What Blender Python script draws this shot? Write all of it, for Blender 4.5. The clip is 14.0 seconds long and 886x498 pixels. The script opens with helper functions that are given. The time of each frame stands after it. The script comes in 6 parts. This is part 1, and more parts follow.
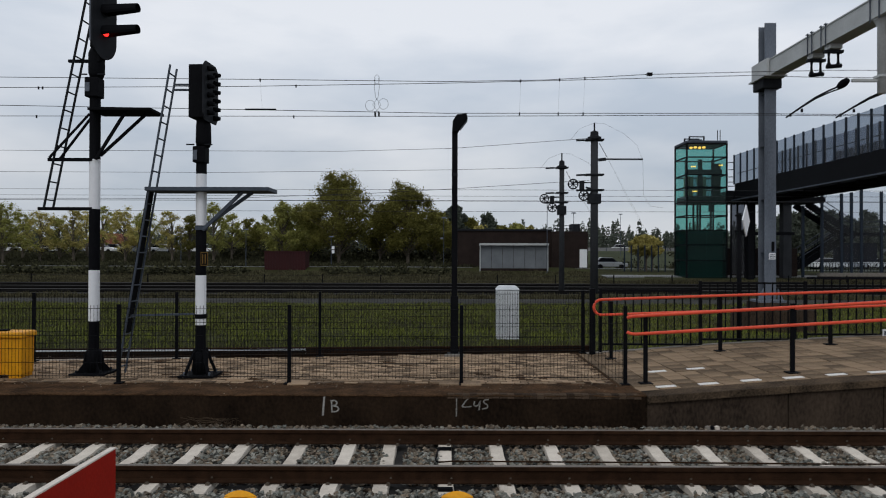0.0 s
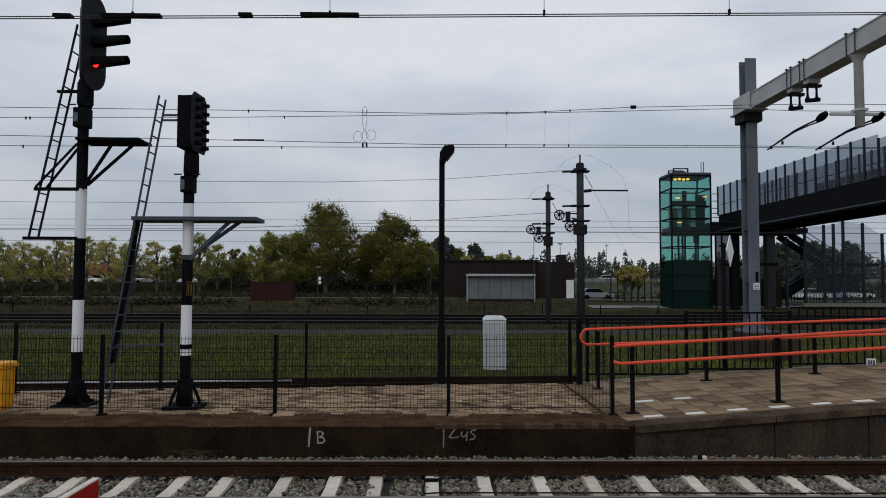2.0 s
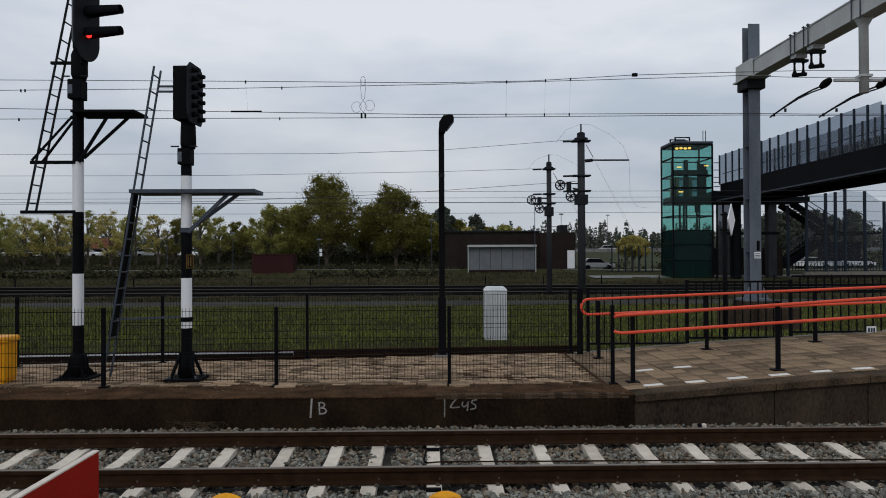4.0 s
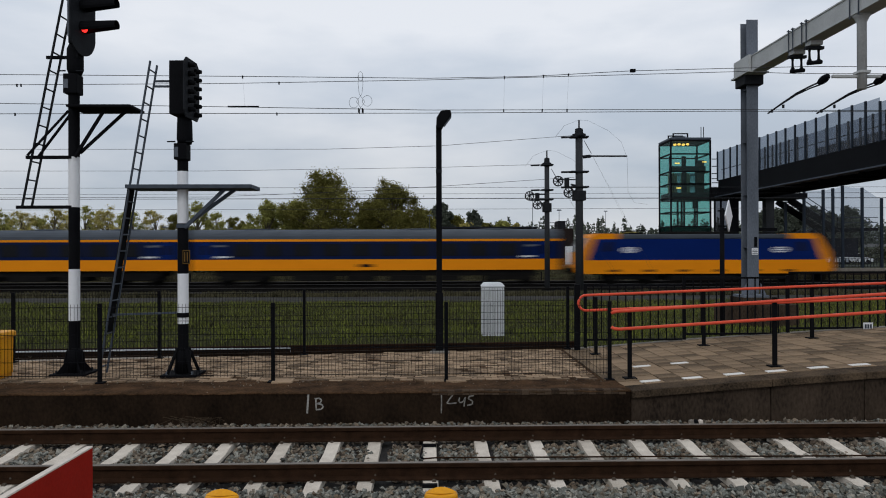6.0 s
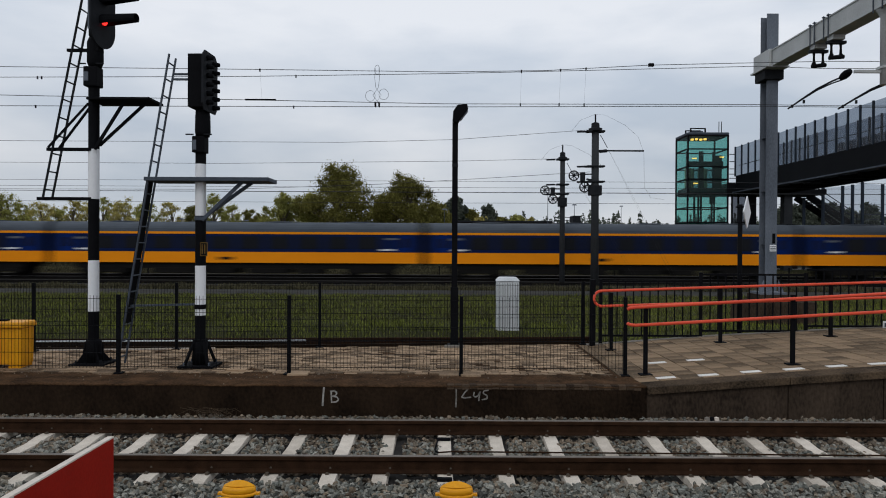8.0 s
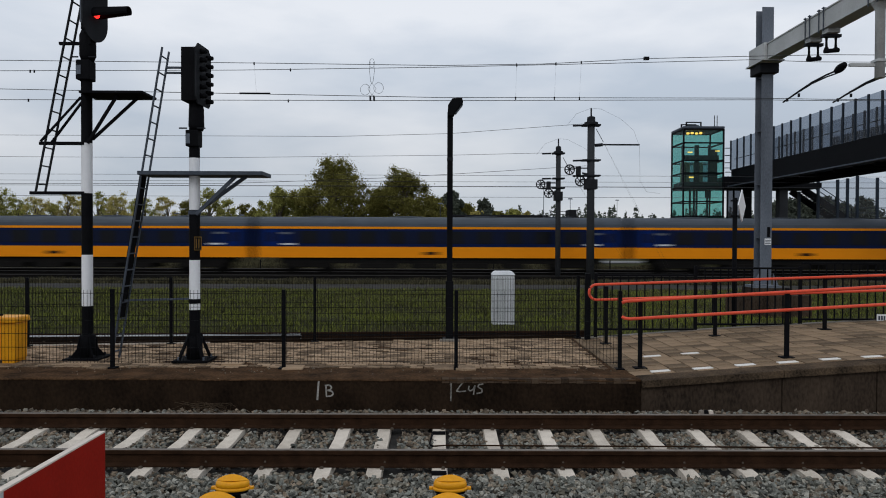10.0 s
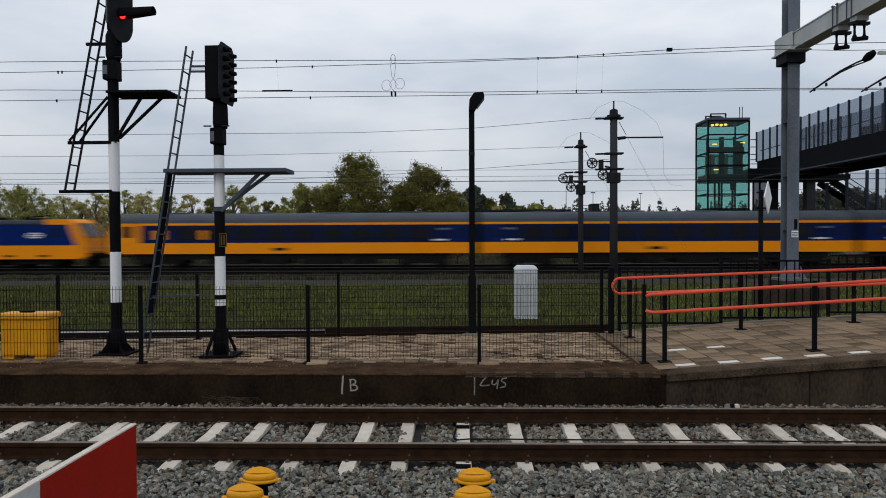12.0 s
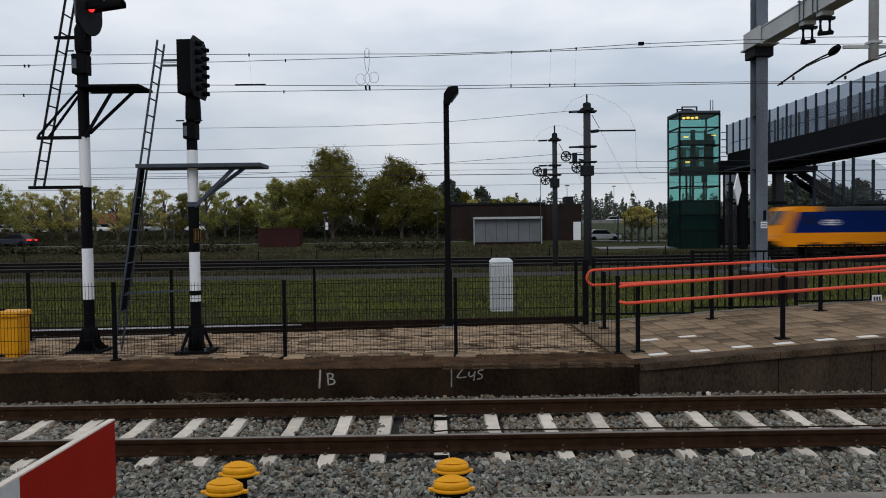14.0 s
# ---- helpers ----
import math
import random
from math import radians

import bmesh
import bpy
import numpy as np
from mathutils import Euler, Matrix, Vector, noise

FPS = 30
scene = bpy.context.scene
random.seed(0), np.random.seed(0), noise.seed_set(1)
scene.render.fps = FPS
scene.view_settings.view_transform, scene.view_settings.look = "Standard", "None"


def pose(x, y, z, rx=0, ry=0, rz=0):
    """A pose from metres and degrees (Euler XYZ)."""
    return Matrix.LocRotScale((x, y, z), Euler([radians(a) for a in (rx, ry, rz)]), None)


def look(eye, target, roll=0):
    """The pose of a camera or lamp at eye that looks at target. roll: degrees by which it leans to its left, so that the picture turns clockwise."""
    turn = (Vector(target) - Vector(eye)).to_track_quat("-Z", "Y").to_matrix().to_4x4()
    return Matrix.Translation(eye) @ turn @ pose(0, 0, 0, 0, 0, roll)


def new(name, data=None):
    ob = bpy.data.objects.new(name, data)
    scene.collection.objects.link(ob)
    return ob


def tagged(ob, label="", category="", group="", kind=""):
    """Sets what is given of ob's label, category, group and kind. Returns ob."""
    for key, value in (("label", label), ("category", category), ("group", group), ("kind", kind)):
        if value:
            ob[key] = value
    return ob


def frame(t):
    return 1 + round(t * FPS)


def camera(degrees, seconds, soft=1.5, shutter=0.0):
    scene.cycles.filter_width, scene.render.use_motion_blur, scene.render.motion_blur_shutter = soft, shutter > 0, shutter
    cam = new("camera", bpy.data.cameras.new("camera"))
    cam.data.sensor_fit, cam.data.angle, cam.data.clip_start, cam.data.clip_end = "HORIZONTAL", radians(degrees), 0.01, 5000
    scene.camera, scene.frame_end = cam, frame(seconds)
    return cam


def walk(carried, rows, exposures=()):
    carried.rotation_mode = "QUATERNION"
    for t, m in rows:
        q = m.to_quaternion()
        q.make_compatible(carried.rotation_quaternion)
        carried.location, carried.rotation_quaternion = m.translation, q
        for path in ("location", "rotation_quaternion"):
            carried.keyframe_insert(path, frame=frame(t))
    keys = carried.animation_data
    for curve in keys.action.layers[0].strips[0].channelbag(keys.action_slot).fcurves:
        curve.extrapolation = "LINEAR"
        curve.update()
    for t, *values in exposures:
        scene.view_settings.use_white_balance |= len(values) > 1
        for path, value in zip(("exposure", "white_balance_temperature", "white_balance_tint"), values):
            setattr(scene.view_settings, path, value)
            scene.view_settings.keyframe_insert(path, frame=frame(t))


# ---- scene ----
cam = camera(64.2, 14.0, soft=1.0, shutter=0.85)
# seconds, place, yaw, pitch and roll of the hand-held camera
SWAY = [
    (0.0, -0.014, 0.007, 2.161, 0.000, 0.300, -0.180),
    (0.5, -0.005, -0.053, 2.144, -0.516, 1.028, -0.806),
    (1.0, -0.008, -0.023, 2.162, -0.753, 1.732, -0.275),
    (1.5, -0.016, -0.032, 2.149, -1.142, 2.261, 0.335),
    (2.0, -0.017, -0.028, 2.143, -1.054, 2.801, -0.172),
    (2.5, -0.006, -0.030, 2.152, -1.157, 1.618, 0.257),
    (3.0, -0.001, -0.020, 2.160, -1.255, 1.799, -0.445),
    (3.5, 0.000, 0.002, 2.139, -0.901, 0.693, 0.228),
    (6.0, 0.016, 0.032, 2.138, -1.118, 0.140, 0.179),
    (6.5, 0.018, 0.032, 2.143, 0.025, -0.268, 0.243),
    (7.0, 0.003, 0.029, 2.140, -0.754, -0.193, -0.942),
    (7.5, -0.004, 0.029, 2.136, -0.484, -0.034, -0.873),
    (8.0, -0.007, 0.032, 2.147, 0.040, -0.373, -0.293),
    (8.5, -0.003, 0.060, 2.146, -0.413, -0.589, -0.259),
    (11.0, 0.018, -0.006, 2.130, 0.242, -1.335, -0.015),
    (11.5, 0.007, -0.034, 2.122, 1.156, -1.632, 0.345),
    (12.0, 0.010, 0.026, 2.134, 1.522, -1.224, 0.254),
    (12.5, -0.005, 0.004, 2.119, 1.677, -1.379, 0.537),
    (13.0, 0.007, 0.014, 2.125, 0.337, -2.178, 1.591),
    (13.5, 0.006, -0.017, 2.122, -0.744, -1.840, 0.838),
    (14.0, 0.003, -0.030, 2.130, -0.484, -1.741, 0.713),
]
walk(cam, [(t, pose(x, y, z, 90 + p, r, w)) for t, x, y, z, w, p, r in SWAY],
     exposures=[(0.0, 0.0), (1.0, -0.08), (2.0, -0.16), (3.5, -0.11), (6.0, 0.02), (8.5, 0.02), (11.0, 0.06), (14.0, 0.09)])

# ---- light: overcast daylight ----
world = bpy.data.worlds.new("overcast_sky")
scene.world = world
world.use_nodes = True
wn, wl = world.node_tree.nodes, world.node_tree.links
wn.clear()
w_out, w_bg = wn.new("ShaderNodeOutputWorld"), wn.new("ShaderNodeBackground")
w_sky = wn.new("ShaderNodeTexSky")
w_sky.sky_type, w_sky.sun_disc = "NISHITA", False
w_sky.sun_elevation, w_sky.sun_rotation = radians(38), radians(200)
w_co, w_map = wn.new("ShaderNodeTexCoord"), wn.new("ShaderNodeMapping")
w_map.inputs["Scale"].default_value = (1.0, 1.0, 3.2)
w_map.inputs["Location"].default_value = (0.7, 0.2, 0.35)
w_noise, w_ramp = wn.new("ShaderNodeTexNoise"), wn.new("ShaderNodeValToRGB")
w_noise.inputs["Scale"].default_value, w_noise.inputs["Detail"].default_value = 2.4, 6.0
w_noise.inputs["Roughness"].default_value = 0.5
w_ramp.color_ramp.elements[0].position, w_ramp.color_ramp.elements[0].color = 0.36, (0.55, 0.62, 0.72, 1)
w_ramp.color_ramp.elements[1].position, w_ramp.color_ramp.elements[1].color = 0.62, (0.825, 0.855, 0.91, 1)
w_dim, w_mix = wn.new("ShaderNodeVectorMath"), wn.new("ShaderNodeMixRGB")
w_dim.operation = "SCALE"
w_dim.inputs["Scale"].default_value = 0.10
w_mix.inputs["Fac"].default_value = 0.93
wl.new(w_co.outputs["Generated"], w_map.inputs["Vector"])
wl.new(w_map.outputs["Vector"], w_noise.inputs["Vector"])
wl.new(w_noise.outputs["Fac"], w_ramp.inputs["Fac"])
wl.new(w_sky.outputs["Color"], w_dim.inputs[0])
wl.new(w_dim.outputs["Vector"], w_mix.inputs["Color1"])
wl.new(w_ramp.outputs["Color"], w_mix.inputs["Color2"])
# an overcast sky is duller near the horizon
w_sep, w_low, w_dull = wn.new("ShaderNodeSeparateXYZ"), wn.new("ShaderNodeMapRange"), wn.new("ShaderNodeVectorMath")
w_low.inputs["From Min"].default_value, w_low.inputs["From Max"].default_value = 0.06, 0.30
w_low.inputs["To Min"].default_value, w_low.inputs["To Max"].default_value = 0.84, 1.04
w_low.interpolation_type, w_dull.operation = "SMOOTHSTEP", "SCALE"
wl.new(w_co.outputs["Generated"], w_sep.inputs[0])
wl.new(w_sep.outputs["Z"], w_low.inputs["Value"])
wl.new(w_mix.outputs["Color"], w_dull.inputs[0])
wl.new(w_low.outputs["Result"], w_dull.inputs["Scale"])
wl.new(w_dull.outputs["Vector"], w_bg.inputs["Color"])
w_bg.inputs["Strength"].default_value = 0.95
wl.new(w_bg.outputs["Background"], w_out.inputs["Surface"])
sun = new("sun", bpy.data.lights.new("sun", "SUN"))
sun.data.energy, sun.data.angle, sun.data.color = 0.5, radians(25), (1.0, 0.96, 0.9)
sun.matrix_world = look((0, 0, 0), (0.27, 0.74, -0.62))
scene.view_settings.exposure = 0.0


# ---- materials ----
def material(name, a, b=None, rough=0.7, metal=0.0, scale=6.0, fine=60.0, bump=0.15, spread=0.0, stretch=(1, 1, 1), glow=None, spec=0.22, hard=0.0):
    """Two tints a and b mixed by a coarse and a fine noise, with fine relief."""
    m = bpy.data.materials.new(name)
    m.use_nodes = True
    n, l = m.node_tree.nodes, m.node_tree.links
    bs = n["Principled BSDF"]
    bs.inputs["Roughness"].default_value, bs.inputs["Metallic"].default_value = rough, metal
    bs.inputs["Specular IOR Level"].default_value = spec
    b = b or tuple(c * 0.7 for c in a)
    co, mp = n.new("ShaderNodeTexCoord"), n.new("ShaderNodeMapping")
    mp.inputs["Scale"].default_value = stretch
    l.new(co.outputs["Object"], mp.inputs["Vector"])
    n1, n2 = n.new("ShaderNodeTexNoise"), n.new("ShaderNodeTexNoise")
    n1.inputs["Scale"].default_value, n1.inputs["Detail"].default_value = scale, 4
    n2.inputs["Scale"].default_value, n2.inputs["Detail"].default_value = fine, 3
    l.new(mp.outputs["Vector"], n1.inputs["Vector"])
    l.new(mp.outputs["Vector"], n2.inputs["Vector"])
    mixf = n.new("ShaderNodeMath")
    mixf.operation = "MULTIPLY_ADD"
    mixf.inputs[1].default_value = 0.45
    l.new(n2.outputs["Fac"], mixf.inputs[0])
    half = n.new("ShaderNodeMath")
    half.operation = "MULTIPLY"
    half.inputs[1].default_value = 0.6
    l.new(n1.outputs["Fac"], half.inputs[0])
    l.new(half.outputs[0], mixf.inputs[2])
    last = mixf
    if spread:
        info, gi = n.new("ShaderNodeObjectInfo"), n.new("ShaderNodeNewGeometry")
        s1, s2 = n.new("ShaderNodeMath"), n.new("ShaderNodeMath")
        s1.operation, s2.operation = "ADD", "FRACT"
        l.new(info.outputs["Random"], s1.inputs[0])
        l.new(gi.outputs["Random Per Island"], s1.inputs[1])
        l.new(s1.outputs[0], s2.inputs[0])
        s3, s4 = n.new("ShaderNodeMath"), n.new("ShaderNodeMath")
        s3.operation, s4.operation = "SUBTRACT", "MULTIPLY_ADD"
        s3.inputs[1].default_value = 0.5
        l.new(s2.outputs[0], s3.inputs[0])
        s4.inputs[1].default_value = spread
        l.new(s3.outputs[0], s4.inputs[0])
        l.new(mixf.outputs[0], s4.inputs[2])
        last = s4
    ramp = n.new("ShaderNodeValToRGB")
    ramp.color_ramp.elements[0].position, ramp.color_ramp.elements[0].color = 0.3 + hard, (*b, 1)
    ramp.color_ramp.elements[1].position, ramp.color_ramp.elements[1].color = 0.72 - hard, (*a, 1)
    l.new(last.outputs[0], ramp.inputs["Fac"])
    l.new(ramp.outputs["Color"], bs.inputs["Base Color"])
    if bump:
        bu = n.new("ShaderNodeBump")
        bu.inputs["Strength"].default_value, bu.inputs["Distance"].default_value = bump, 0.02
        l.new(n2.outputs["Fac"], bu.inputs["Height"])
        l.new(bu.outputs["Normal"], bs.inputs["Normal"])
    if glow:
        bs.inputs["Emission Color"].default_value, bs.inputs["Emission Strength"].default_value = (*glow[:3], 1), glow[3]
    return m


def glass(name, color, rough=0.03, alpha=0.35):
    m = bpy.data.materials.new(name)
    m.use_nodes = True
    n, l = m.node_tree.nodes, m.node_tree.links
    n.clear()
    out, mix = n.new("ShaderNodeOutputMaterial"), n.new("ShaderNodeMixShader")
    tr, gl = n.new("ShaderNodeBsdfTransparent"), n.new("ShaderNodeBsdfPrincipled")
    tr.inputs["Color"].default_value = (*color, 1)
    gl.inputs["Base Color"].default_value = (*(c * 0.22 for c in color), 1)
    gl.inputs["Roughness"].default_value = rough
    mix.inputs["Fac"].default_value = alpha
    l.new(tr.outputs[0], mix.inputs[1])
    l.new(gl.outputs[0], mix.inputs[2])
    l.new(mix.outputs[0], out.inputs["Surface"])
    return m


M_BLACK = material("black_paint", (0.008, 0.0085, 0.010), (0.004, 0.004, 0.005), 0.7, scale=3, fine=40, bump=0.05, spec=0.03)
M_DARKSTEEL = material("dark_coated_steel", (0.022, 0.024, 0.028), (0.011, 0.012, 0.014), 0.7, 0.0, 3, 50, 0.05, spec=0.06)
M_WHITE = material("white_paint", (0.78, 0.79, 0.81), (0.70, 0.71, 0.73), 0.55, scale=1.5, fine=30, bump=0.03)
M_GALV = material("galvanised_steel", (0.15, 0.17, 0.205), (0.07, 0.082, 0.102), 0.6, 0.0, 2.2, 45, 0.06, stretch=(1, 1, 0.3), spec=0.15, hard=0.04)
M_GALVDARK = material("weathered_galvanised_steel", (0.068, 0.083, 0.106), (0.033, 0.041, 0.055), 0.65, 0.0, 5, 45, 0.06)
M_BEAM = material("light_grey_paint", (0.47, 0.49, 0.49), (0.33, 0.34, 0.34), 0.55, 0.0, 2, 30, 0.05)
M_RAILSIDE = material("rusty_rail_steel", (0.046, 0.024, 0.014), (0.014, 0.008, 0.005), 0.9, 0.0, 9, 90, 0.3, spec=0.02)
M_CLIP = material("dusty_clip_steel", (0.13, 0.105, 0.08), (0.04, 0.032, 0.024), 0.8, 0.0, 20, 90, 0.1)
M_RAILTOP = material("worn_rail_head", (0.24, 0.21, 0.18), (0.10, 0.08, 0.065), 0.5, 0.5, 8, 80, 0.05, stretch=(0.15, 4, 4))
M_SLEEPER = material("concrete_sleeper", (0.70, 0.63, 0.54), (0.43, 0.375, 0.31), 0.9, scale=7, fine=70, bump=0.35, spread=0.25, spec=0.1)


def stone_mix(name, tints, rough=0.85):
    """Broken stones: each takes one of the tints at random, with a fine grain over it."""
    m = bpy.data.materials.new(name)
    m.use_nodes = True
    n, l = m.node_tree.nodes, m.node_tree.links
    bs = n["Principled BSDF"]
    bs.inputs["Roughness"].default_value, bs.inputs["Specular IOR Level"].default_value = rough, 0.25
    geo, ramp, co = n.new("ShaderNodeNewGeometry"), n.new("ShaderNodeValToRGB"), n.new("ShaderNodeTexCoord")
    els = ramp.color_ramp.elements
    while len(els) < len(tints):
        els.new(0.5)
    for k, tint in enumerate(tints):
        els[k].position, els[k].color = k / (len(tints) - 1), (*tint, 1)
    grain, span, mul = n.new("ShaderNodeTexNoise"), n.new("ShaderNodeMapRange"), n.new("ShaderNodeVectorMath")
    grain.inputs["Scale"].default_value, grain.inputs["Detail"].default_value = 70, 4
    span.inputs["From Min"].default_value, span.inputs["From Max"].default_value = 0.3, 0.7
    span.inputs["To Min"].default_value, span.inputs["To Max"].default_value = 0.6, 1.35
    mul.operation = "SCALE"
    bump = n.new("ShaderNodeBump")
    bump.inputs["Strength"].default_value, bump.inputs["Distance"].default_value = 0.35, 0.01
    l.new(geo.outputs["Random Per Island"], ramp.inputs["Fac"])
    l.new(co.outputs["Object"], grain.inputs["Vector"])
    l.new(grain.outputs["Fac"], span.inputs["Value"])
    l.new(ramp.outputs["Color"], mul.inputs[0])
    l.new(span.outputs["Result"], mul.inputs["Scale"])
    l.new(mul.outputs["Vector"], bs.inputs["Base Color"])
    l.new(grain.outputs["Fac"], bump.inputs["Height"])
    l.new(bump.outputs["Normal"], bs.inputs["Normal"])
    return m


M_BALLAST = stone_mix("ballast_stone", ((0.042, 0.042, 0.036), (0.155, 0.157, 0.138), (0.285, 0.28, 0.244), (0.095, 0.10, 0.086), (0.225, 0.196, 0.150), (0.32, 0.31, 0.27), (0.055, 0.057, 0.050), (0.20, 0.207, 0.185)))
M_RUSTSTONE = stone_mix("rust_dusted_stone", ((0.036, 0.027, 0.020), (0.155, 0.117, 0.081), (0.27, 0.215, 0.157), (0.08, 0.058, 0.041), (0.21, 0.178, 0.138), (0.055, 0.040, 0.028)))
M_BED = material("ballast_bed", (0.035, 0.032, 0.03), (0.012, 0.011, 0.01), 1.0, scale=14, fine=60, bump=0.8)
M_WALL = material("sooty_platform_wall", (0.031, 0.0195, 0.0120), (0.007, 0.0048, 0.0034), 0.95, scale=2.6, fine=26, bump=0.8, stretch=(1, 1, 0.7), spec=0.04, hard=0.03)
M_WALLCON = material("stained_concrete", (0.072, 0.052, 0.037), (0.011, 0.008, 0.0063), 0.9, scale=1.6, fine=24, bump=0.35, stretch=(1.2, 1, 0.55), spec=0.06, hard=0.04)
M_SOIL = material("mossy_dirt_strip", (0.098, 0.054, 0.028), (0.014, 0.0092, 0.0058), 1.0, scale=3.2, fine=30, bump=1.0, spec=0.04, hard=0.05)
M_GRAVEL = material("grey_service_gravel", (0.052, 0.050, 0.046), (0.022, 0.022, 0.019), 0.95, scale=0.9, fine=9, bump=0.6, stretch=(0.2, 1, 1), spec=0.06, hard=0.06)
M_COPING = material("grimy_coping_concrete", (0.11, 0.077, 0.05), (0.017, 0.0135, 0.010), 0.95, scale=2.4, fine=38, bump=0.5, spec=0.05, hard=0.05)
M_EDGE = material("worn_edge_brick", (0.085, 0.060, 0.041), (0.022, 0.016, 0.012), 0.95, scale=2.5, fine=40, bump=0.5, spread=0.4, spec=0.05)
M_PAVE = material("old_paving_brick", (0.385, 0.272, 0.176), (0.098, 0.068, 0.044), 0.9, scale=1.3, fine=50, bump=0.35, spread=0.45, spec=0.08, hard=0.03)
M_TILE = material("platform_tile", (0.270, 0.190, 0.120), (0.085, 0.060, 0.038), 0.85, scale=2.2, fine=45, bump=0.3, spread=0.32, spec=0.08, hard=0.05)
M_WHITETILE = material("white_marking_tile", (0.82, 0.80, 0.76), (0.6, 0.58, 0.54), 0.8, scale=6, fine=60, bump=0.15)
M_KERB = material("grey_kerb", (0.25, 0.225, 0.195), (0.115, 0.10, 0.085), 0.9, scale=4, fine=50, bump=0.25)
M_RED = material("red_handrail_paint", (0.80, 0.100, 0.047), (0.60, 0.06, 0.03), 0.38, scale=5, fine=50, bump=0.03)
M_BOARDRED = material("red_board_paint", (0.31, 0.015, 0.009), (0.22, 0.010, 0.006), 0.5, scale=4, fine=60, bump=0.05, spec=0.06)
M_YELLOW = material("yellow_plastic", (0.82, 0.37, 0.008), (0.64, 0.26, 0.006), 0.45, scale=5, fine=40, bump=0.04)
M_CABINET = material("light_grey_cabinet", (0.66, 0.68, 0.70), (0.48, 0.50, 0.52), 0.5, scale=4, fine=40, bump=0.03)
M_GRASS = material("grass_blades", (0.180, 0.205, 0.040), (0.036, 0.039, 0.013), 0.9, scale=0.5, fine=5, bump=0.0, spread=0.5, spec=0.03, hard=0.06)
M_GROUND = material("grass_soil", (0.052, 0.055, 0.022), (0.022, 0.021, 0.011), 1.0, scale=0.25, fine=3.0, bump=0.5, spec=0.03)
M_DRYGRASS = material("dry_verge_grass", (0.100, 0.090, 0.051), (0.032, 0.030, 0.018), 0.95, scale=0.25, fine=2.5, bump=0.0, spread=0.7, spec=0.03)
M_FARBED = material("brown_track_bed", (0.052, 0.049, 0.047), (0.02, 0.019, 0.018), 1.0, scale=1.2, fine=14, bump=0.6, spec=0.05)
M_BARK = material("tree_bark", (0.13, 0.11, 0.085), (0.055, 0.045, 0.035), 0.95, scale=5, fine=30, bump=0.5)
M_LEAF = [
    material("dark_green_leaves", (0.225, 0.210, 0.055), (0.095, 0.088, 0.026), 0.8, scale=0.35, fine=2.5, bump=0, spread=0.5, spec=0.05),
    material("olive_autumn_leaves", (0.39, 0.385, 0.112), (0.17, 0.168, 0.050), 0.8, scale=0.35, fine=2.5, bump=0, spread=0.6, spec=0.05),
    material("yellow_autumn_leaves", (0.54, 0.47, 0.16), (0.25, 0.215, 0.072), 0.8, scale=0.35, fine=2.5, bump=0, spread=0.6, spec=0.05),
    material("grey_green_leaves", (0.135, 0.155, 0.118), (0.06, 0.07, 0.056), 0.75, scale=0.3, fine=2, bump=0, spread=0.8),
]
for leaf_mat in M_LEAF:
    # thin leaves let part of the light through
    ln, ll = leaf_mat.node_tree.nodes, leaf_mat.node_tree.links
    lt_, lx_ = ln.new("ShaderNodeBsdfTranslucent"), ln.new("ShaderNodeMixShader")
    lx_.inputs["Fac"].default_value = 0.4
    lo_ = next(q for q in ln if q.type == "OUTPUT_MATERIAL")
    lr_ = next(q for q in ln if q.type == "VALTORGB")
    ll.new(lr_.outputs["Color"], lt_.inputs["Color"])
    ll.new(ln["Principled BSDF"].outputs[0], lx_.inputs[1])
    ll.new(lt_.outputs[0], lx_.inputs[2])
    ll.new(lx_.outputs[0], lo_.inputs["Surface"])
M_STAIRPOST = material("blue_grey_post_paint", (0.022, 0.032, 0.048), (0.012, 0.018, 0.027), 0.6, bump=0.03, spec=0.1)
M_DENSE = glass("dense_screen_mesh", (0.46, 0.48, 0.52), 0.3, 0.25)
M_LIGHTROAD = material("pale_paved_road", (0.22, 0.22, 0.22), (0.15, 0.15, 0.15), 0.9, scale=0.5, fine=8, bump=0.1)
M_PARK = material("car_park_grass", (0.062, 0.070, 0.040), (0.034, 0.039, 0.024), 1.0, scale=0.15, fine=2, bump=0.3, spec=0.03)
M_HEDGE = material("dark_hedge_leaves", (0.062, 0.060, 0.032), (0.022, 0.023, 0.014), 0.8, scale=0.5, fine=3, bump=0, spread=0.8, spec=0.05)
M_TBLUE = material("train_blue", (0.003, 0.018, 0.125), (0.002, 0.013, 0.095), 0.6, scale=0.6, fine=6, bump=0.0, spec=0.04)
M_CBLUE = material("coach_navy", (0.004, 0.012, 0.060), (0.003, 0.009, 0.042), 0.6, scale=0.6, fine=6, bump=0.0, spec=0.05)
M_BOARDEDGE = material("weathered_board_edge", (0.72, 0.64, 0.56), (0.50, 0.43, 0.37), 0.8, scale=8, fine=60, bump=0.1)
M_TYELLOW = material("train_yellow", (0.88, 0.29, 0.004), (0.72, 0.22, 0.003), 0.5, scale=0.6, fine=6, bump=0.0, spec=0.1)
M_TROOF = material("train_grey_roof", (0.085, 0.10, 0.12), (0.045, 0.052, 0.062), 0.7, scale=0.8, fine=6, bump=0.05, spec=0.1)
M_TDARK = material("train_underframe", (0.014, 0.013, 0.012), (0.006, 0.006, 0.006), 0.9, scale=1.5, fine=10, bump=0.2, spec=0.05)
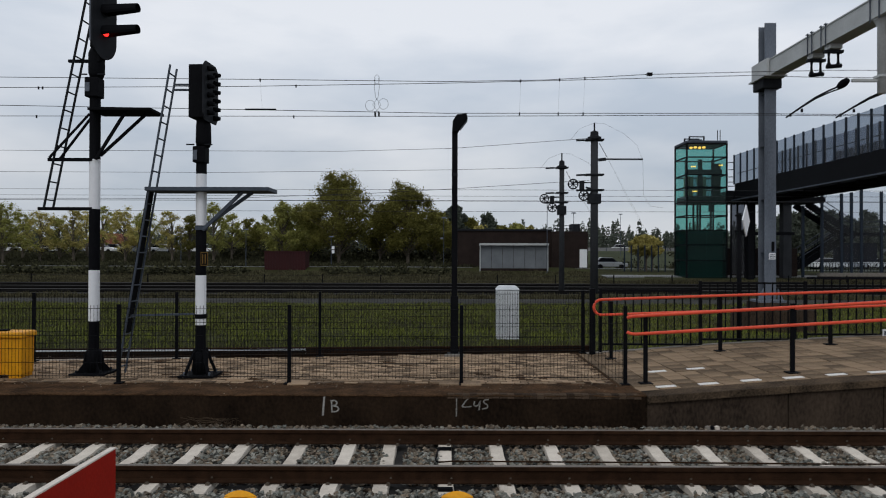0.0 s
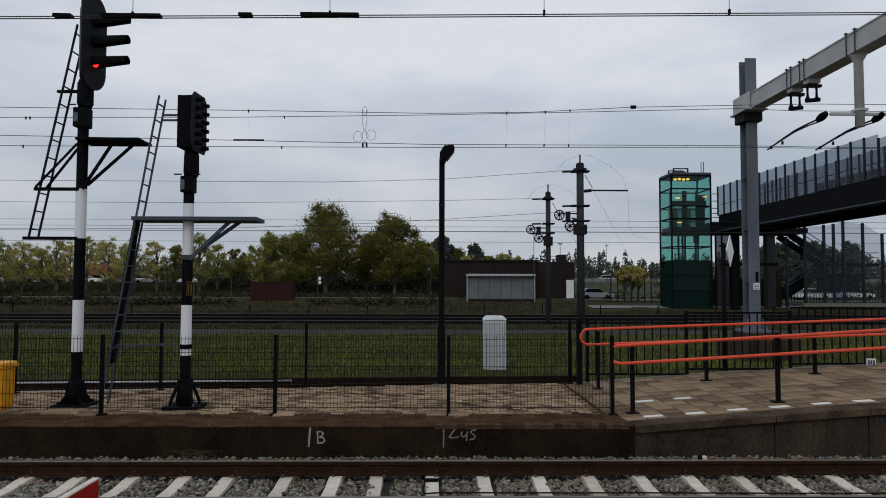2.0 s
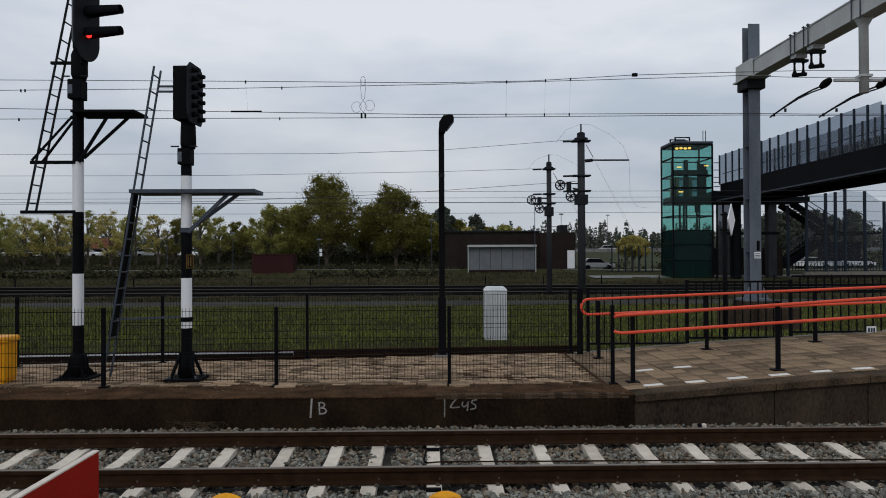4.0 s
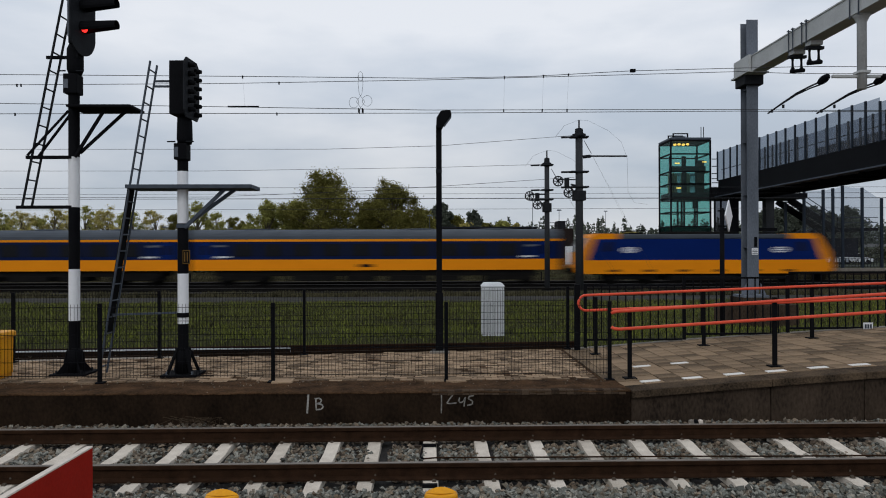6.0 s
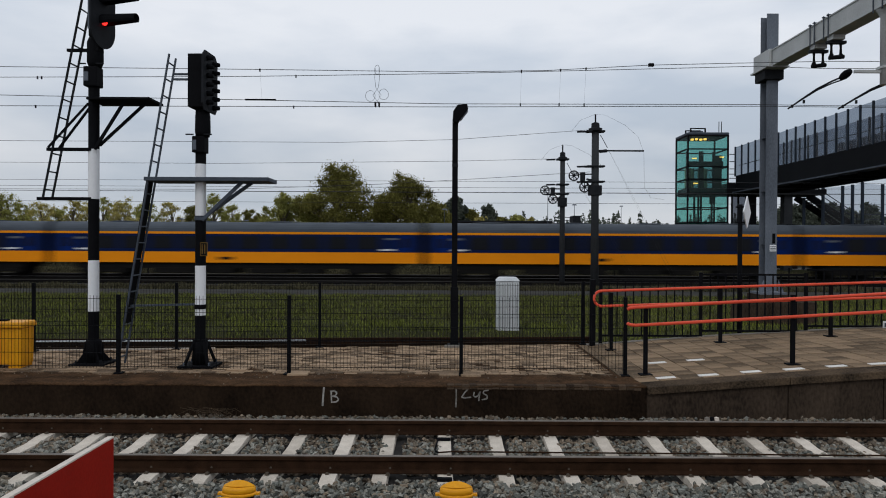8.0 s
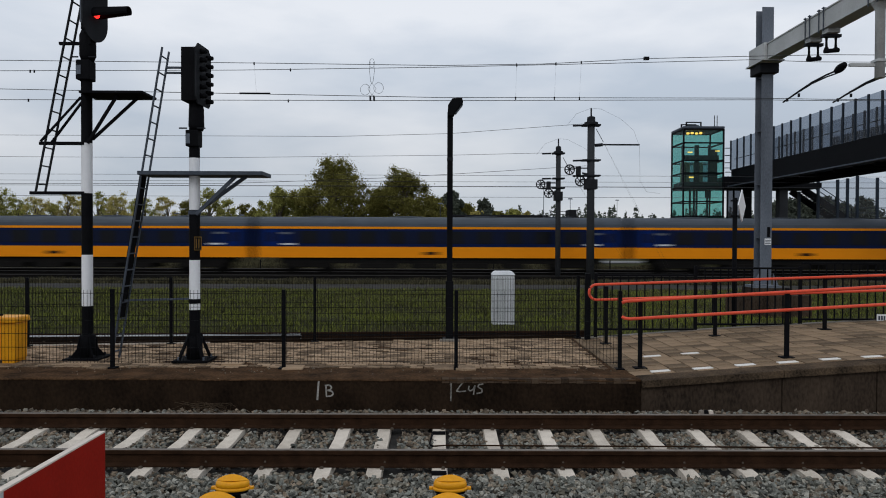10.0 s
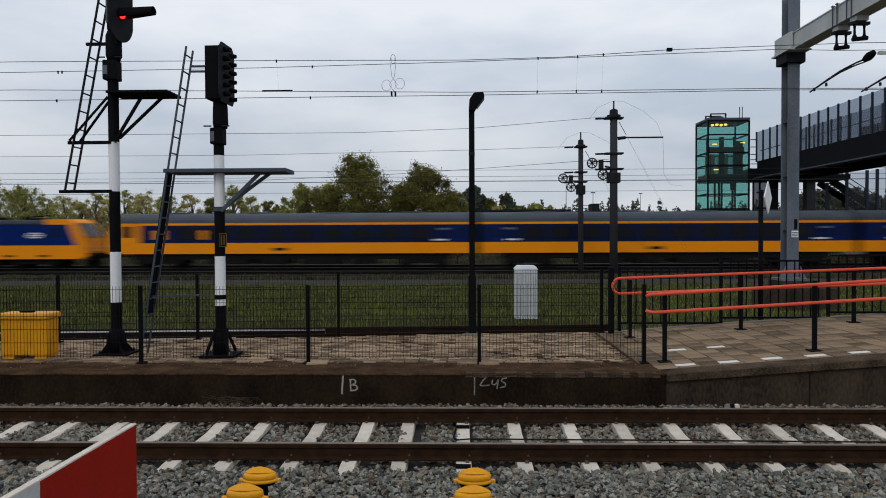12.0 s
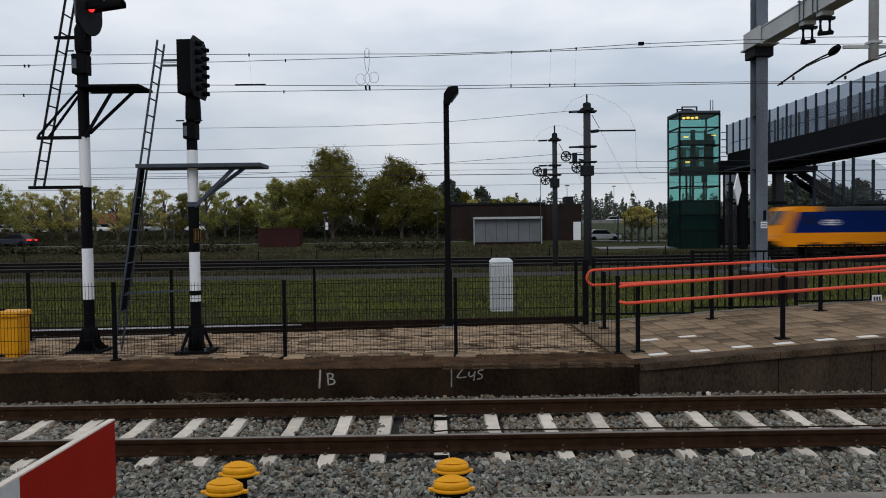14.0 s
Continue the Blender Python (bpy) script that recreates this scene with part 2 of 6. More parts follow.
M_TGLASS = material("tinted_train_glass", (0.005, 0.006, 0.010), (0.003, 0.004, 0.006), 0.25, scale=1, fine=8, bump=0, spec=0.15)
M_LIFTGLASS = glass("green_lift_glass", (0.70, 0.90, 0.875), 0.04, 0.12)
M_LIFTDARK = glass("dark_green_lift_glass", (0.30, 0.54, 0.51), 0.06, 0.10)
M_CLEAR = glass("clear_stair_glass", (0.84, 0.86, 0.885), 0.1, 0.06)
M_SCREEN = glass("grey_screen_glass", (0.65, 0.68, 0.72), 0.12, 0.13)
M_BRICKDARK = material("dark_brown_brick", (0.030, 0.021, 0.018), (0.014, 0.010, 0.009), 0.9, scale=1, fine=8, bump=0.2, spec=0.1)
M_SHED = material("pale_corrugated_panel", (0.17, 0.185, 0.20), (0.11, 0.12, 0.13), 0.7, scale=0.8, fine=8, bump=0.05)
M_CONTAINER = material("dark_red_container", (0.042, 0.008, 0.009), (0.021, 0.005, 0.005), 0.7, scale=0.8, fine=8, bump=0.1)
M_LIFTFILL = material("dark_green_lift_fill", (0.060, 0.170, 0.155), (0.028, 0.082, 0.076), 0.6, scale=0.7, fine=6, bump=0.1, spec=0.1)
M_LAMPLIT = material("lamplit_cream_panel", (0.62, 0.56, 0.36), (0.5, 0.45, 0.28), 0.5, bump=0)
M_WARMWOOD = material("warm_brown_jamb", (0.22, 0.12, 0.04), (0.12, 0.07, 0.025), 0.6, bump=0)
M_REDLAMP = material("lit_red_lens", (0.9, 0.03, 0.02), (0.8, 0.02, 0.02), 0.3, bump=0, glow=(1.0, 0.025, 0.02, 2.4))
M_WARMGLOW = material("warm_lamp_glow", (0.9, 0.6, 0.15), (0.9, 0.6, 0.15), 0.3, bump=0, glow=(1.0, 0.42, 0.08, 2.6))
M_WIRE = material("copper_wire_patina", (0.045, 0.047, 0.05), (0.025, 0.026, 0.028), 0.6, 0.3, bump=0)
M_BRIDGE = material("anthracite_bridge_steel", (0.0075, 0.0082, 0.010), (0.004, 0.0045, 0.006), 0.7, 0.0, 0.6, 6, 0.05, spec=0.05)
M_PIER = material("grey_concrete_pier", (0.042, 0.045, 0.050), (0.022, 0.024, 0.027), 0.9, scale=0.8, fine=9, bump=0.2)
M_CHALK = material("white_chalk", (0.52, 0.50, 0.47), (0.13, 0.125, 0.115), 0.9, scale=30, fine=120, bump=0.1)
M_FAINT = material("faint_chalk", (0.36, 0.345, 0.32), (0.05, 0.045, 0.04), 0.9, scale=24, fine=90, bump=0.1)
M_CARSILVER = material("silver_car_paint", (0.42, 0.44, 0.47), (0.32, 0.34, 0.37), 0.3, 0.4, bump=0)
M_CARWHITE = material("white_car_paint", (0.75, 0.75, 0.75), (0.65, 0.65, 0.65), 0.3, bump=0)
M_CARDARK = material("dark_car_paint", (0.03, 0.035, 0.05), (0.02, 0.02, 0.03), 0.3, bump=0)
M_ROOFTILE = material("orange_roof_tiles", (0.26, 0.10, 0.065), (0.16, 0.06, 0.04), 0.85, scale=1, fine=6, bump=0.2)
M_BLUEPANEL = material("blue_sheet_panel", (0.004, 0.008, 0.024), (0.003, 0.006, 0.016), 0.7, bump=0.02, spec=0.06)
M_SIGNYELLOW = material("yellow_sign_face", (0.16, 0.09, 0.012), (0.09, 0.05, 0.008), 0.6, bump=0)


# ---- mesh tools ----
class Shape:
    """Collects vertices and faces of one mesh."""

    def __init__(self):
        self.v, self.f = [], []

    def add(self, verts, faces):
        k = len(self.v)
        self.v += [tuple(p) for p in verts]
        self.f += [tuple(i + k for i in face) for face in faces]
        return self

    def box(self, x0, x1, y0, y1, z0, z1, m=None, taper=1.0):
        cx, cy = (x0 + x1) / 2, (y0 + y1) / 2
        pts = [Vector((x, y, z0)) for x, y in ((x0, y0), (x1, y0), (x1, y1), (x0, y1))]
        pts += [Vector((cx + (p.x - cx) * taper, cy + (p.y - cy) * taper, z1)) for p in pts[:4]]
        if m is not None:
            pts = [m @ p for p in pts]
        return self.add(pts, [(3, 2, 1, 0), (4, 5, 6, 7), (0, 1, 5, 4), (1, 2, 6, 5), (2, 3, 7, 6), (3, 0, 4, 7)])

    def bar(self, p, q, w, h=None, up=(0, 0, 1)):
        """A square bar from p to q."""
        p, q = Vector(p), Vector(q)
        h = h or w
        d = (q - p).normalized()
        u = Vector(up) if abs(d.dot(Vector(up))) < 0.95 else Vector((1, 0, 0))
        s = d.cross(u).normalized()
        u = s.cross(d)
        pts = [e + s * a * w / 2 + u * b * h / 2 for e in (p, q) for a, b in ((-1, -1), (1, -1), (1, 1), (-1, 1))]
        return self.add(pts, [(0, 1, 2, 3), (7, 6, 5, 4), (0, 4, 5, 1), (1, 5, 6, 2), (2, 6, 7, 3), (3, 7, 4, 0)])

    def tube(self, pts, r, n=8, r1=None, closed=False):
        """A round tube along points."""
        pts = [Vector(p) for p in pts]
        rings, k = [], len(pts)
        for i, p in enumerate(pts):
            d = (pts[min(i + 1, k - 1)] - pts[max(i - 1, 0)]).normalized()
            u = Vector((0, 0, 1)) if abs(d.z) < 0.9 else Vector((1, 0, 0))
            s = d.cross(u).normalized()
            u = s.cross(d)
            rr = r if r1 is None else r + (r1 - r) * i / (k - 1)
            rings.append([p + (s * math.cos(a) + u * math.sin(a)) * rr for a in (math.tau * j / n for j in range(n))])
        faces = [(i * n + j, i * n + (j + 1) % n, (i + 1) * n + (j + 1) % n, (i + 1) * n + j) for i in range(k - 1) for j in range(n)]
        faces += [tuple(range(n))[::-1], tuple((k - 1) * n + j for j in range(n))]
        return self.add([p for ring in rings for p in ring], faces)

    def lathe(self, axis, profile, n=16):
        """A turned solid: profile of (radius, height) about a vertical axis at (x, y, z)."""
        x, y, z = axis
        verts = [(x + r * math.cos(math.tau * j / n), y + r * math.sin(math.tau * j / n), z + h) for r, h in profile for j in range(n)]
        k = len(profile)
        faces = [(i * n + j, i * n + (j + 1) % n, (i + 1) * n + (j + 1) % n, (i + 1) * n + j) for i in range(k - 1) for j in range(n)]
        faces += [tuple(range(n))[::-1], tuple((k - 1) * n + j for j in range(n))]
        return self.add(verts, faces)

    def prism(self, outline, depth, m):
        """An outline in the local xz plane, extruded along local y by depth, placed by m."""
        n = len(outline)
        pts = [m @ Vector((a, s * depth / 2, b)) for s in (-1, 1) for a, b in outline]
        return self.add(pts, [tuple(range(n)), tuple(range(2 * n - 1, n - 1, -1))] + [(i, i + n, (i + 1) % n + n, (i + 1) % n) for i in range(n)])

    def mesh(self, name, mat, smooth=False, bevel=0.0, weld=False):
        me = bpy.data.meshes.new(name)
        me.from_pydata(self.v, [], self.f)
        bm = bmesh.new()
        bm.from_mesh(me)
        if weld:
            bmesh.ops.remove_doubles(bm, verts=bm.verts, dist=0.0005)
        bmesh.ops.recalc_face_normals(bm, faces=bm.faces)
        if bevel:
            edges = [e for e in bm.edges if len(e.link_faces) == 2 and e.calc_face_angle(0) > 0.6]
            bmesh.ops.bevel(bm, geom=edges, offset=bevel, segments=2, profile=0.6, affect="EDGES", clamp_overlap=True)
        bm.to_mesh(me)
        bm.free()
        me.materials.append(mat)
        if smooth:
            for p in me.polygons:
                p.use_smooth = len(p.vertices) < 6
        return me


def part(name, shape, mat, parent=None, label="", smooth=False, bevel=0.0):
    ob = new(name, shape.mesh(name, mat, smooth, bevel) if isinstance(shape, Shape) else shape)
    ob.parent = parent
    return tagged(ob, label)


def thing(name, label, category, at=(0, 0, 0), turn=0.0, group="", kind=""):
    ob = new(name)
    ob.matrix_basis = pose(*at, 0, 0, turn)
    ob.empty_display_size = 0.2
    return tagged(ob, label, category, group, kind)


def structure(name, shape, mat, label="", smooth=False, bevel=0.0):
    return tagged(part(name, shape, mat, None, label, smooth, bevel), kind="structure", category=name.split("_")[0])


# ---- ground ----
def ground_height(x, y):
    if y < 14:
        return -0.42
    if y < 17:
        return -0.42 + (y - 14) * 0.15
    if y < 40:
        return 0.03 - (y - 17) * 0.017
    if y < 60:
        return -0.5
    if y < 78:
        rise = -0.5 + (y - 60) / 18 * (1.0 - 0.35 * min(max((x - 14) / 6, 0), 1))
        dip = min((y - 60) / 2, 1, (78 - y) / 4) * min(max((18 - x) / 6, 0), 1)
        return rise - 0.5 * dip
    bank = min(max((6 - x) / 8, 0), 1) * min(max((y - 86) / 20, 0), 1)
    east = min(max((x - 14) / 6, 0), 1)
    lawn = east * min(max((y - 94) / 24, 0), 1)
    return 0.5 - 0.35 * east + 1.4 * bank + 2.35 * lawn


ys = [-60, -10, 0, 4, 9, 13.9, 14, 15, 16, 17, 20, 25, 30, 35, 40, 45, 50, 55, 60, 62, 64.5, 68, 71, 74, 76, 78, 80, 86, 92, 98, 106, 118, 140, 200, 400, 900, 2500]
xs = [-2500, -900, -300, -150, -80, -40, -20, -10, -2, 2, 6, 10, 14, 20, 40, 80, 150, 300, 900, 2500]
g = Shape()
g.add([(x, y, ground_height(x, y)) for y in ys for x in xs],
      [(j * len(xs) + i, j * len(xs) + i + 1, (j + 1) * len(xs) + i + 1, (j + 1) * len(xs) + i) for j in range(len(ys) - 1) for i in range(len(xs) - 1)])
structure("ground", g, M_GROUND, "rough grassy ground beside the tracks")
structure("track_bed", Shape().box(-90, 90, 3.95, 9.5, -0.6, -0.235), M_BED, "dark ballast bed under the near track")
structure("far_track_bed", Shape().box(-160, 160, 43.5, 61, -0.75, -0.47, taper=1.0), M_FARBED, "brown ballast bed of the main line")
gv = Shape()
gv.add([(x, y, ground_height(x, y) + 0.02) for y in (32.8, 35, 38) for x in (-120, -40, 0, 40, 120)], [(j * 5 + i, j * 5 + i + 1, j * 5 + i + 6, j * 5 + i + 5) for j in range(2) for i in range(4)])
structure("gravel_strip", gv, M_GRAVEL, "grey gravel service strip before the main line")
rd = Shape()
rd.add([(x, y, ground_height(x, y) + 0.03) for y in (79.5, 80.4, 81.3) for x in (-80, -40, -14, -2, 60)], [(j * 5 + i, j * 5 + i + 1, j * 5 + i + 6, j * 5 + i + 5) for j in range(2) for i in range(4)])
structure("road", rd, M_LIGHTROAD, "pale narrow road behind the hedge")


# ---- near track ----
def rail_shape(x0, x1, yc, top, scale=1.0):
    prof = [(-0.07, -0.159), (0.07, -0.159), (0.07, -0.146), (0.012, -0.128), (0.009, -0.05), (0.035, -0.038), (0.036, -0.006),
            (0.028, 0.0), (-0.028, 0.0), (-0.036, -0.006), (-0.035, -0.038), (-0.009, -0.05), (-0.012, -0.128), (-0.07, -0.146)]
    n = len(prof)
    s = Shape()
    s.add([(x, yc + a * scale, top + b * scale) for x in (x0, x1) for a, b in prof],
          [tuple(range(n)), tuple(range(2 * n - 1, n - 1, -1))] + [(i, i + n, (i + 1) % n + n, (i + 1) % n) for i in range(n)])
    return s


RAIL_Y = (7.18, 8.64)
track = thing("railway_track", "rusty steel rails on pale concrete sleepers in ballast", "railway track")
for yc in RAIL_Y:
    part("rail", rail_shape(-60, 60, yc, -0.003), M_RAILSIDE, track, "rust-brown steel rail")
    part("rail_head", Shape().box(-60, 60, yc - 0.027, yc + 0.027, -0.004, 0.001), M_RAILTOP, track, "worn shiny running surface")
# sleeper: two raised ends with a lower middle
sl = Shape()
prof = [(6.66, -0.235), (6.74, -0.20), (7.0, -0.168), (7.4, -0.168), (7.62, -0.195), (8.2, -0.195), (8.42, -0.168), (8.82, -0.168), (9.08, -0.20), (9.16, -0.235)]
for i in range(len(prof) - 1):
    (ya, za), (yb, zb) = prof[i], prof[i + 1]
    pts = [(s * w, y, z) for y, zt in ((ya, za), (yb, zb)) for s, w, z in ((-1, 0.098, -0.36), (1, 0.098, -0.36), (1, 0.074, zt), (-1, 0.074, zt))]
    sl.add(pts, [(0, 1, 5, 4), (1, 2, 6, 5), (2, 3, 7, 6), (3, 0, 4, 7)] + ([(0, 3, 2, 1)] if i == 0 else []) + ([(4, 5, 6, 7)] if i == len(prof) - 2 else []))
sleeper_mesh = sl.mesh("sleeper", M_SLEEPER, weld=True)
clip_mesh = Shape().prism([(-0.02, -0.17), (0.02, -0.17), (0.018, -0.152), (0.008, -0.144), (-0.008, -0.144), (-0.018, -0.152)], 0.035, Matrix.Identity(4)).mesh("rail_clip", M_CLIP)
bolt_mesh = Shape().box(-0.010, 0.010, -0.006, 0.004, -0.009, 0.008, taper=0.7).mesh("web_bolt", M_CLIP)
for i in range(-60, 61):
    spot = (0.055 + 0.605 * i + random.uniform(-0.012, 0.012), 0, random.uniform(-0.006, 0.006))
    ob = part("sleeper", sleeper_mesh, M_SLEEPER, track)
    ob.location, ob.rotation_euler = spot, (0, 0, random.uniform(-0.012, 0.012))
    for yc in RAIL_Y:
        for s in (-1, 1):
            if abs(i) < 15:
                if s < 0:
                    part("web_bolt", bolt_mesh, M_CLIP, track).location = (spot[0] + 0.02, yc - 0.016, -0.118)
                part("rail_clip", clip_mesh, M_CLIP, track).location = (spot[0], yc + s * 0.092, 0)
cable = thing("track_cable", "thin black cable lying between the rails", "cable")
part("cable", Shape().tube([(-0.05, 7.86, -0.165), (0.1, 7.9, -0.165), (1.2, 7.9, -0.17), (2.6, 7.88, -0.168), (4.2, 7.86, -0.172), (9, 7.86, -0.17)], 0.009, 6), M_RAILSIDE, cable)
for z0, y0 in ((-0.155, 8.35), (-0.155, 7.52), (-0.155, 6.92)):
    part("clamp", Shape().box(-0.06, 0.09, y0, y0 + 0.05, z0 - 0.02, z0 + 0.012), M_BLACK, cable)
part("lead", Shape().tube([(-0.06, 8.37, -0.15), (-0.09, 8.0, -0.17), (-0.08, 7.9, -0.165), (-0.05, 7.86, -0.165)], 0.011, 6), M_BLACK, cable)


def stones(name, count, xr, yr, level, size, mats, label, avoid=True):
    """Many broken stones as one mesh of skewed angular blocks; some are dusted with rust near the rails."""
    rng = np.random.default_rng(7)
    base = np.array([(-1, -1, -1), (1, -1, -1), (1, 1, -1), (-1, 1, -1), (-.72, -.72, 1), (.72, -.72, 1), (.72, .72, 1), (-.72, .72, 1)], float)
    faces = np.array([(0, 2, 1), (0, 3, 2), (4, 5, 6), (4, 6, 7), (0, 1, 5), (0, 5, 4), (1, 2, 6), (1, 6, 5), (2, 3, 7), (2, 7, 6), (3, 0, 4), (3, 4, 7)])
    x = rng.uniform(*xr, count)
    y = rng.uniform(*yr, count)
    s = rng.uniform(0.6, 1.25, count) * size
    z = level(x, y) + rng.uniform(-0.75, 0.6, count) * s
    if avoid:
        ph = np.abs((x - 0.055 + 0.3025) % 0.605 - 0.3025)
        keep = ~((ph < 0.095) & (y > 6.83) & (y < 9.12) & (rng.random(count) < 0.997))
        for yc in RAIL_Y:
            keep &= np.abs(y - yc) > 0.085
        x, y, z, s = x[keep], y[keep], z[keep], s[keep]
    k = len(x)
    v = base[None] * rng.uniform((0.8, 0.6, 0.35), (1.5, 1.05, 0.75), (k, 3))[:, None] + rng.uniform(-0.36, 0.36, (k, len(base), 3))
    ang = rng.uniform(-math.pi, math.pi, (k, 3)) * (0.3, 0.3, 1)
    for ax in range(3):
        c, sn = np.cos(ang[:, ax])[:, None], np.sin(ang[:, ax])[:, None]
        a, b = (ax + 1) % 3, (ax + 2) % 3
        va, vb = v[..., a] * c - v[..., b] * sn, v[..., a] * sn + v[..., b] * c
        v[..., a], v[..., b] = va, vb
    v = v * (s / 2)[:, None, None] + np.stack([x, y, z], 1)[:, None]
    f = (faces[None] + (np.arange(k) * len(base))[:, None, None]).reshape(-1, 3)
    me = bpy.data.meshes.new(name)
    me.from_pydata(v.reshape(-1, 3).tolist(), [], f.tolist())
    for mat in mats:
        me.materials.append(mat)
    if len(mats) > 1:
        gap = np.minimum(np.abs(y - RAIL_Y[0]), np.abs(y - RAIL_Y[1]))
        share = 0.12 + 0.6 * np.exp(-(gap / 0.22) ** 2) + 0.25 * (y > 7.2) + 0.22 * (y > 8.7)
        rusty = (rng.random(k) < share).astype(np.int32)
        me.polygons.foreach_set("material_index", np.repeat(rusty, len(faces)))
    return tagged(new(name, me), label, "ballast", kind="stuff")


def ballast_level(x, y):
    lv = np.full_like(x, -0.225)
    lv = np.where((y > 7.3) & (y < 8.5), -0.225, lv)
    lv = np.where(y > 9.1, -0.18, lv)
    lv = np.where(y < 6.84, -0.18, lv)
    return lv


stones("ballast", 92000, (-8, 8), (4.0, 9.46), ballast_level, 0.043, (M_BALLAST, M_RUSTSTONE), "loose grey crushed stone ballast between the sleepers")

# ---- opposite platform ----
EDGE, BACK, LOW = 9.47, 13.55, 0.245


def ramp_z(x):
    """Height of the ramp: a steeper first slab and a long rise."""
    if x < 5.6:
        return 0.250 + 0.0755 * max(x - 2.7, 0)
    return min(0.469 + 0.055 * (x - 5.6), 0.80)


platform = thing("platform_low", "low old platform end with a sooty dark front wall", "platform", kind="structure")
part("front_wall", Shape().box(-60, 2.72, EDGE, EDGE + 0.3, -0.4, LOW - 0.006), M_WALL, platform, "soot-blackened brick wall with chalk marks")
part("dirt_strip", Shape().box(-60, -8.0, EDGE + 0.004, 10.34, LOW - 0.03, LOW - 0.004), M_SOIL, platform, "brown mossy strip of earth")
lip = Shape()
lx = [-8.0 + 0.067 * i for i in range(161)]
rows = [(-0.004, -0.010), (-0.012, 0.0), (-0.004, 0.012), (0.04, 0.018), (0.12, 0.018), (0.22, 0.014), (0.34, 0.008), (0.48, 0.0), (0.62, -0.008), (0.76, -0.006), (0.90, -0.014), (1.05, -0.02)]
rough = lambda x, y, k: noise.noise(Vector((x * k, y * k, 3.7)))
lip.add([(min(x, 2.72), EDGE + dy + (0.014 * rough(x, dy, 5) if k < 4 else 0), LOW + dz + (0.014 * rough(x, dy, 2.3) + 0.012 * rough(x, dy, 9)) * (1 if k else 0.4)) for k, (dy, dz) in enumerate(rows) for x in lx],
        [(k * 161 + i, k * 161 + i + 1, (k + 1) * 161 + i + 1, (k + 1) * 161 + i) for k in range(len(rows) - 1) for i in range(160)])
part("dirt_lip", lip, M_SOIL, platform, "uneven brown mossy edge strip", smooth=True)
part("strip_core", Shape().box(-8.0, 2.72, EDGE + 0.305, 10.34, LOW - 0.075, LOW - 0.04), M_SOIL, platform)
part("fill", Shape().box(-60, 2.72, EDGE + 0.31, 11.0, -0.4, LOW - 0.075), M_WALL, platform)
LINE = math.tan(radians(7.2))


def back_line(x):
    """Where the paving ends at the back."""
    return 13.72 + (x - 2.7) * LINE


for name, y0, z0, z1, mt in (("back_fill", 11.004, -0.4, LOW - 0.075, M_WALL), ("paving_bed", 10.345, LOW - 0.07, LOW - 0.012, M_SOIL)):
    ring = [(-17.0, y0), (2.72, y0), (2.72, back_line(2.72)), (-17.0, back_line(-17.0))]
    part(name, Shape().add([(x, y, z) for z in (z0, z1) for x, y in ring], [(3, 2, 1, 0), (4, 5, 6, 7)] + [(k, (k + 1) % 4, (k + 1) % 4 + 4, k + 4) for k in range(4)]), mt, platform)
SKEW = Matrix.Translation((2.7, BACK, 0)) @ Matrix.Rotation(radians(4.0), 4, "Z") @ Matrix.Translation((-2.7, -BACK, 0))
BACK_SKEW = Matrix.Translation((2.7, 13.72, 0)) @ Matrix.Rotation(radians(7.2), 4, "Z") @ Matrix.Translation((-2.7, -13.72, 0))

kb = part("back_kerb", Shape().box(-17, 2.70, 13.725, 13.79, -0.4, LOW + 0.035), M_WALL, platform, "dark kerb at the back of the platform")
kb.matrix_basis = BACK_SKEW
kb = part("kerb_foot", Shape().box(-17, -4.2, 13.69, 13.72, -0.4, LOW + 0.010), M_BOARDEDGE, platform, "thin pale edging at the kerb foot")
kb.matrix_basis = BACK_SKEW
kb = part("strip_bearer", Shape().box(-17, -2.6, 13.69, 13.717, -0.4, LOW + 0.066), M_WALL, platform, "dark bearer under the pale strip")
kb.matrix_basis = SKEW
kb = part("kerb_cap", Shape().box(-17, -2.6, 13.72, 13.78, -0.4, LOW + 0.085), M_CABINET, platform, "pale strip in front of the old rail")
kb.matrix_basis = SKEW
ledge = thing("siding_rail", "old rusty rail lying behind the platform", "rail")
ledge.matrix_basis = SKEW
part("rail", rail_shape(-60, 2.95, 13.95, 0.34), M_RAILSIDE, ledge)
part("timber", Shape().box(-60, 2.95, 13.8, 14.1, -0.4, 0.18), M_WALL, ledge, "dark timber bearer")

upper = thing("platform_ramp", "paved platform ramp with a stained concrete front wall", "platform", kind="structure")


def sloped(x0, x1, y0, y1, drop0, drop1, n=1):
    """A slab that follows the ramp: top at drop1 and bottom at drop0 under the surface (None: the ground)."""
    s = Shape()
    for i in range(n):
        a, b = x0 + (x1 - x0) * i / n, x0 + (x1 - x0) * (i + 1) / n
        lo = [(-0.4 if drop0 is None else ramp_z(x) - drop0) for x in (a, b)]
        hi = [ramp_z(x) - drop1 for x in (a, b)]
        s.add([(a, y0, lo[0]), (b, y0, lo[1]), (b, y1, lo[1]), (a, y1, lo[0]), (a, y0, hi[0]), (b, y0, hi[1]), (b, y1, hi[1]), (a, y1, hi[0])],
              [(3, 2, 1, 0), (4, 5, 6, 7), (0, 1, 5, 4), (1, 2, 6, 5), (2, 3, 7, 6), (3, 0, 4, 7)])
    return s


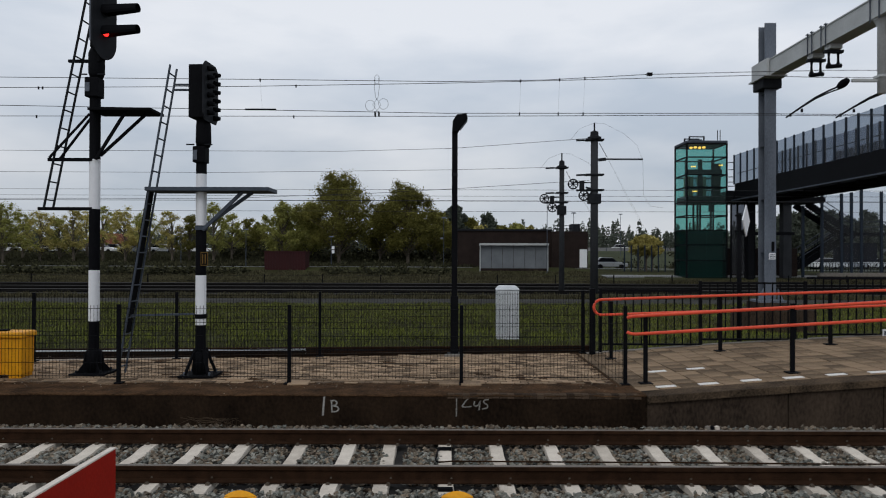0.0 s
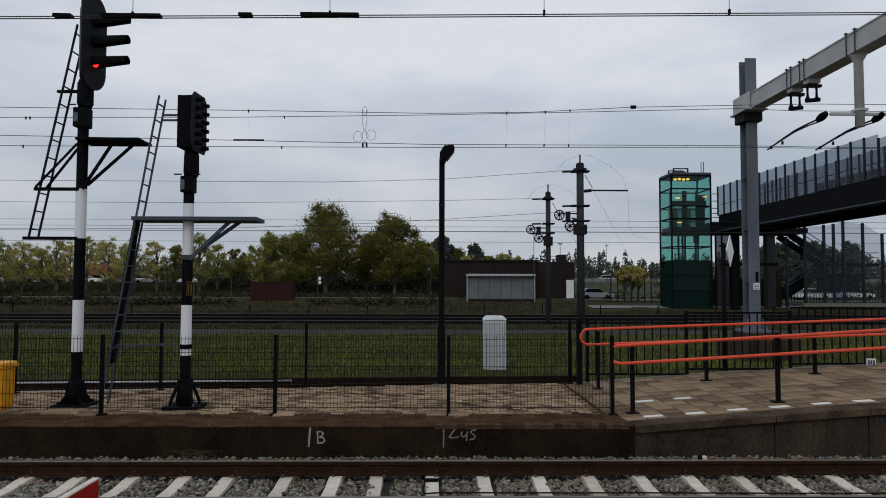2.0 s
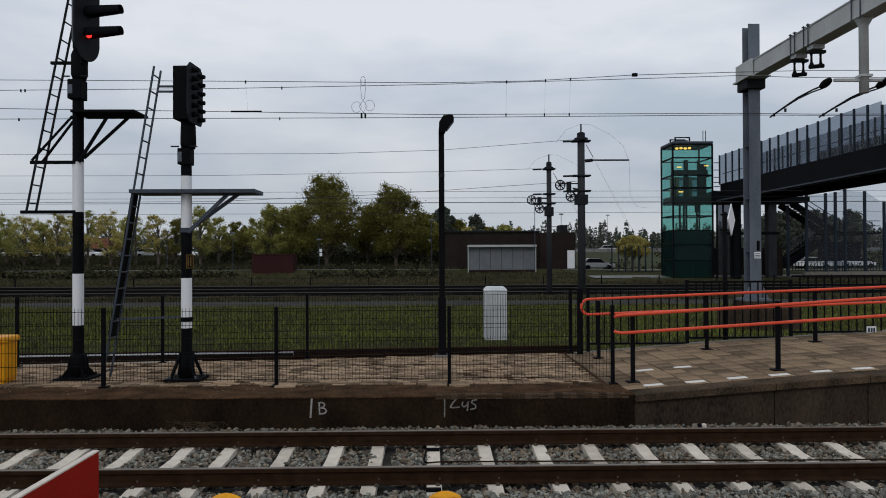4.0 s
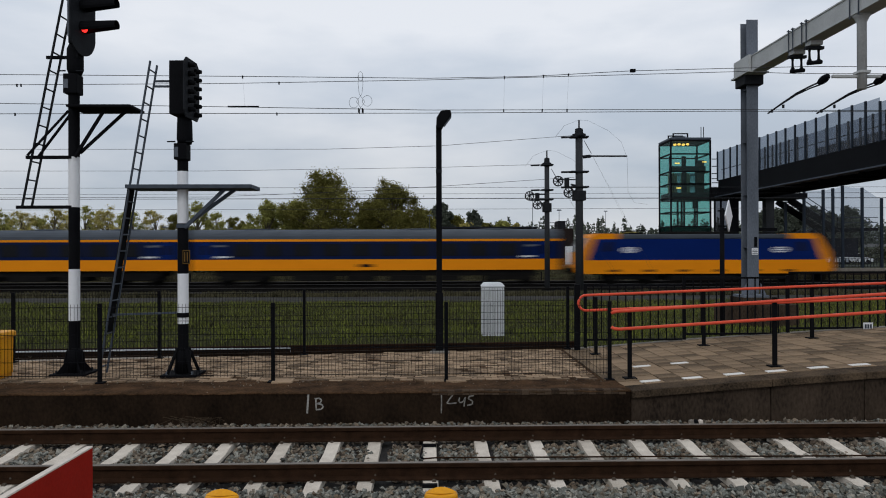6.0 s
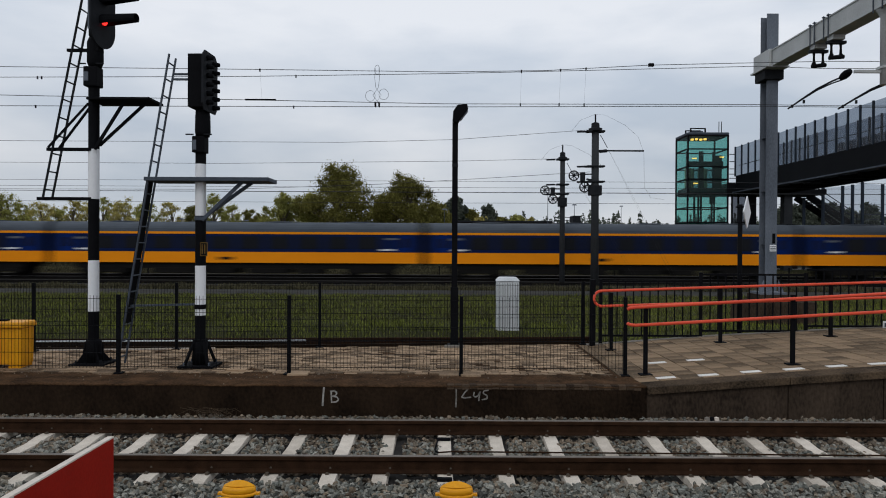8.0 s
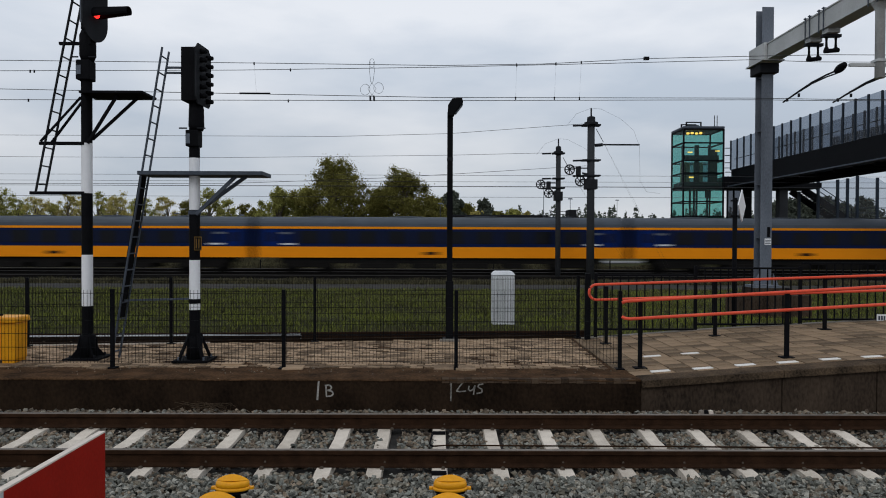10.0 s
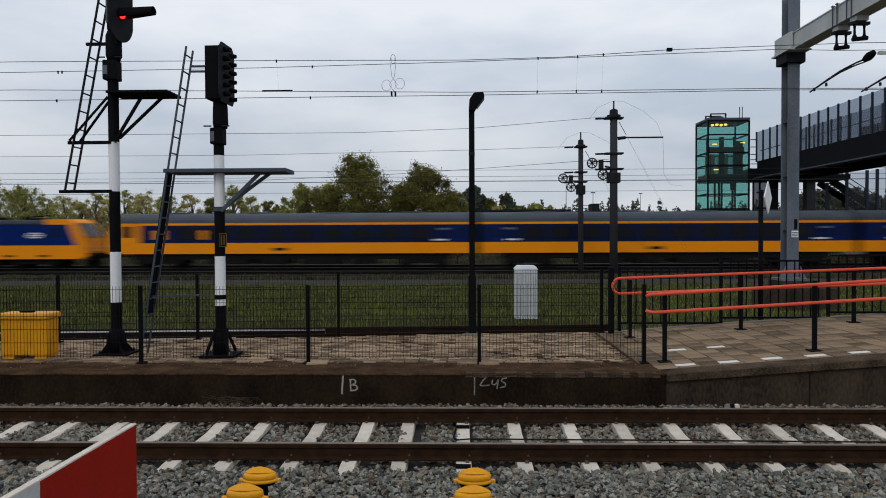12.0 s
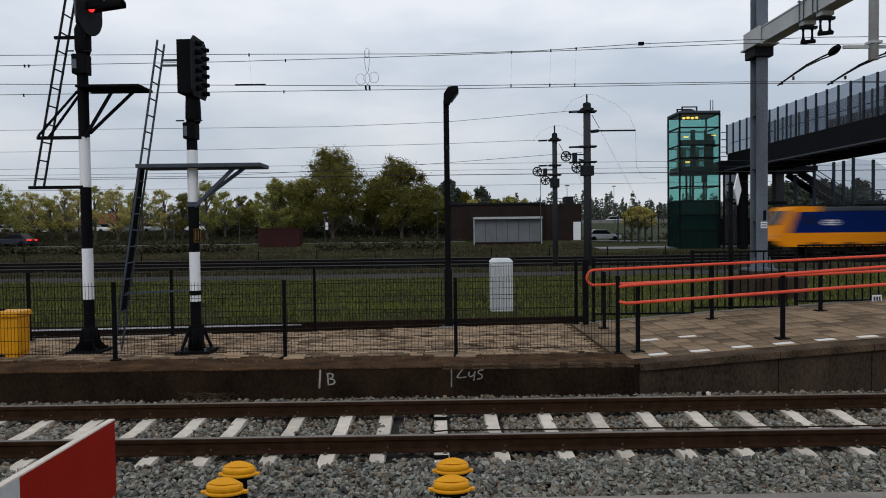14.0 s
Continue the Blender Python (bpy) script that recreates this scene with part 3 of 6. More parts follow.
xw = 2.725
while xw < 40:
    x2 = min(xw + (1.905 if xw < 4.5 else 1.28 if xw < 5.5 else 2.5), 12.36 if xw < 12.3 else 60)
    part("wall_panel", sloped(xw + 0.006, x2 - 0.006, EDGE + 0.03, EDGE + 0.25, None, 0.105), M_WALLCON, upper, bevel=0.008)
    part("coping", sloped(xw + 0.004, x2 - 0.004, EDGE - 0.03, EDGE + 0.345, 0.10, 0.0), M_COPING, upper, "worn concrete coping slab", bevel=0.012)
    xw = x2
part("fill", sloped(2.73, 60, EDGE + 0.26, BACK - 0.16, None, 0.03, 24), M_SOIL, upper)
part("joint_strip", Shape().box(2.566, 2.712, 10.3, BACK - 0.16, -0.4, LOW + 0.004), M_TILE, upper, "narrow strip where the ramp begins")
part("kerb", sloped(2.73, 60, BACK - 0.155, BACK, None, -0.01, 24), M_KERB, upper, "pale grey kerb along the back")

# chalk marks on the low wall, drawn by hand
def chalk(name, label, strokes, x0, w=0.018, mat=M_CHALK, lift_z=0.008):
    mk = thing(name, label, "marking")
    for line in strokes:
        s = Shape()
        for (xa, za), (xb, zb) in zip(line, line[1:]):
            s.bar((x0 + xa, EDGE - 0.001, za + lift_z), (x0 + xb, EDGE - 0.001, zb + lift_z), w, 0.006, up=(0, 1, 0))
        part("stroke", s, mat, mk)


chalk("chalk_mark", "long white chalk stroke beside a letter on the wall", [[(0, -0.03), (0.008, 0.09), (0.018, 0.222)]], -1.615, 0.024)
chalk("chalk_mark", "faint white chalk stroke beside a word on the wall", [[(0, -0.04), (0.004, 0.08), (0.004, 0.222)]], 0.17, 0.017, M_FAINT)
chalk("chalk_letter", "white chalk letter B on the dark platform wall",
      [[(0.105, 0.165), (0.108, 0.09), (0.112, 0.02)], [(0.09, 0.165), (0.15, 0.172), (0.182, 0.145), (0.165, 0.112), (0.112, 0.098)], [(0.125, 0.10), (0.182, 0.09), (0.205, 0.055), (0.175, 0.025), (0.105, 0.018)]], -1.605)
chalk("chalk_word", "white chalk word Lus on the dark platform wall",
      [[(0.165, 0.195), (0.125, 0.15), (0.075, 0.078), (0.12, 0.07), (0.205, 0.08)], [(0.245, 0.15), (0.235, 0.10), (0.26, 0.08), (0.295, 0.10), (0.325, 0.155)], [(0.325, 0.155), (0.312, 0.09), (0.305, 0.03)],
       [(0.435, 0.175), (0.375, 0.165), (0.362, 0.135), (0.42, 0.10), (0.415, 0.06), (0.345, 0.045)]], 0.17, 0.017, M_FAINT, 0.025)


# ---- fences ----
def mesh_fence(name, x0, posts, y, base, top, label, closed=True):
    fence = thing(name, label, "fence")
    for x in posts:
        part("post", Shape().box(x - 0.026, x + 0.026, y - 0.026, y + 0.026, base(x) - 0.08, top), M_BLACK, fence, bevel=0.006)
        part("foot_plate", Shape().box(x - 0.07, x + 0.07, y - 0.07, y + 0.07, base(x) - 0.01, base(x) + 0.008), M_BLACK, fence)
    for a, b in zip(posts, posts[1:]):
        s = Shape()
        lo, hi = base(a) + 0.07, top - 0.03
        n = max(2, round((b - a) / 0.05))
        for i in range(1, n):
            x = a + (b - a) * i / n
            s.bar((x, y - 0.035, lo), (x, y - 0.035, hi + 0.02), 0.0045)
        for k in range(6):
            z = lo + (hi - lo) * (k + 0.15) / 5.3
            s.bar((a, y - 0.041, z), (b, y - 0.041, z), 0.006)
            s.bar((a, y - 0.029, z), (b, y - 0.029, z), 0.006)
        part("mesh_panel", s, M_BLACK, fence, "black welded wire mesh panel")
    return fence


low = lambda x: LOW
mesh_fence("mesh_fence", 0, [-12.25, -9.75, -7.25, -4.76, -2.26, 0.26, 2.66], 10.36, low, 1.39, "low black wire mesh fence along the platform edge")
back_fence = mesh_fence("mesh_fence", 0, [-17.0, -14.55, -12.1, -9.63, -7.27, -4.86, -2.325, 0.184, 2.68], 13.64, low, 1.44, "black wire mesh fence along the back of the platform")
back_fence.matrix_basis = BACK_SKEW


def bar_fence(x0, x1, z_lo, z_hi, ends, y=13.46):
    f = thing("bar_fence", "black steel bar fence behind the platform ramp", "fence", group="bar fence panels")
    for x in ends:
        part("post", Shape().box(x - 0.028, x + 0.028, y - 0.03, y + 0.03, ramp_z(x) - 0.05, z_hi + 0.04), M_BLACK, f, bevel=0.008)
    for z in (z_lo, z_hi):
        part("rail", Shape().box(x0, x1, y - 0.022, y + 0.022, z - 0.018, z + 0.018), M_BLACK, f)
    n = round((x1 - x0) / 0.155)
    bm = Shape().box(-0.01, 0.01, -0.01, 0.01, 0, z_hi - z_lo).mesh("bar", M_BLACK)
    for i in range(1, n):
        ob = part("bar", bm, M_BLACK, f)
        ob.location = (x0 + (x1 - x0) * i / n, y, z_lo)
    return f


bar_fence(2.99, 4.86, 0.43, 1.46, (2.99,))
bar_fence(4.92, 6.86, 0.53, 1.60, (4.89, 6.89))
for i in range(6):
    bar_fence(6.92 + 2.35 * i, 9.27 + 2.35 * i, 0.63 + 0.08 * i, 1.70 + 0.08 * i, (9.27 + 2.35 * i,))


# ---- red handrails ----
def handrail(y, x0, z_up, z_dn, posts, label, rise, bent=True):
    """Two tubes that end in a bend at x0; z_up and z_dn: heights at x0, rising with the ramp."""
    h = thing("handrail", label, "handrail", group="ramp handrails")
    r = (z_up - z_dn) / 2
    mid = (z_up + z_dn) / 2
    bend = [(x0 + r - r * math.sin(a), y - 0.05, mid + r * math.cos(a)) for a in (math.pi * k / 14 for k in range(15))]
    far = [x0 + r + 2.2 * k for k in range(1, 7)]
    pts = [(x, y - 0.05, z_up + rise * (x - x0 - r)) for x in reversed(far)] + bend + [(x, y - 0.05, z_dn + rise * (x - x0 - r)) for x in far]
    if bent:
        part("tube", Shape().tube(pts, 0.024, 10), M_RED, h, "glossy red painted steel tube", smooth=True)
    else:
        for z, turn in ((z_up, -0.03), (z_dn, 0.03)):
            straight = [(x0, y - 0.05, z + turn), (x0 + 0.04, y - 0.05, z + turn * 0.3)] + [(x, y - 0.05, z + rise * (x - x0 - r)) for x in [x0 + 0.12] + far]
            part("tube", Shape().tube(straight, 0.024, 10), M_RED, h, "glossy red painted steel tube", smooth=True)
    for x, top in posts:
        p = part("post", Shape().box(x - 0.028, x + 0.028, y - 0.028, y + 0.028, ramp_z(x) - 0.02, top), M_BLACK, h, bevel=0.006)
        part("foot_plate", Shape().box(x - 0.09, x + 0.09, y - 0.08, y + 0.08, ramp_z(x) - 0.005, ramp_z(x) + 0.012), M_BLACK, h)
        for z in (z_dn, z_up):
            zz = z + rise * max(x - x0 - r, 0)
            part("bracket", Shape().bar((x, y, zz), (x, y - 0.05, zz), 0.02), M_DARKSTEEL, h)
    return h


handrail(10.30, 2.66, 1.25, 0.99, [(2.94, 1.28), (5.08, 1.44), (7.4, 1.55), (9.8, 1.66)], "red tubular handrail on black posts along the ramp edge", 0.060, bent=False)
handrail(12.65, 2.68, 1.335, 1.062, [(3.0, 1.30), (4.95, 1.40), (6.92, 1.50), (9.0, 1.59)], "red tubular handrail on black posts beside the back fence", 0.036)
pt = thing("bollard_post", "black square steel post at the fence corner", "post")
part("post", Shape().box(2.75, 2.85, 13.25, 13.35, LOW, 1.5), M_BLACK, pt, bevel=0.01)


# ---- signals ----
def banded_mast(parent, x, y, bands, r):
    for z0, z1, mat in bands:
        part("mast_band", Shape().lathe((x, y, 0), [(r, z0), (r, z0 + 0.004), (r, z1 - 0.004), (r, z1)], 20), mat, parent, smooth=True)


def mast_foot(parent, x, y, r, legs=False):
    part("base_plate", Shape().box(x - 0.27, x + 0.27, y - 0.25, y + 0.25, LOW - 0.005, LOW + 0.03), M_BLACK, parent, bevel=0.008)
    part("collar", Shape().lathe((x, y, LOW), [(r + 0.03, 0.03), (r + 0.03, 0.36), (r + 0.005, 0.38)], 18), M_BLACK, parent, smooth=True)
    for k in range(4):
        a = math.tau * (k + 0.5) / 4
        c, s = math.cos(a), math.sin(a)
        m = Matrix.Translation((x, y, LOW)) @ Matrix.Rotation(a, 4, "Z")
        if legs:
            part("leg", Shape().bar((x + r * c, y + r * s, LOW + 0.42), (x + 0.25 * c, y + 0.25 * s, LOW + 0.04), 0.055, 0.03), M_BLACK, parent)
            part("bolt", Shape().lathe((x + 0.27 * c, y + 0.24 * s, LOW), [(0.018, 0.03), (0.018, 0.075)], 6), M_GALV, parent)
            continue
        part("gusset", Shape().prism([(r, 0.03), (0.25, 0.03), (0.24, 0.06), (0.16, 0.16), (r + 0.035, 0.36), (r, 0.36)], 0.02, m), M_BLACK, parent)
        part("bolt", Shape().lathe((x + 0.27 * c, y + 0.24 * s, LOW), [(0.018, 0.03), (0.018, 0.075)], 6), M_DARKSTEEL, parent)


def ladder(parent, foot, top, width, rungs, wdir, mat=M_GALVDARK, w=0.035):
    d = Vector(wdir).normalized() * width / 2
    f, t = Vector(foot), Vector(top)
    for s in (-1, 1):
        part("stile", Shape().bar(f + s * d, t + s * d, w, w * 0.6), mat, parent)
    for k in range(rungs):
        p = f.lerp(t, (k + 0.5) / rungs)
        part("rung", Shape().tube([p - d, p + d], 0.012, 6), mat, parent)


def hooded_lamp(parent, m, lit=None):
    """A lens with a long hood; local x is the way it faces."""
    hood = Shape()
    n = 10
    ring = lambda x, r, z: [m @ Vector((x, r * math.cos(a), z + r * math.sin(a))) for a in (math.radians(-35) + math.radians(250) * k / n for k in range(n + 1))]
    a, b, a2, b2 = ring(0, 0.105, 0), ring(0.57, 0.075, 0.015), ring(0, 0.095, 0), ring(0.57, 0.067, 0.015)
    k = n + 1
    hood.add(a + b + a2 + b2, [(i, i + 1, k + i + 1, k + i) for i in range(n)] + [(2 * k + i, 3 * k + i, 3 * k + i + 1, 2 * k + i + 1) for i in range(n)]
             + [(k + i, k + i + 1, 3 * k + i + 1, 3 * k + i) for i in range(n)])
    part("hood", hood, M_BLACK, parent, "long black lamp hood")
    part("lens", Shape().prism([(0.066 * math.cos(t), 0.066 * math.sin(t)) for t in (math.tau * i / 14 for i in range(14))], 0.02, m @ Matrix.Translation((0.02, 0, 0)) @ Matrix.Rotation(radians(90), 4, "Z")), lit or M_TGLASS, parent, "glowing red lens" if lit else "dark unlit lens")


SX, SY = -5.5, 11.12
sig = thing("signal_mast", "black and white banded signal mast showing red", "railway signal")
mast_foot(sig, SX, SY, 0.085)
banded_mast(sig, SX, SY, [(LOW + 0.03, 1.07, M_BLACK), (1.07, 1.87, M_WHITE), (1.87, 2.83, M_BLACK), (2.83, 3.61, M_WHITE), (3.61, 5.3, M_BLACK)], 0.082)
part("junction_box", Shape().box(SX - 0.115, SX + 0.10, SY - 0.12, SY + 0.1, 4.58, 4.89), M_BLACK, sig, bevel=0.02)
part("neck", Shape().lathe((SX + 0.02, SY, 0), [(0.09, 4.88), (0.12, 4.97), (0.12, 5.28), (0.09, 5.36)], 14), M_BLACK, sig, smooth=True)
part("label_plate", Shape().box(SX - 0.10, SX - 0.03, SY - 0.128, SY - 0.121, 4.66, 4.80), M_GALV, sig)
for s in (-1, 1):
    part("clamp_bolt", Shape().tube([(SX + s * 0.08, SY - 0.1, 4.93), (SX + s * 0.2, SY - 0.1, 4.93)], 0.012, 6), M_DARKSTEEL, sig)
face = Matrix.Translation((SX + 0.16, SY - 0.06, 5.93)) @ Matrix.Rotation(radians(-10), 4, "Z")
plate = [(0.30 * math.cos(a), (0.44 if math.sin(a) > 0 else -0.44) + 0.32 * math.sin(a)) for a in (math.tau * (i + 0.5) / 28 for i in range(28))]
part("backing_plate", Shape().prism(plate, 0.025, face @ Matrix.Rotation(radians(90), 4, "Z")), M_DARKSTEEL, sig, "oval dark backing plate")
part("lamp_case", Shape().box(-0.15, -0.013, -0.14, 0.12, -0.60, 0.66, face), M_BLACK, sig, bevel=0.03)
for z, lit in ((0.32, None), (0.0, None), (-0.33, M_REDLAMP)):
    hooded_lamp(sig, face @ Matrix.Translation((0.013, 0, z)), lit)
part("case_stem", Shape().box(-0.16, -0.03, -0.06, 0.06, -0.8, -0.58, face), M_BLACK, sig)
ladder(sig, (-6.24, SY + 0.02, 2.83), (-5.58, SY + 0.02, 6.2), 0.26, 12, (0, 1, 0), M_DARKSTEEL)
for z, xa in ((2.83, -6.35), (3.60, -6.2)):
    part("ladder_bar", Shape().bar((xa, SY - 0.06, z), (SX, SY - 0.06, z), 0.05), M_BLACK, sig)
for dy in (-0.14, 0.14):
    part("ladder_brace", Shape().bar((-6.14, SY + dy, 3.62), (SX - 0.06, SY + dy * 0.4, 4.32), 0.03), M_BLACK, sig)
part("ladder_tie", Shape().bar((-5.92, SY, 5.16), (SX, SY, 5.16), 0.045), M_BLACK, sig)
part("ladder_edge", Shape().bar((-5.50, SY - 0.16, 5.45), (-5.50, SY - 0.16, 6.45), 0.03), M_GALV, sig, "thin pale safety rail")
part("working_platform", Shape().box(SX, -4.53, SY - 0.25, SY + 0.3, 4.345, 4.385), M_BLACK, sig, "narrow black work platform", bevel=0.006)
for dx in (0, 0.16):
    part("strut", Shape().bar((SX + 0.06, SY - 0.1 + dx, 3.60 + dx * 0.5), (-4.98 + 1.6 * dx, SY - 0.1 + dx, 4.34), 0.04), M_BLACK, sig)

SX, SY = -3.77, 10.97
sig = thing("signal_mast", "black and white banded signal mast with ladder and platform", "railway signal")
mast_foot(sig, SX, SY, 0.085, True)
banded_mast(sig, SX, SY, [(LOW + 0.03, 1.03, M_BLACK), (1.03, 1.80, M_WHITE), (1.80, 2.57, M_BLACK), (2.57, 3.37, M_WHITE), (3.37, 4.2, M_BLACK)], 0.08)
part("band_clip", Shape().lathe((SX, SY, 0), [(0.09, 1.13), (0.09, 1.2)], 16), M_BLACK, sig)
part("junction_box", Shape().box(SX - 0.10, SX + 0.09, SY - 0.12, SY + 0.1, 3.54, 3.79), M_BLACK, sig, bevel=0.015)
part("label_plate", Shape().box(SX - 0.085, SX - 0.03, SY - 0.128, SY - 0.121, 3.58, 3.73), M_GALV, sig)
part("neck", Shape().lathe((SX + 0.03, SY, 0), [(0.10, 3.79), (0.118, 3.86), (0.112, 4.12), (0.09, 4.24)], 14), M_BLACK, sig, smooth=True)
for s in (-1, 1):
    part("clamp_bolt", Shape().tube([(SX + s * 0.08, SY - 0.1, 3.815), (SX + s * 0.2, SY - 0.1, 3.815)], 0.012, 6), M_DARKSTEEL, sig)
face = Matrix.Translation((SX + 0.15, SY - 0.05, 4.62)) @ Matrix.Rotation(radians(-3), 4, "Z")
part("lamp_case", Shape().box(-0.28, -0.015, -0.16, 0.16, -0.40, 0.41, face), M_BLACK, sig, bevel=0.008)
part("backing_plate", Shape().prism([(-0.3, -0.36), (-0.22, -0.46), (0.22, -0.46), (0.3, -0.36), (0.3, 0.36), (0.2, 0.45), (-0.2, 0.45), (-0.3, 0.36)], 0.02, face @ Matrix.Rotation(radians(90), 4, "Z")), M_DARKSTEEL, sig, "dark backing plate")
for k in range(6):
    for s in (-1, 1):
        z = 0.35 - 0.135 * k - (0.045 if s > 0 else 0)
        part("indicator_lamp", Shape().tube([face @ Vector((0, s * 0.12, z)), face @ Vector((0.11, s * 0.12, z - 0.008))], 0.042, 10, 0.03), M_BLACK, sig, smooth=True)
ladder(sig, (-5.02, SY + 0.05, LOW + 0.01), (-4.23, SY + 0.05, 5.05), 0.27, 19, (0, 1, 0))
part("ladder_guard", Shape().bar((-4.94, SY + 0.06, 0.9), (-4.585, SY + 0.06, 3.1), 0.23, 0.02, up=(1, 0, 0)), M_BLACK, sig, "black ladder guard")
part("ladder_stay", Shape().bar((-4.86, SY + 0.02, 1.17), (SX, SY + 0.02, 1.2), 0.03), M_GALVDARK, sig)
for z in (4.69, 4.77):
    part("ladder_tie", Shape().bar((-4.22, SY + 0.05, z), (SX - 0.15, SY + 0.05, z), 0.03), M_GALVDARK, sig)
part("working_platform", Shape().box(-4.55, -2.66, SY - 0.25, SY + 0.3, 3.09, 3.15), M_GALVDARK, sig, "grey steel work platform", bevel=0.008)
for dx in (0, 0.12):
    part("strut", Shape().bar((SX + 0.06, SY - 0.1 + dx, 2.5 + dx * 0.5), (-3.1 + dx, SY - 0.1 + dx, 3.09), 0.05), M_GALVDARK, sig)
part("strut_clamp", Shape().lathe((SX, SY, 0), [(0.095, 2.5), (0.095, 2.56)], 16), M_GALVDARK, sig)
plate = part("number_plate", Shape().box(SX + 0.03, SX + 0.14, SY - 0.105, SY - 0.095, 1.95, 2.16), M_SIGNYELLOW, sig, "small yellow framed plate with a black centre")
part("plate_face", Shape().box(SX + 0.04, SX + 0.13, SY - 0.109, SY - 0.104, 1.962, 2.148), M_BLACK, plate)
for dx in (0.055, 0.095):
    part("plate_mark", Shape().box(SX + dx, SX + dx + 0.016, SY - 0.113, SY - 0.108, 1.98, 2.13), M_SIGNYELLOW, plate)

# ---- lamp post, bin, cabinet ----
lp = thing("lamp_post", "slim black lamp post with a tilted lamp head", "lamp post")
part("base_plate", Shape().box(0.07, 0.33, 13.17, 13.43, LOW - 0.01, LOW + 0.03), M_DARKSTEEL, lp)
part("footing", Shape().box(0.02, 0.38, 12.99, 13.16, LOW - 0.02, LOW + 0.035), M_KERB, lp, "pale concrete footing", bevel=0.01)
part("lower_shaft", Shape().box(0.13, 0.275, 13.22, 13.37, LOW, 1.35), M_BLACK, lp, bevel=0.01)
part("shaft", Shape().box(0.15, 0.255, 13.24, 13.345, 1.35, 4.50), M_BLACK, lp, bevel=0.008)
part("door_band", Shape().box(0.147, 0.258, 13.237, 13.348, 3.6, 3.66), M_DARKSTEEL, lp)
m = Matrix.Translation((0, 13.28, 0))
part("lamp_head", Shape().prism([(0.15, 4.42), (0.255, 4.42), (0.29, 4.48), (0.44, 4.67), (0.42, 4.76), (0.24, 4.745), (0.16, 4.62)], 0.26, m), M_BLACK, lp, bevel=0.015)
part("lamp_glass", Shape().prism([(0.30, 4.478), (0.43, 4.648), (0.438, 4.642), (0.306, 4.47)], 0.2, m), M_GALV, lp)

bn = thing("grit_bin", "yellow plastic grit bin with hinged lid standing by the fence", "grit bin")
part("body", Shape().box(-7.08, -6.36, 10.66, 10.98, LOW + 0.05, 0.85, taper=1.02), M_YELLOW, bn, bevel=0.02)
part("lid", Shape().box(-7.14, -6.32, 10.61, 11.02, 0.852, 0.945, taper=0.97), M_YELLOW, bn, bevel=0.03)
part("hinge", Shape().box(-6.84, -6.64, 10.75, 10.85, 0.945, 0.972), M_BLACK, bn, bevel=0.01)
for xx in (-6.97, -6.47):
    part("skid", Shape().box(xx - 0.09, xx + 0.09, 10.67, 10.98, LOW - 0.005, LOW + 0.06), M_YELLOW, bn)
for k in range(5):
    part("rib", Shape().box(-7.01 + 0.14 * k, -6.98 + 0.14 * k, 10.67, 10.69, LOW + 0.1, 0.8), M_YELLOW, bn)

cb = thing("trackside_cabinet", "pale grey ribbed equipment cabinet on the grass", "cabinet")
part("body", Shape().box(1.325, 1.875, 17.5, 17.95, -0.02, 1.24), M_CABINET, cb, bevel=0.03)
part("cap", Shape().box(1.30, 1.90, 17.46, 17.99, 1.24, 1.34, taper=0.72), M_CABINET, cb, "white domed cap", bevel=0.03)
for k in range(9):
    part("rib", Shape().box(1.345 + 0.06 * k, 1.37 + 0.06 * k, 17.486, 17.502, 0.12, 1.18), M_BEAM, cb)
part("plinth", Shape().box(1.33, 1.87, 17.52, 17.93, -0.1, 0.05), M_KERB, cb)

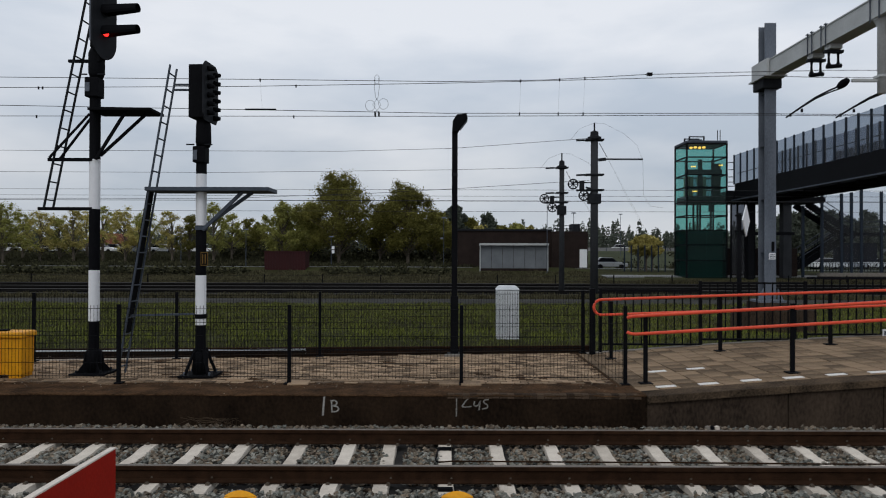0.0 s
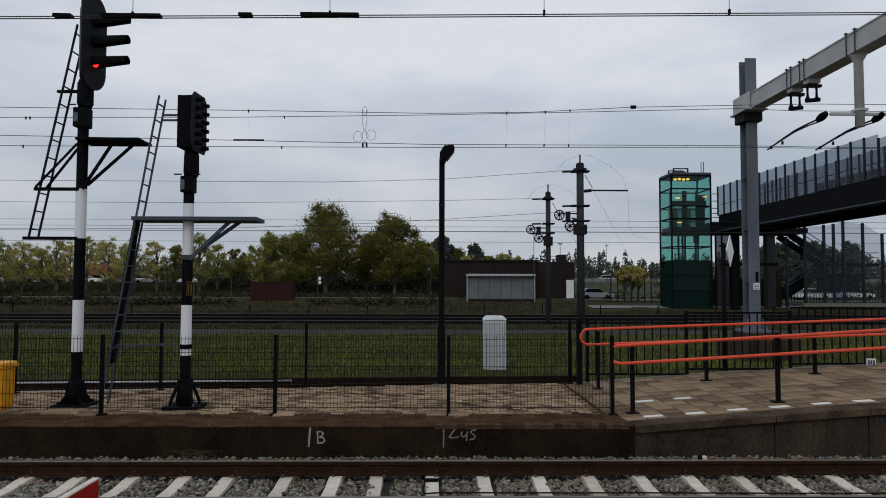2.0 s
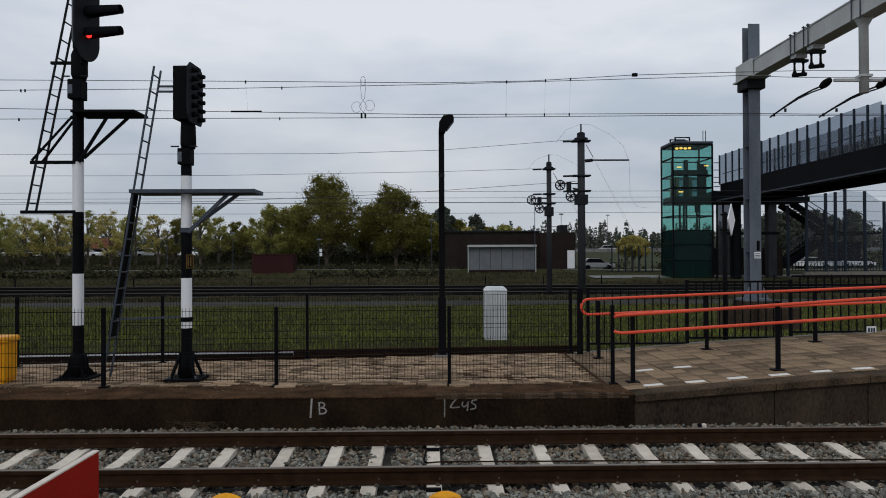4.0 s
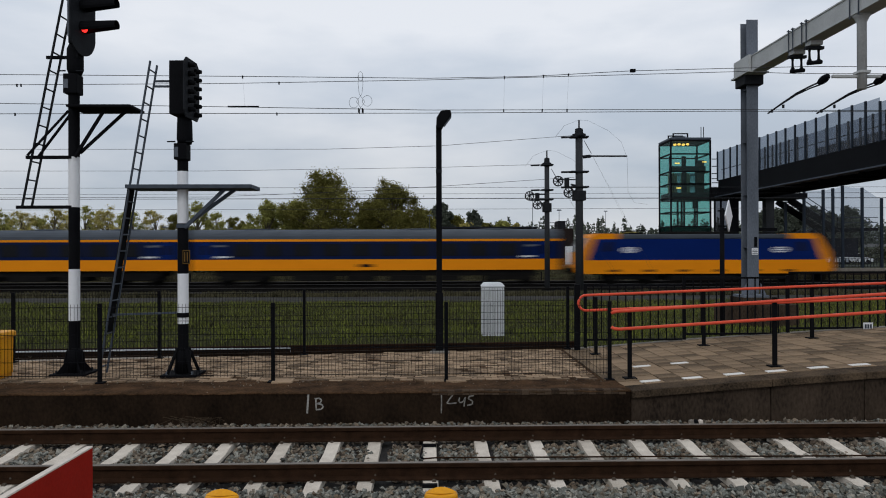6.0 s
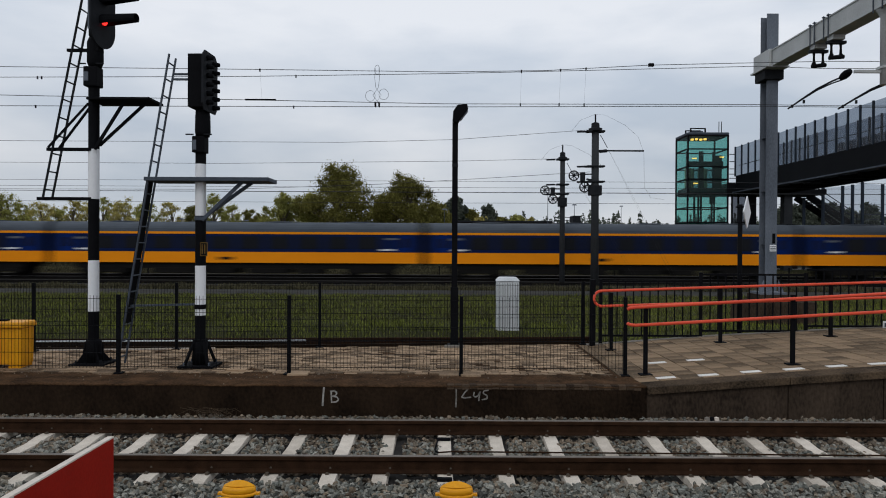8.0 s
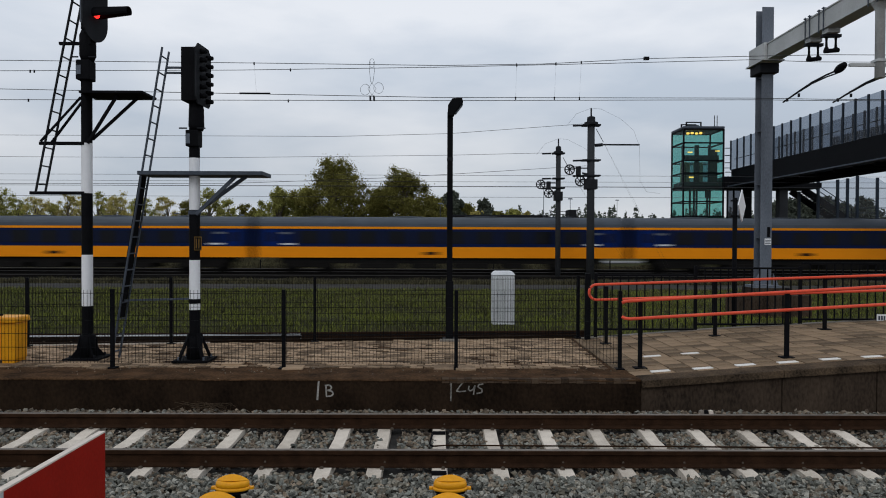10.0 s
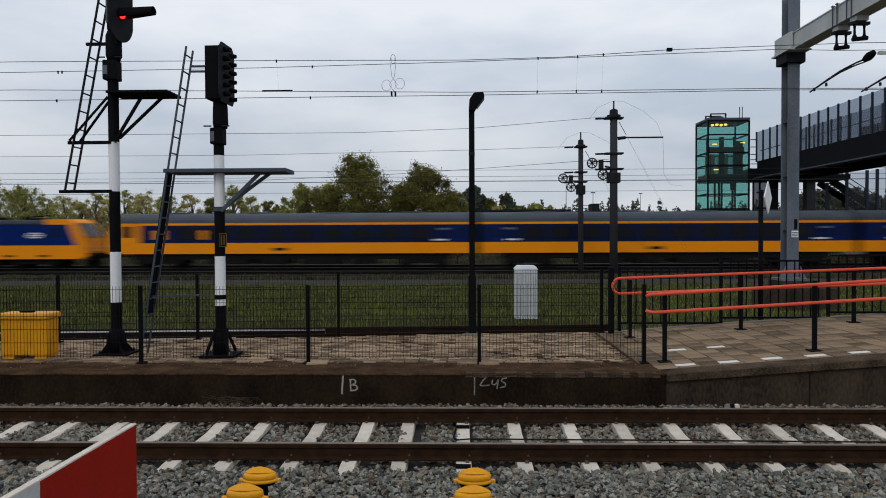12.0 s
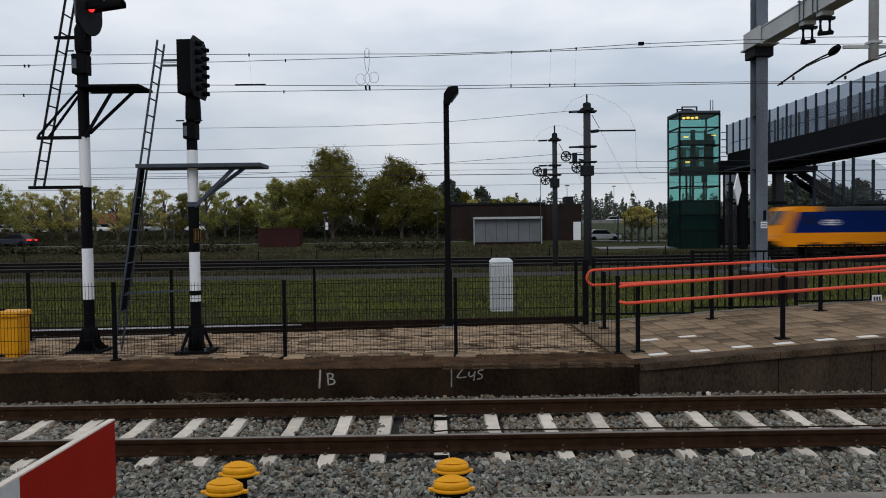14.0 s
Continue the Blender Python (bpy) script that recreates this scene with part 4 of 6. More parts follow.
# ---- yellow caps and red board in the foreground ----
def yellow_cap(x, y, z):
    """A domed oval cap with a narrow rim and two lugs on a black stake."""
    c = thing("marker_cap", "yellow plastic cap on a black stake in the ballast", "marker", group="yellow caps beside the track")
    a, b, n = 0.128, 0.08, 24

    def rings(profile):
        s = Shape()
        v = [(x + a * k * math.cos(math.tau * i / n), y + b * k * math.sin(math.tau * i / n), z + h) for k, h in profile for i in range(n)]
        f = [(q * n + i, q * n + (i + 1) % n, (q + 1) * n + (i + 1) % n, (q + 1) * n + i) for q in range(len(profile) - 1) for i in range(n)]
        return s.add(v, f + [tuple(range(n))[::-1], tuple((len(profile) - 1) * n + i for i in range(n))])

    part("dome", rings([(1.0, 0.006), (0.99, 0.034), (0.96, 0.048), (0.84, 0.056), (0.5, 0.060), (0.25, 0.062), (0.05, 0.063)]), M_YELLOW, c, smooth=True)
    crest = Shape()
    for q in range(13):
        u = -1 + q / 6
        crest.v += [(x + 0.118 * u, y - 0.052 * (1 - u * u) - 0.004, z + 0.056 + 0.010 * (1 - u * u)), (x + 0.118 * u, y, z + 0.060 + 0.040 * (1 - u * u)), (x + 0.118 * u, y + 0.052 * (1 - u * u) + 0.004, z + 0.056 + 0.010 * (1 - u * u))]
    crest.f += [(3 * q + k, 3 * q + 3 + k, 3 * q + 4 + k, 3 * q + 1 + k) for q in range(12) for k in range(2)]
    crest.f += [(3 * q + 2, 3 * q + 5, 3 * q + 3, 3 * q) for q in range(12)] + [(0, 1, 2), (38, 37, 36)]
    part("ridge", crest, M_YELLOW, c, "raised lens-shaped ridge")
    part("rim", rings([(1.03, -0.012), (1.07, -0.006), (1.07, 0.004), (1.0, 0.012)]), M_YELLOW, c, smooth=True)
    for s in (-1, 1):
        part("lug", Shape().box(x + s * (a + 0.018) - 0.014, x + s * (a + 0.018) + 0.014, y - 0.018, y + 0.018, z - 0.012, z + 0.008), M_YELLOW, c, bevel=0.004)
    part("stake", Shape().lathe((x + 0.03, y, -0.3), [(0.032, 0), (0.032, z + 0.3)], 10), M_BLACK, c)
    part("lead", Shape().tube([(x - 0.09, y - 0.01, z - 0.02), (x - 0.12, y - 0.03, z - 0.12), (x - 0.07, y - 0.02, z - 0.3), (x - 0.1, y, -0.2)], 0.008, 6), M_BLACK, c)
    part("sleeve", rings([(0.9, -0.035), (0.9, -0.008)]), M_BLACK, c)


yellow_cap(-1.555, 5.40, 0.245)
yellow_cap(-1.485, 4.80, 0.33)
yellow_cap(0.10, 5.40, 0.245)
yellow_cap(0.08, 4.80, 0.325)

NEAR = 0.58
bd = thing("barrier_board", "red and white barrier board at the platform end", "barrier")
for k, (ya, yb, mt) in enumerate(((3.0, 3.9, M_BOARDRED), (2.1, 3.0, M_BEAM), (1.2, 2.1, M_BOARDRED), (0.3, 1.2, M_BEAM))):
    part("board_panel", Shape().box(-1.843, -1.812, ya, yb, 0.66, 1.075), mt, bd, "red painted panel" if mt is M_BOARDRED else "dulled white painted panel")
part("top_edge", Shape().box(-1.845, -1.811, 0.3, 3.902, 1.076, 1.084), M_BOARDEDGE, bd, "weathered white board edge")
for y in (0.6, 2.0, 3.4):
    part("post", Shape().box(-1.93, -1.853, y - 0.04, y + 0.04, NEAR - 0.02, 1.0), M_GALVDARK, bd)
structure("near_platform", Shape().box(-30, 60, -8, 3.98, -0.5, NEAR), M_KERB, "grey concrete platform on which the camera stands", bevel=0.015)
gb = thing("cable_duct_box", "dark grey box behind the barrier board", "box")
part("body", Shape().box(-3.2, -2.62, 3.55, 3.93, NEAR, 0.70), M_DARKSTEEL, gb, bevel=0.015)
part("lid", Shape().box(-3.22, -2.60, 3.53, 3.95, 0.70, 0.73), M_GALVDARK, gb, bevel=0.006)

lt = thing("litter", "crumpled black and white wrapper lying on the ballast", "litter")
for k, (dx, mt) in enumerate(((-0.03, M_KERB), (0.03, M_BLACK), (0.09, M_BOARDEDGE))):
    part("wrapper", Shape().lathe((3.5 + dx, 9.3, -0.17), [(0.015, 0), (0.042, 0.022), (0.034, 0.058), (0.009, 0.07)], 7), mt, lt)
tf = thing("dry_tuft", "tuft of dry brown twigs at the wall foot", "plant")
for k in range(26):
    x = -3.05 + random.uniform(-0.08, 0.3)
    part("twig", Shape().tube([(x, 9.42, -0.2), (x + random.uniform(-0.25, 0.1), 9.36, -0.2 + random.uniform(0.08, 0.17)), (x + random.uniform(-0.45, 0.25), 9.32, -0.2 + random.uniform(0.04, 0.2))], 0.003, 4), M_COPING, tf)

# ---- overhead line mast and beam ----
ol = thing("catenary_mast", "grey steel catenary mast with a long cantilever beam", "catenary mast")
MX, MY = 9.17, 20.0
for s in (-1, 1):
    part("flange", Shape().box(MX - 0.17, MX + 0.15, MY + s * 0.19 - 0.012, MY + s * 0.19 + 0.012, 0.9, 8.64), M_GALV, ol)
part("web", Shape().box(MX - 0.012, MX + 0.012, MY - 0.18, MY + 0.18, 0.9, 8.63), M_GALV, ol)
for z in (2.2, 3.7, 5.2, 6.7):
    part("stiffener", Shape().box(MX - 0.13, MX + 0.155, MY - 0.178, MY + 0.178, z - 0.006, z + 0.006), M_GALV, ol)
part("foot_plate", Shape().box(MX - 0.36, MX + 0.36, MY - 0.38, MY + 0.38, 0.80, 0.86), M_GALV, ol)
for s in (-1, 1):
    part("foot_gusset", Shape().prism([(0.2 * s, 0.86), (0.36 * s, 0.86), (0.2 * s, 1.2)], 0.03, Matrix.Translation((MX, MY - 0.2, 0))), M_GALV, ol)
part("foundation", Shape().box(MX - 0.80, MX + 1.15, MY - 0.55, MY + 0.7, -0.4, 0.61, taper=0.97), M_WALLCON, ol, "stained concrete foundation block", bevel=0.03)
part("grout", Shape().box(MX - 0.42, MX + 0.42, MY - 0.4, MY + 0.4, 0.62, 0.80), M_WALLCON, ol)
part("plate_box", Shape().box(MX + 0.02, MX + 0.10, MY - 0.216, MY - 0.203, 2.22, 2.5), M_BLACK, ol)
pl = part("notice", Shape().box(MX - 0.05, MX + 0.13, MY - 0.212, MY - 0.203, 2.0, 2.18), M_WHITE, ol, "small white notice plate")
for k in range(3):
    part("notice_line", Shape().box(MX - 0.035, MX + 0.115, MY - 0.215, MY - 0.211, 2.03 + 0.045 * k, 2.05 + 0.045 * k), M_GALVDARK, pl)
part("bracket", Shape().box(MX - 0.29, MX + 0.25, MY - 0.34, MY + 0.3, 6.78, 7.06), M_DARKSTEEL, ol, "dark bracket under the beam", bevel=0.03)
part("beam_seat", Shape().box(MX - 0.36, MX + 0.26, MY - 0.62, MY + 0.42, 7.05, 7.09), M_BEAM, ol)
part("splice_plate", Shape().box(MX - 0.27, MX - 0.20, MY - 0.55, MY + 0.42, 7.10, 7.56), M_BEAM, ol)
BX, BZ = MX + 0.0, 7.09
part("beam_bottom", Shape().box(BX - 0.2, BX + 0.2, 4.5, MY - 0.2, BZ, BZ + 0.03), M_BEAM, ol)
part("beam_top", Shape().box(BX - 0.2, BX + 0.2, 4.5, MY - 0.2, BZ + 0.42, BZ + 0.45), M_BEAM, ol)
for s in (-1, 1):
    part("beam_side", Shape().box(BX + s * 0.17 - 0.01, BX + s * 0.17 + 0.01, 4.5, MY - 0.2, BZ + 0.03, BZ + 0.42), M_BEAM, ol, "light grey beam web")
for y in (17.40, 17.20, 16.78, 16.58, 14.85, 14.54):
    part("clamp_rod", Shape().bar((BX - 0.21, y, BZ - 0.06), (BX - 0.21, y, BZ + 0.5), 0.022), M_GALVDARK, ol)
    part("clamp_strap", Shape().box(BX - 0.24, BX + 0.24, y - 0.03, y + 0.03, BZ + 0.455, BZ + 0.48), M_GALVDARK, ol)


def hanger(y):
    part("hanger_plate", Shape().box(BX - 0.15, BX + 0.15, y - 0.13, y + 0.13, BZ - 0.12, BZ - 0.002), M_BEAM, ol, bevel=0.02)
    part("hanger_yoke", Shape().box(BX - 0.22, BX + 0.22, y - 0.06, y + 0.06, BZ - 0.2, BZ - 0.13), M_DARKSTEEL, ol, bevel=0.01)
    for s in (-1, 1):
        part("insulator_rod", Shape().lathe((BX + s * 0.11, y, BZ - 0.54), [(0.035, 0), (0.048, 0.04), (0.048, 0.09), (0.03, 0.12), (0.024, 0.26), (0.036, 0.36)], 12), M_BLACK, ol, smooth=True)
    part("saddle", Shape().tube([(BX - 0.17, y - 0.02, BZ - 0.53), (BX + 0.17, y - 0.02, BZ - 0.50)], 0.05, 10), M_BLACK, ol, "dark clamp that carries the wires", smooth=True)


hanger(17.4)
hanger(16.62)
part("drop_tube", Shape().lathe((BX, 14.77, 0), [(0.095, 5.52), (0.095, BZ - 0.16), (0.15, BZ - 0.05), (0.19, BZ - 0.002)], 18), M_BEAM, ol, "light grey round drop post", smooth=True)
part("drop_joint", Shape().box(BX - 0.12, BX + 0.12, 14.65, 14.89, 5.85, 5.90), M_BEAM, ol)
part("cross_bar", Shape().bar((8.55, 14.8, 5.80), (9.9, 14.8, 5.80), 0.07, 0.06), M_BEAM, ol, "light grey cross bar")
for x in (8.38, 9.60):
    yi, z, yt = 14.85, 5.76, 17.08
    ribs = [(0.03, -0.16)]
    for q in range(7):
        rq = 0.05 + 0.036 * math.sin(math.pi * (q + 0.5) / 7)
        ribs += [(0.042, -0.15 + 0.042 * q), (rq, -0.138 + 0.042 * q), (rq, -0.126 + 0.042 * q)]
    ins = Shape().lathe((0, 0, 0), ribs + [(0.03, 0.15)], 12)
    io = part("arm_insulator", ins, M_BLACK, ol, "dark ribbed insulator", smooth=True)
    io.matrix_basis = pose(x + 0.02, yi, z - 0.01, 70, 0, 12)
    pts = [(x, yi + 0.1, z - 0.04), (x, yi + 0.5, z - 0.04), (x, yi + 1.1, z - 0.07), (x, yi + 1.7, z - 0.15), (x, yt + 0.2, z - 0.26)]
    part("steady_arm", Shape().tube(pts, 0.02, 7), M_DARKSTEEL, ol)
    part("steady_arm", Shape().tube([(a, b, c - 0.06 * (1 - i / 4)) for i, (a, b, c) in enumerate(pts)], 0.016, 7), M_DARKSTEEL, ol)
    for yy in (yt, yt - 0.55):
        part("wire_clip", Shape().box(x - 0.02, x + 0.02, yy - 0.02, yy + 0.02, z - 0.28, z - 0.2), M_DARKSTEEL, ol)


def wire(label, paths, r, name="overhead_wire"):
    w = thing(name, label, "wire")
    for p in paths:
        part("wire", Shape().tube(p, r, 5), M_WIRE, w)
    return w


# near track contact wire with its clamps
cw = wire("contact wire over the near track with clamps", [[(-60, 7.88, 4.95), (-4.9, 7.88, 5.13), (0.1, 7.88, 5.2), (5.2, 7.88, 5.28), (60, 7.88, 5.6)], [(-60, 7.93, 4.95), (-4.9, 7.93, 5.125), (0.1, 7.93, 5.195), (5.2, 7.93, 5.275), (60, 7.93, 5.6)]], 0.007, "contact_wire")
zc = lambda x: 5.2 + 0.0145 * x
for x0, x1 in ((-4.28, -4.08), (-3.75, -3.08), (-1.5, -0.84), (-2.2, -2.05)):
    part("splice", Shape().box(x0, x1, 7.86, 7.95, zc(x0) + 0.002, zc(x0) + 0.035), M_BLACK, cw)
for x in (-3.4, -1.17, 1.28, 3.42):
    part("dropper", Shape().tube([(x, 7.905, zc(x)), (x, 7.905, zc(x) + 0.9)], 0.004, 5), M_WIRE, cw)
    part("dropper_clip", Shape().box(x - 0.012, x + 0.012, 7.89, 7.92, zc(x), zc(x) + 0.06), M_BLACK, cw)
part("messenger", Shape().tube([(-60, 7.9, 6.0), (-5, 7.9, 6.1), (5, 7.9, 6.2), (60, 7.9, 6.6)], 0.007, 5), M_WIRE, cw)

# second line: two messengers and two contact wires
A = [(-60, 16.8, 6.2), (-10.6, 16.8, 6.31), (-4, 16.8, 6.27), (0, 16.8, 6.235), (2.4, 16.8, 6.28), (4.85, 16.8, 6.42), (7.4, 16.8, 6.49), (9.17, 16.75, 6.52), (60, 16.7, 6.5)]
B = [(-60, 17.4, 6.1), (-10.9, 17.4, 6.20), (-5, 17.4, 6.245), (0, 17.4, 6.34), (4, 17.4, 6.45), (7.7, 17.4, 6.56), (9.17, 17.5, 6.54), (60, 17.5, 6.5)]
C = [(-60, 17.0, 5.6), (-10.7, 17.0, 5.68), (-3, 17.0, 5.565), (0, 17.0, 5.52), (7.5, 17.0, 5.54), (9.27, 17.0, 5.52), (60, 17, 5.5)]
D = [(-60, 17.15, 5.4), (-10.8, 17.15, 5.45), (0, 17.15, 5.475), (7.6, 17.15, 5.53), (9.3, 17.15, 5.52), (60, 17.2, 5.5)]
cat = wire("pair of catenary wires with droppers beyond the platform", [A, B, C, D], 0.008, "catenary_wires")


def along(p, x):
    for a, b in zip(p, p[1:]):
        if a[0] <= x <= b[0]:
            return Vector(a).lerp(Vector(b), (x - a[0]) / (b[0] - a[0]))


for x in (-4.38, 1.82, 2.75, 3.35):
    p, q = along(A, x), along(C, x)
    part("dropper", Shape().tube([p, q], 0.0012, 4), M_WIRE, cat)
for x, paths in ((-4.38, (A,)), (-3.65, (B, D)), (-9.9, (B, D)), (-10.0, (B,)), (1.82, (A, C)), (2.75, (A, C)), (3.35, (A, C))):
    for path in paths:
        p = along(path, x)
        part("dropper_clip", Shape().box(p.x - 0.013, p.x + 0.013, p.y - 0.015, p.y + 0.015, p.z - 0.05, p.z + 0.02), M_BLACK, cat)
p = along(C, -4.38)
part("splice", Shape().box(-4.78, -4.05, p.y - 0.02, p.y + 0.02, p.z - 0.005, p.z + 0.03), M_BLACK, cat)
part("wire_joint", Shape().box(4.83, 4.95, 16.76, 16.84, 6.39, 6.46), M_BLACK, cat)
coil = thing("wire_coil", "looped jumper wire clipped between the overhead wires", "wire coil")
cx = -1.62
for s in (-1, 1):
    loop = [(cx + s * 0.04, 17.0, 6.36), (cx + s * 0.06, 17.0, 6.15), (cx + s * 0.03, 17.0, 5.9), (cx - s * 0.1, 17.0, 5.72), (cx + s * 0.03, 17.05, 5.54)]
    part("loop_wire", Shape().tube(loop, 0.0045, 5), M_WIRE, coil)
    part("loop_ring", Shape().tube([(cx + s * (0.16 + 0.115 * math.cos(a)), 17.0, 5.72 + s * 0.02 + 0.13 * math.sin(a)) for a in (math.tau * k / 18 for k in range(19))], 0.0045, 5), M_WIRE, coil)
    part("loop_clip", Shape().box(cx + s * 0.045 - 0.014, cx + s * 0.045 + 0.014, 16.98, 17.17, 5.46, 5.56), M_BLACK, coil)
part("loop_top", Shape().tube([(cx + 0.06 * math.cos(a), 17.0, 6.33 + 0.11 * math.sin(a)) for a in (math.tau * k / 16 for k in range(17))], 0.0045, 5), M_WIRE, coil)


# ---- main line masts behind the grass ----
def tension_mast(x, y, top, collars, wheels, arm, k_=1.0):
    t = thing("tension_mast", "grey steel catenary mast with pulley wheels and insulators", "catenary mast", group="main line masts")
    part("shaft", Shape().lathe((x, y, -0.6), [(0.25 * k_, 0), (0.23 * k_, top - 2.8), (0.22 * k_, top + 0.6)], 14), M_PIER, t, smooth=True)
    part("cap", Shape().lathe((x, y, top), [(0.25 * k_, -0.25), (0.42 * k_, -0.16), (0.42 * k_, -0.02), (0.26 * k_, 0.03), (0.24 * k_, 0.3), (0.1 * k_, 0.36)], 14), M_DARKSTEEL, t)
    part("spike", Shape().tube([(x, y, top), (x, y, top + 0.85)], 0.05, 6), M_DARKSTEEL, t)
    for z in collars:
        part("collar", Shape().box(x - 0.55 * k_, x + 0.55 * k_, y - 0.3, y + 0.3, z - 0.05, z + 0.05), M_DARKSTEEL, t, bevel=0.03)
        part("insulator", Shape().tube([(x - 1.1, y, z - 0.02), (x - 0.5, y, z)], 0.06, 7), M_DARKSTEEL, t)
    for z, dx in wheels:
        part("weight_arm", Shape().bar((x, y, z + 0.1), (x + dx, y, z + 0.1), 0.07), M_DARKSTEEL, t)
        part("weight_arm", Shape().bar((x, y, z - 0.3), (x + dx * 0.4, y, z - 0.2), 0.1), M_DARKSTEEL, t)
        whl = part("pulley_wheel", Shape().tube([(x + dx + 0.29 * math.cos(a), y - 0.05, z + 0.29 * math.sin(a)) for a in (math.tau * k / 18 for k in range(19))], 0.045, 6), M_DARKSTEEL, t, "spoked tensioning wheel")
        for k in range(4):
            a = math.pi * k / 4
            part("spoke", Shape().bar((x + dx - 0.29 * math.cos(a), y - 0.05, z - 0.29 * math.sin(a)), (x + dx + 0.29 * math.cos(a), y - 0.05, z + 0.29 * math.sin(a)), 0.05), M_DARKSTEEL, whl)
        part("wheel_frame", Shape().box(x + dx + 0.40, x + dx + 0.68, y - 0.12, y + 0.12, z - 0.35, z + 0.2), M_DARKSTEEL, t, bevel=0.04)
    zl = wheels[-1][0]
    part("counterweight", Shape().box(x - 0.38 * k_, x + 0.36 * k_, y - 0.3, y + 0.3, zl - 0.5, zl + 0.1), M_DARKSTEEL, t, bevel=0.03)
    za = top - 1.36
    over = [(x - 1.5, y, top - 0.25), (x - 0.9, y, top + 0.5), (x, y, top + 0.85), (x + 0.6, y, top + 0.8), (x + 1.8, y, top + 0.2), (x + 2.6, y, top - 0.5), (x + 2.95, y, za - 0.1), (x + 3.0, y, za - 2.2), (x + 3.4, y, za - 2.85), (x + 4.2, y, za - 2.95)]
    if arm:
        part("side_arm", Shape().bar((x, y, za), (x + 2.95, y, za), 0.09), M_DARKSTEEL, t)
        part("arm_insulator", Shape().tube([(x + 0.25, y, za - 0.05), (x + 0.7, y, za)], 0.1, 8), M_DARKSTEEL, t)
    part("jumper_wire", Shape().tube(over if arm else over[:6], 0.006, 5), M_WIRE, t)
    for k in (0, 0.25):
        part("stay_wire", Shape().tube([(x + 0.3, y, top - 0.4), (x + 0.75, y, top - 1.2)], 0.02, 5), M_DARKSTEEL, t)
        part("stay_wire", Shape().tube([(x + 0.75, y, top - 1.2), (x + 5.5 + k, y + 1.5, -0.45)], 0.0035, 5), M_WIRE, t)
    return t


tension_mast(9.19, 43.0, 9.25, (9.05, 6.93, 6.0), ((6.36, -1.3), (5.67, -0.65)), True)
tension_mast(8.05, 48.0, 8.1, (7.95, 6.25, 5.6), ((5.85, -1.2), (5.25, -0.65)), False, 0.75)
far_wires = [
    [(-60, 43.0, 8.4), (-25, 43, 8.32), (-6.3, 43, 8.32), (0.6, 43, 8.52), (8.8, 43, 9.15)],
    [(-60, 48.0, 7.6), (-15, 48, 7.57), (0.6, 48, 7.8), (7.8, 48, 8.0)],
    [(-60, 43.0, 5.3), (-13.2, 43, 5.43), (-4.3, 43, 5.77), (0.5, 43, 6.05), (8.9, 43, 6.6)],
    [(-60, 52.0, 6.75), (0, 52, 6.8), (40, 52, 6.8), (90, 52, 6.8)],
    [(-60, 52.0, 5.95), (0, 52, 6.0), (40, 52, 6.0), (90, 52, 6.1)],
    [(-60, 47.0, 5.6), (0, 47, 5.6), (40, 47, 5.6), (90, 47, 5.6)],
    [(-60, 56.0, 6.65), (0, 56, 6.65), (40, 56, 6.7), (90, 56, 6.7)],
    [(-60, 52.0, 5.2), (0, 52, 5.2), (40, 52, 5.25), (90, 52, 5.3)],
]
for p in far_wires:
    wire("thin overhead wire above the main line", [p], 0.013)

# ---- main line track ----
FAR = -0.35
for yc in (46.4, 51.4, 56.4):
    t = thing("railway_track", "distant rusty main line track on dark sleepers", "railway track", group="main line tracks")
    for s in (-0.75, 0.75):
        part("rail", rail_shape(-150, 150, yc + s, FAR), M_TDARK, t)
    ties = Shape()
    for i in range(-120, 121):
        ties.box(0.6 * i - 0.12, 0.6 * i + 0.12, yc - 1.25, yc + 1.25, FAR - 0.3, FAR - 0.165)
    tagged(part("sleepers", ties, M_FARBED, t), kind="stuff")


# ---- footbridge, lift and stairs ----
lift = thing("lift_tower", "green glass lift tower with dark frame and warm lamps", "lift tower")
LX0, LX1, LY0, LY1, LT = 23.45, 27.3, 68.0, 71.4, 13.05
levels = [-0.3, 1.5, 3.0, 4.4, 5.8, 7.2, 8.55, 9.75, 11.45, 12.75]
for x in (LX0, LX1):
    for y in (LY0, LY1):
        part("corner_post", Shape().box(x - 0.07, x + 0.07, y - 0.07, y + 0.07, -0.5, LT - 0.26), M_BRIDGE, lift)
for z in levels:
    for y in (LY0, LY1):
        part("transom", Shape().box(LX0, LX1, y - 0.07, y + 0.07, z - 0.06, z + 0.06), M_BRIDGE, lift)
    for x in (LX0, LX1):
        part("transom", Shape().box(x - 0.07, x + 0.07, LY0, LY1, z - 0.06, z + 0.06), M_BRIDGE, lift)
for i, (a, b) in enumerate(zip(levels, levels[1:])):
    gm = M_LIFTGLASS if a > 4.3 else M_LIFTDARK
    xa = LX0 + 0.1
    for k in range(2):
        w = (LX1 - LX0 - 0.2) / 2
        part("pane", Shape().box(xa + k * w + 0.01, xa + (k + 1) * w - 0.01, LY0 - 0.02, LY0 + 0.02, a + 0.07, b - 0.07), gm, lift)
    part("pane", Shape().box(LX0 + 0.1, LX1 - 0.1, LY1 - 0.02, LY1 + 0.02, a + 0.07, b - 0.07), gm, lift)
    for x in (LX0, LX1):
        part("pane", Shape().box(x - 0.02, x + 0.02, LY0 + 0.1, LY1 - 0.1, a + 0.07, b - 0.07), gm, lift)
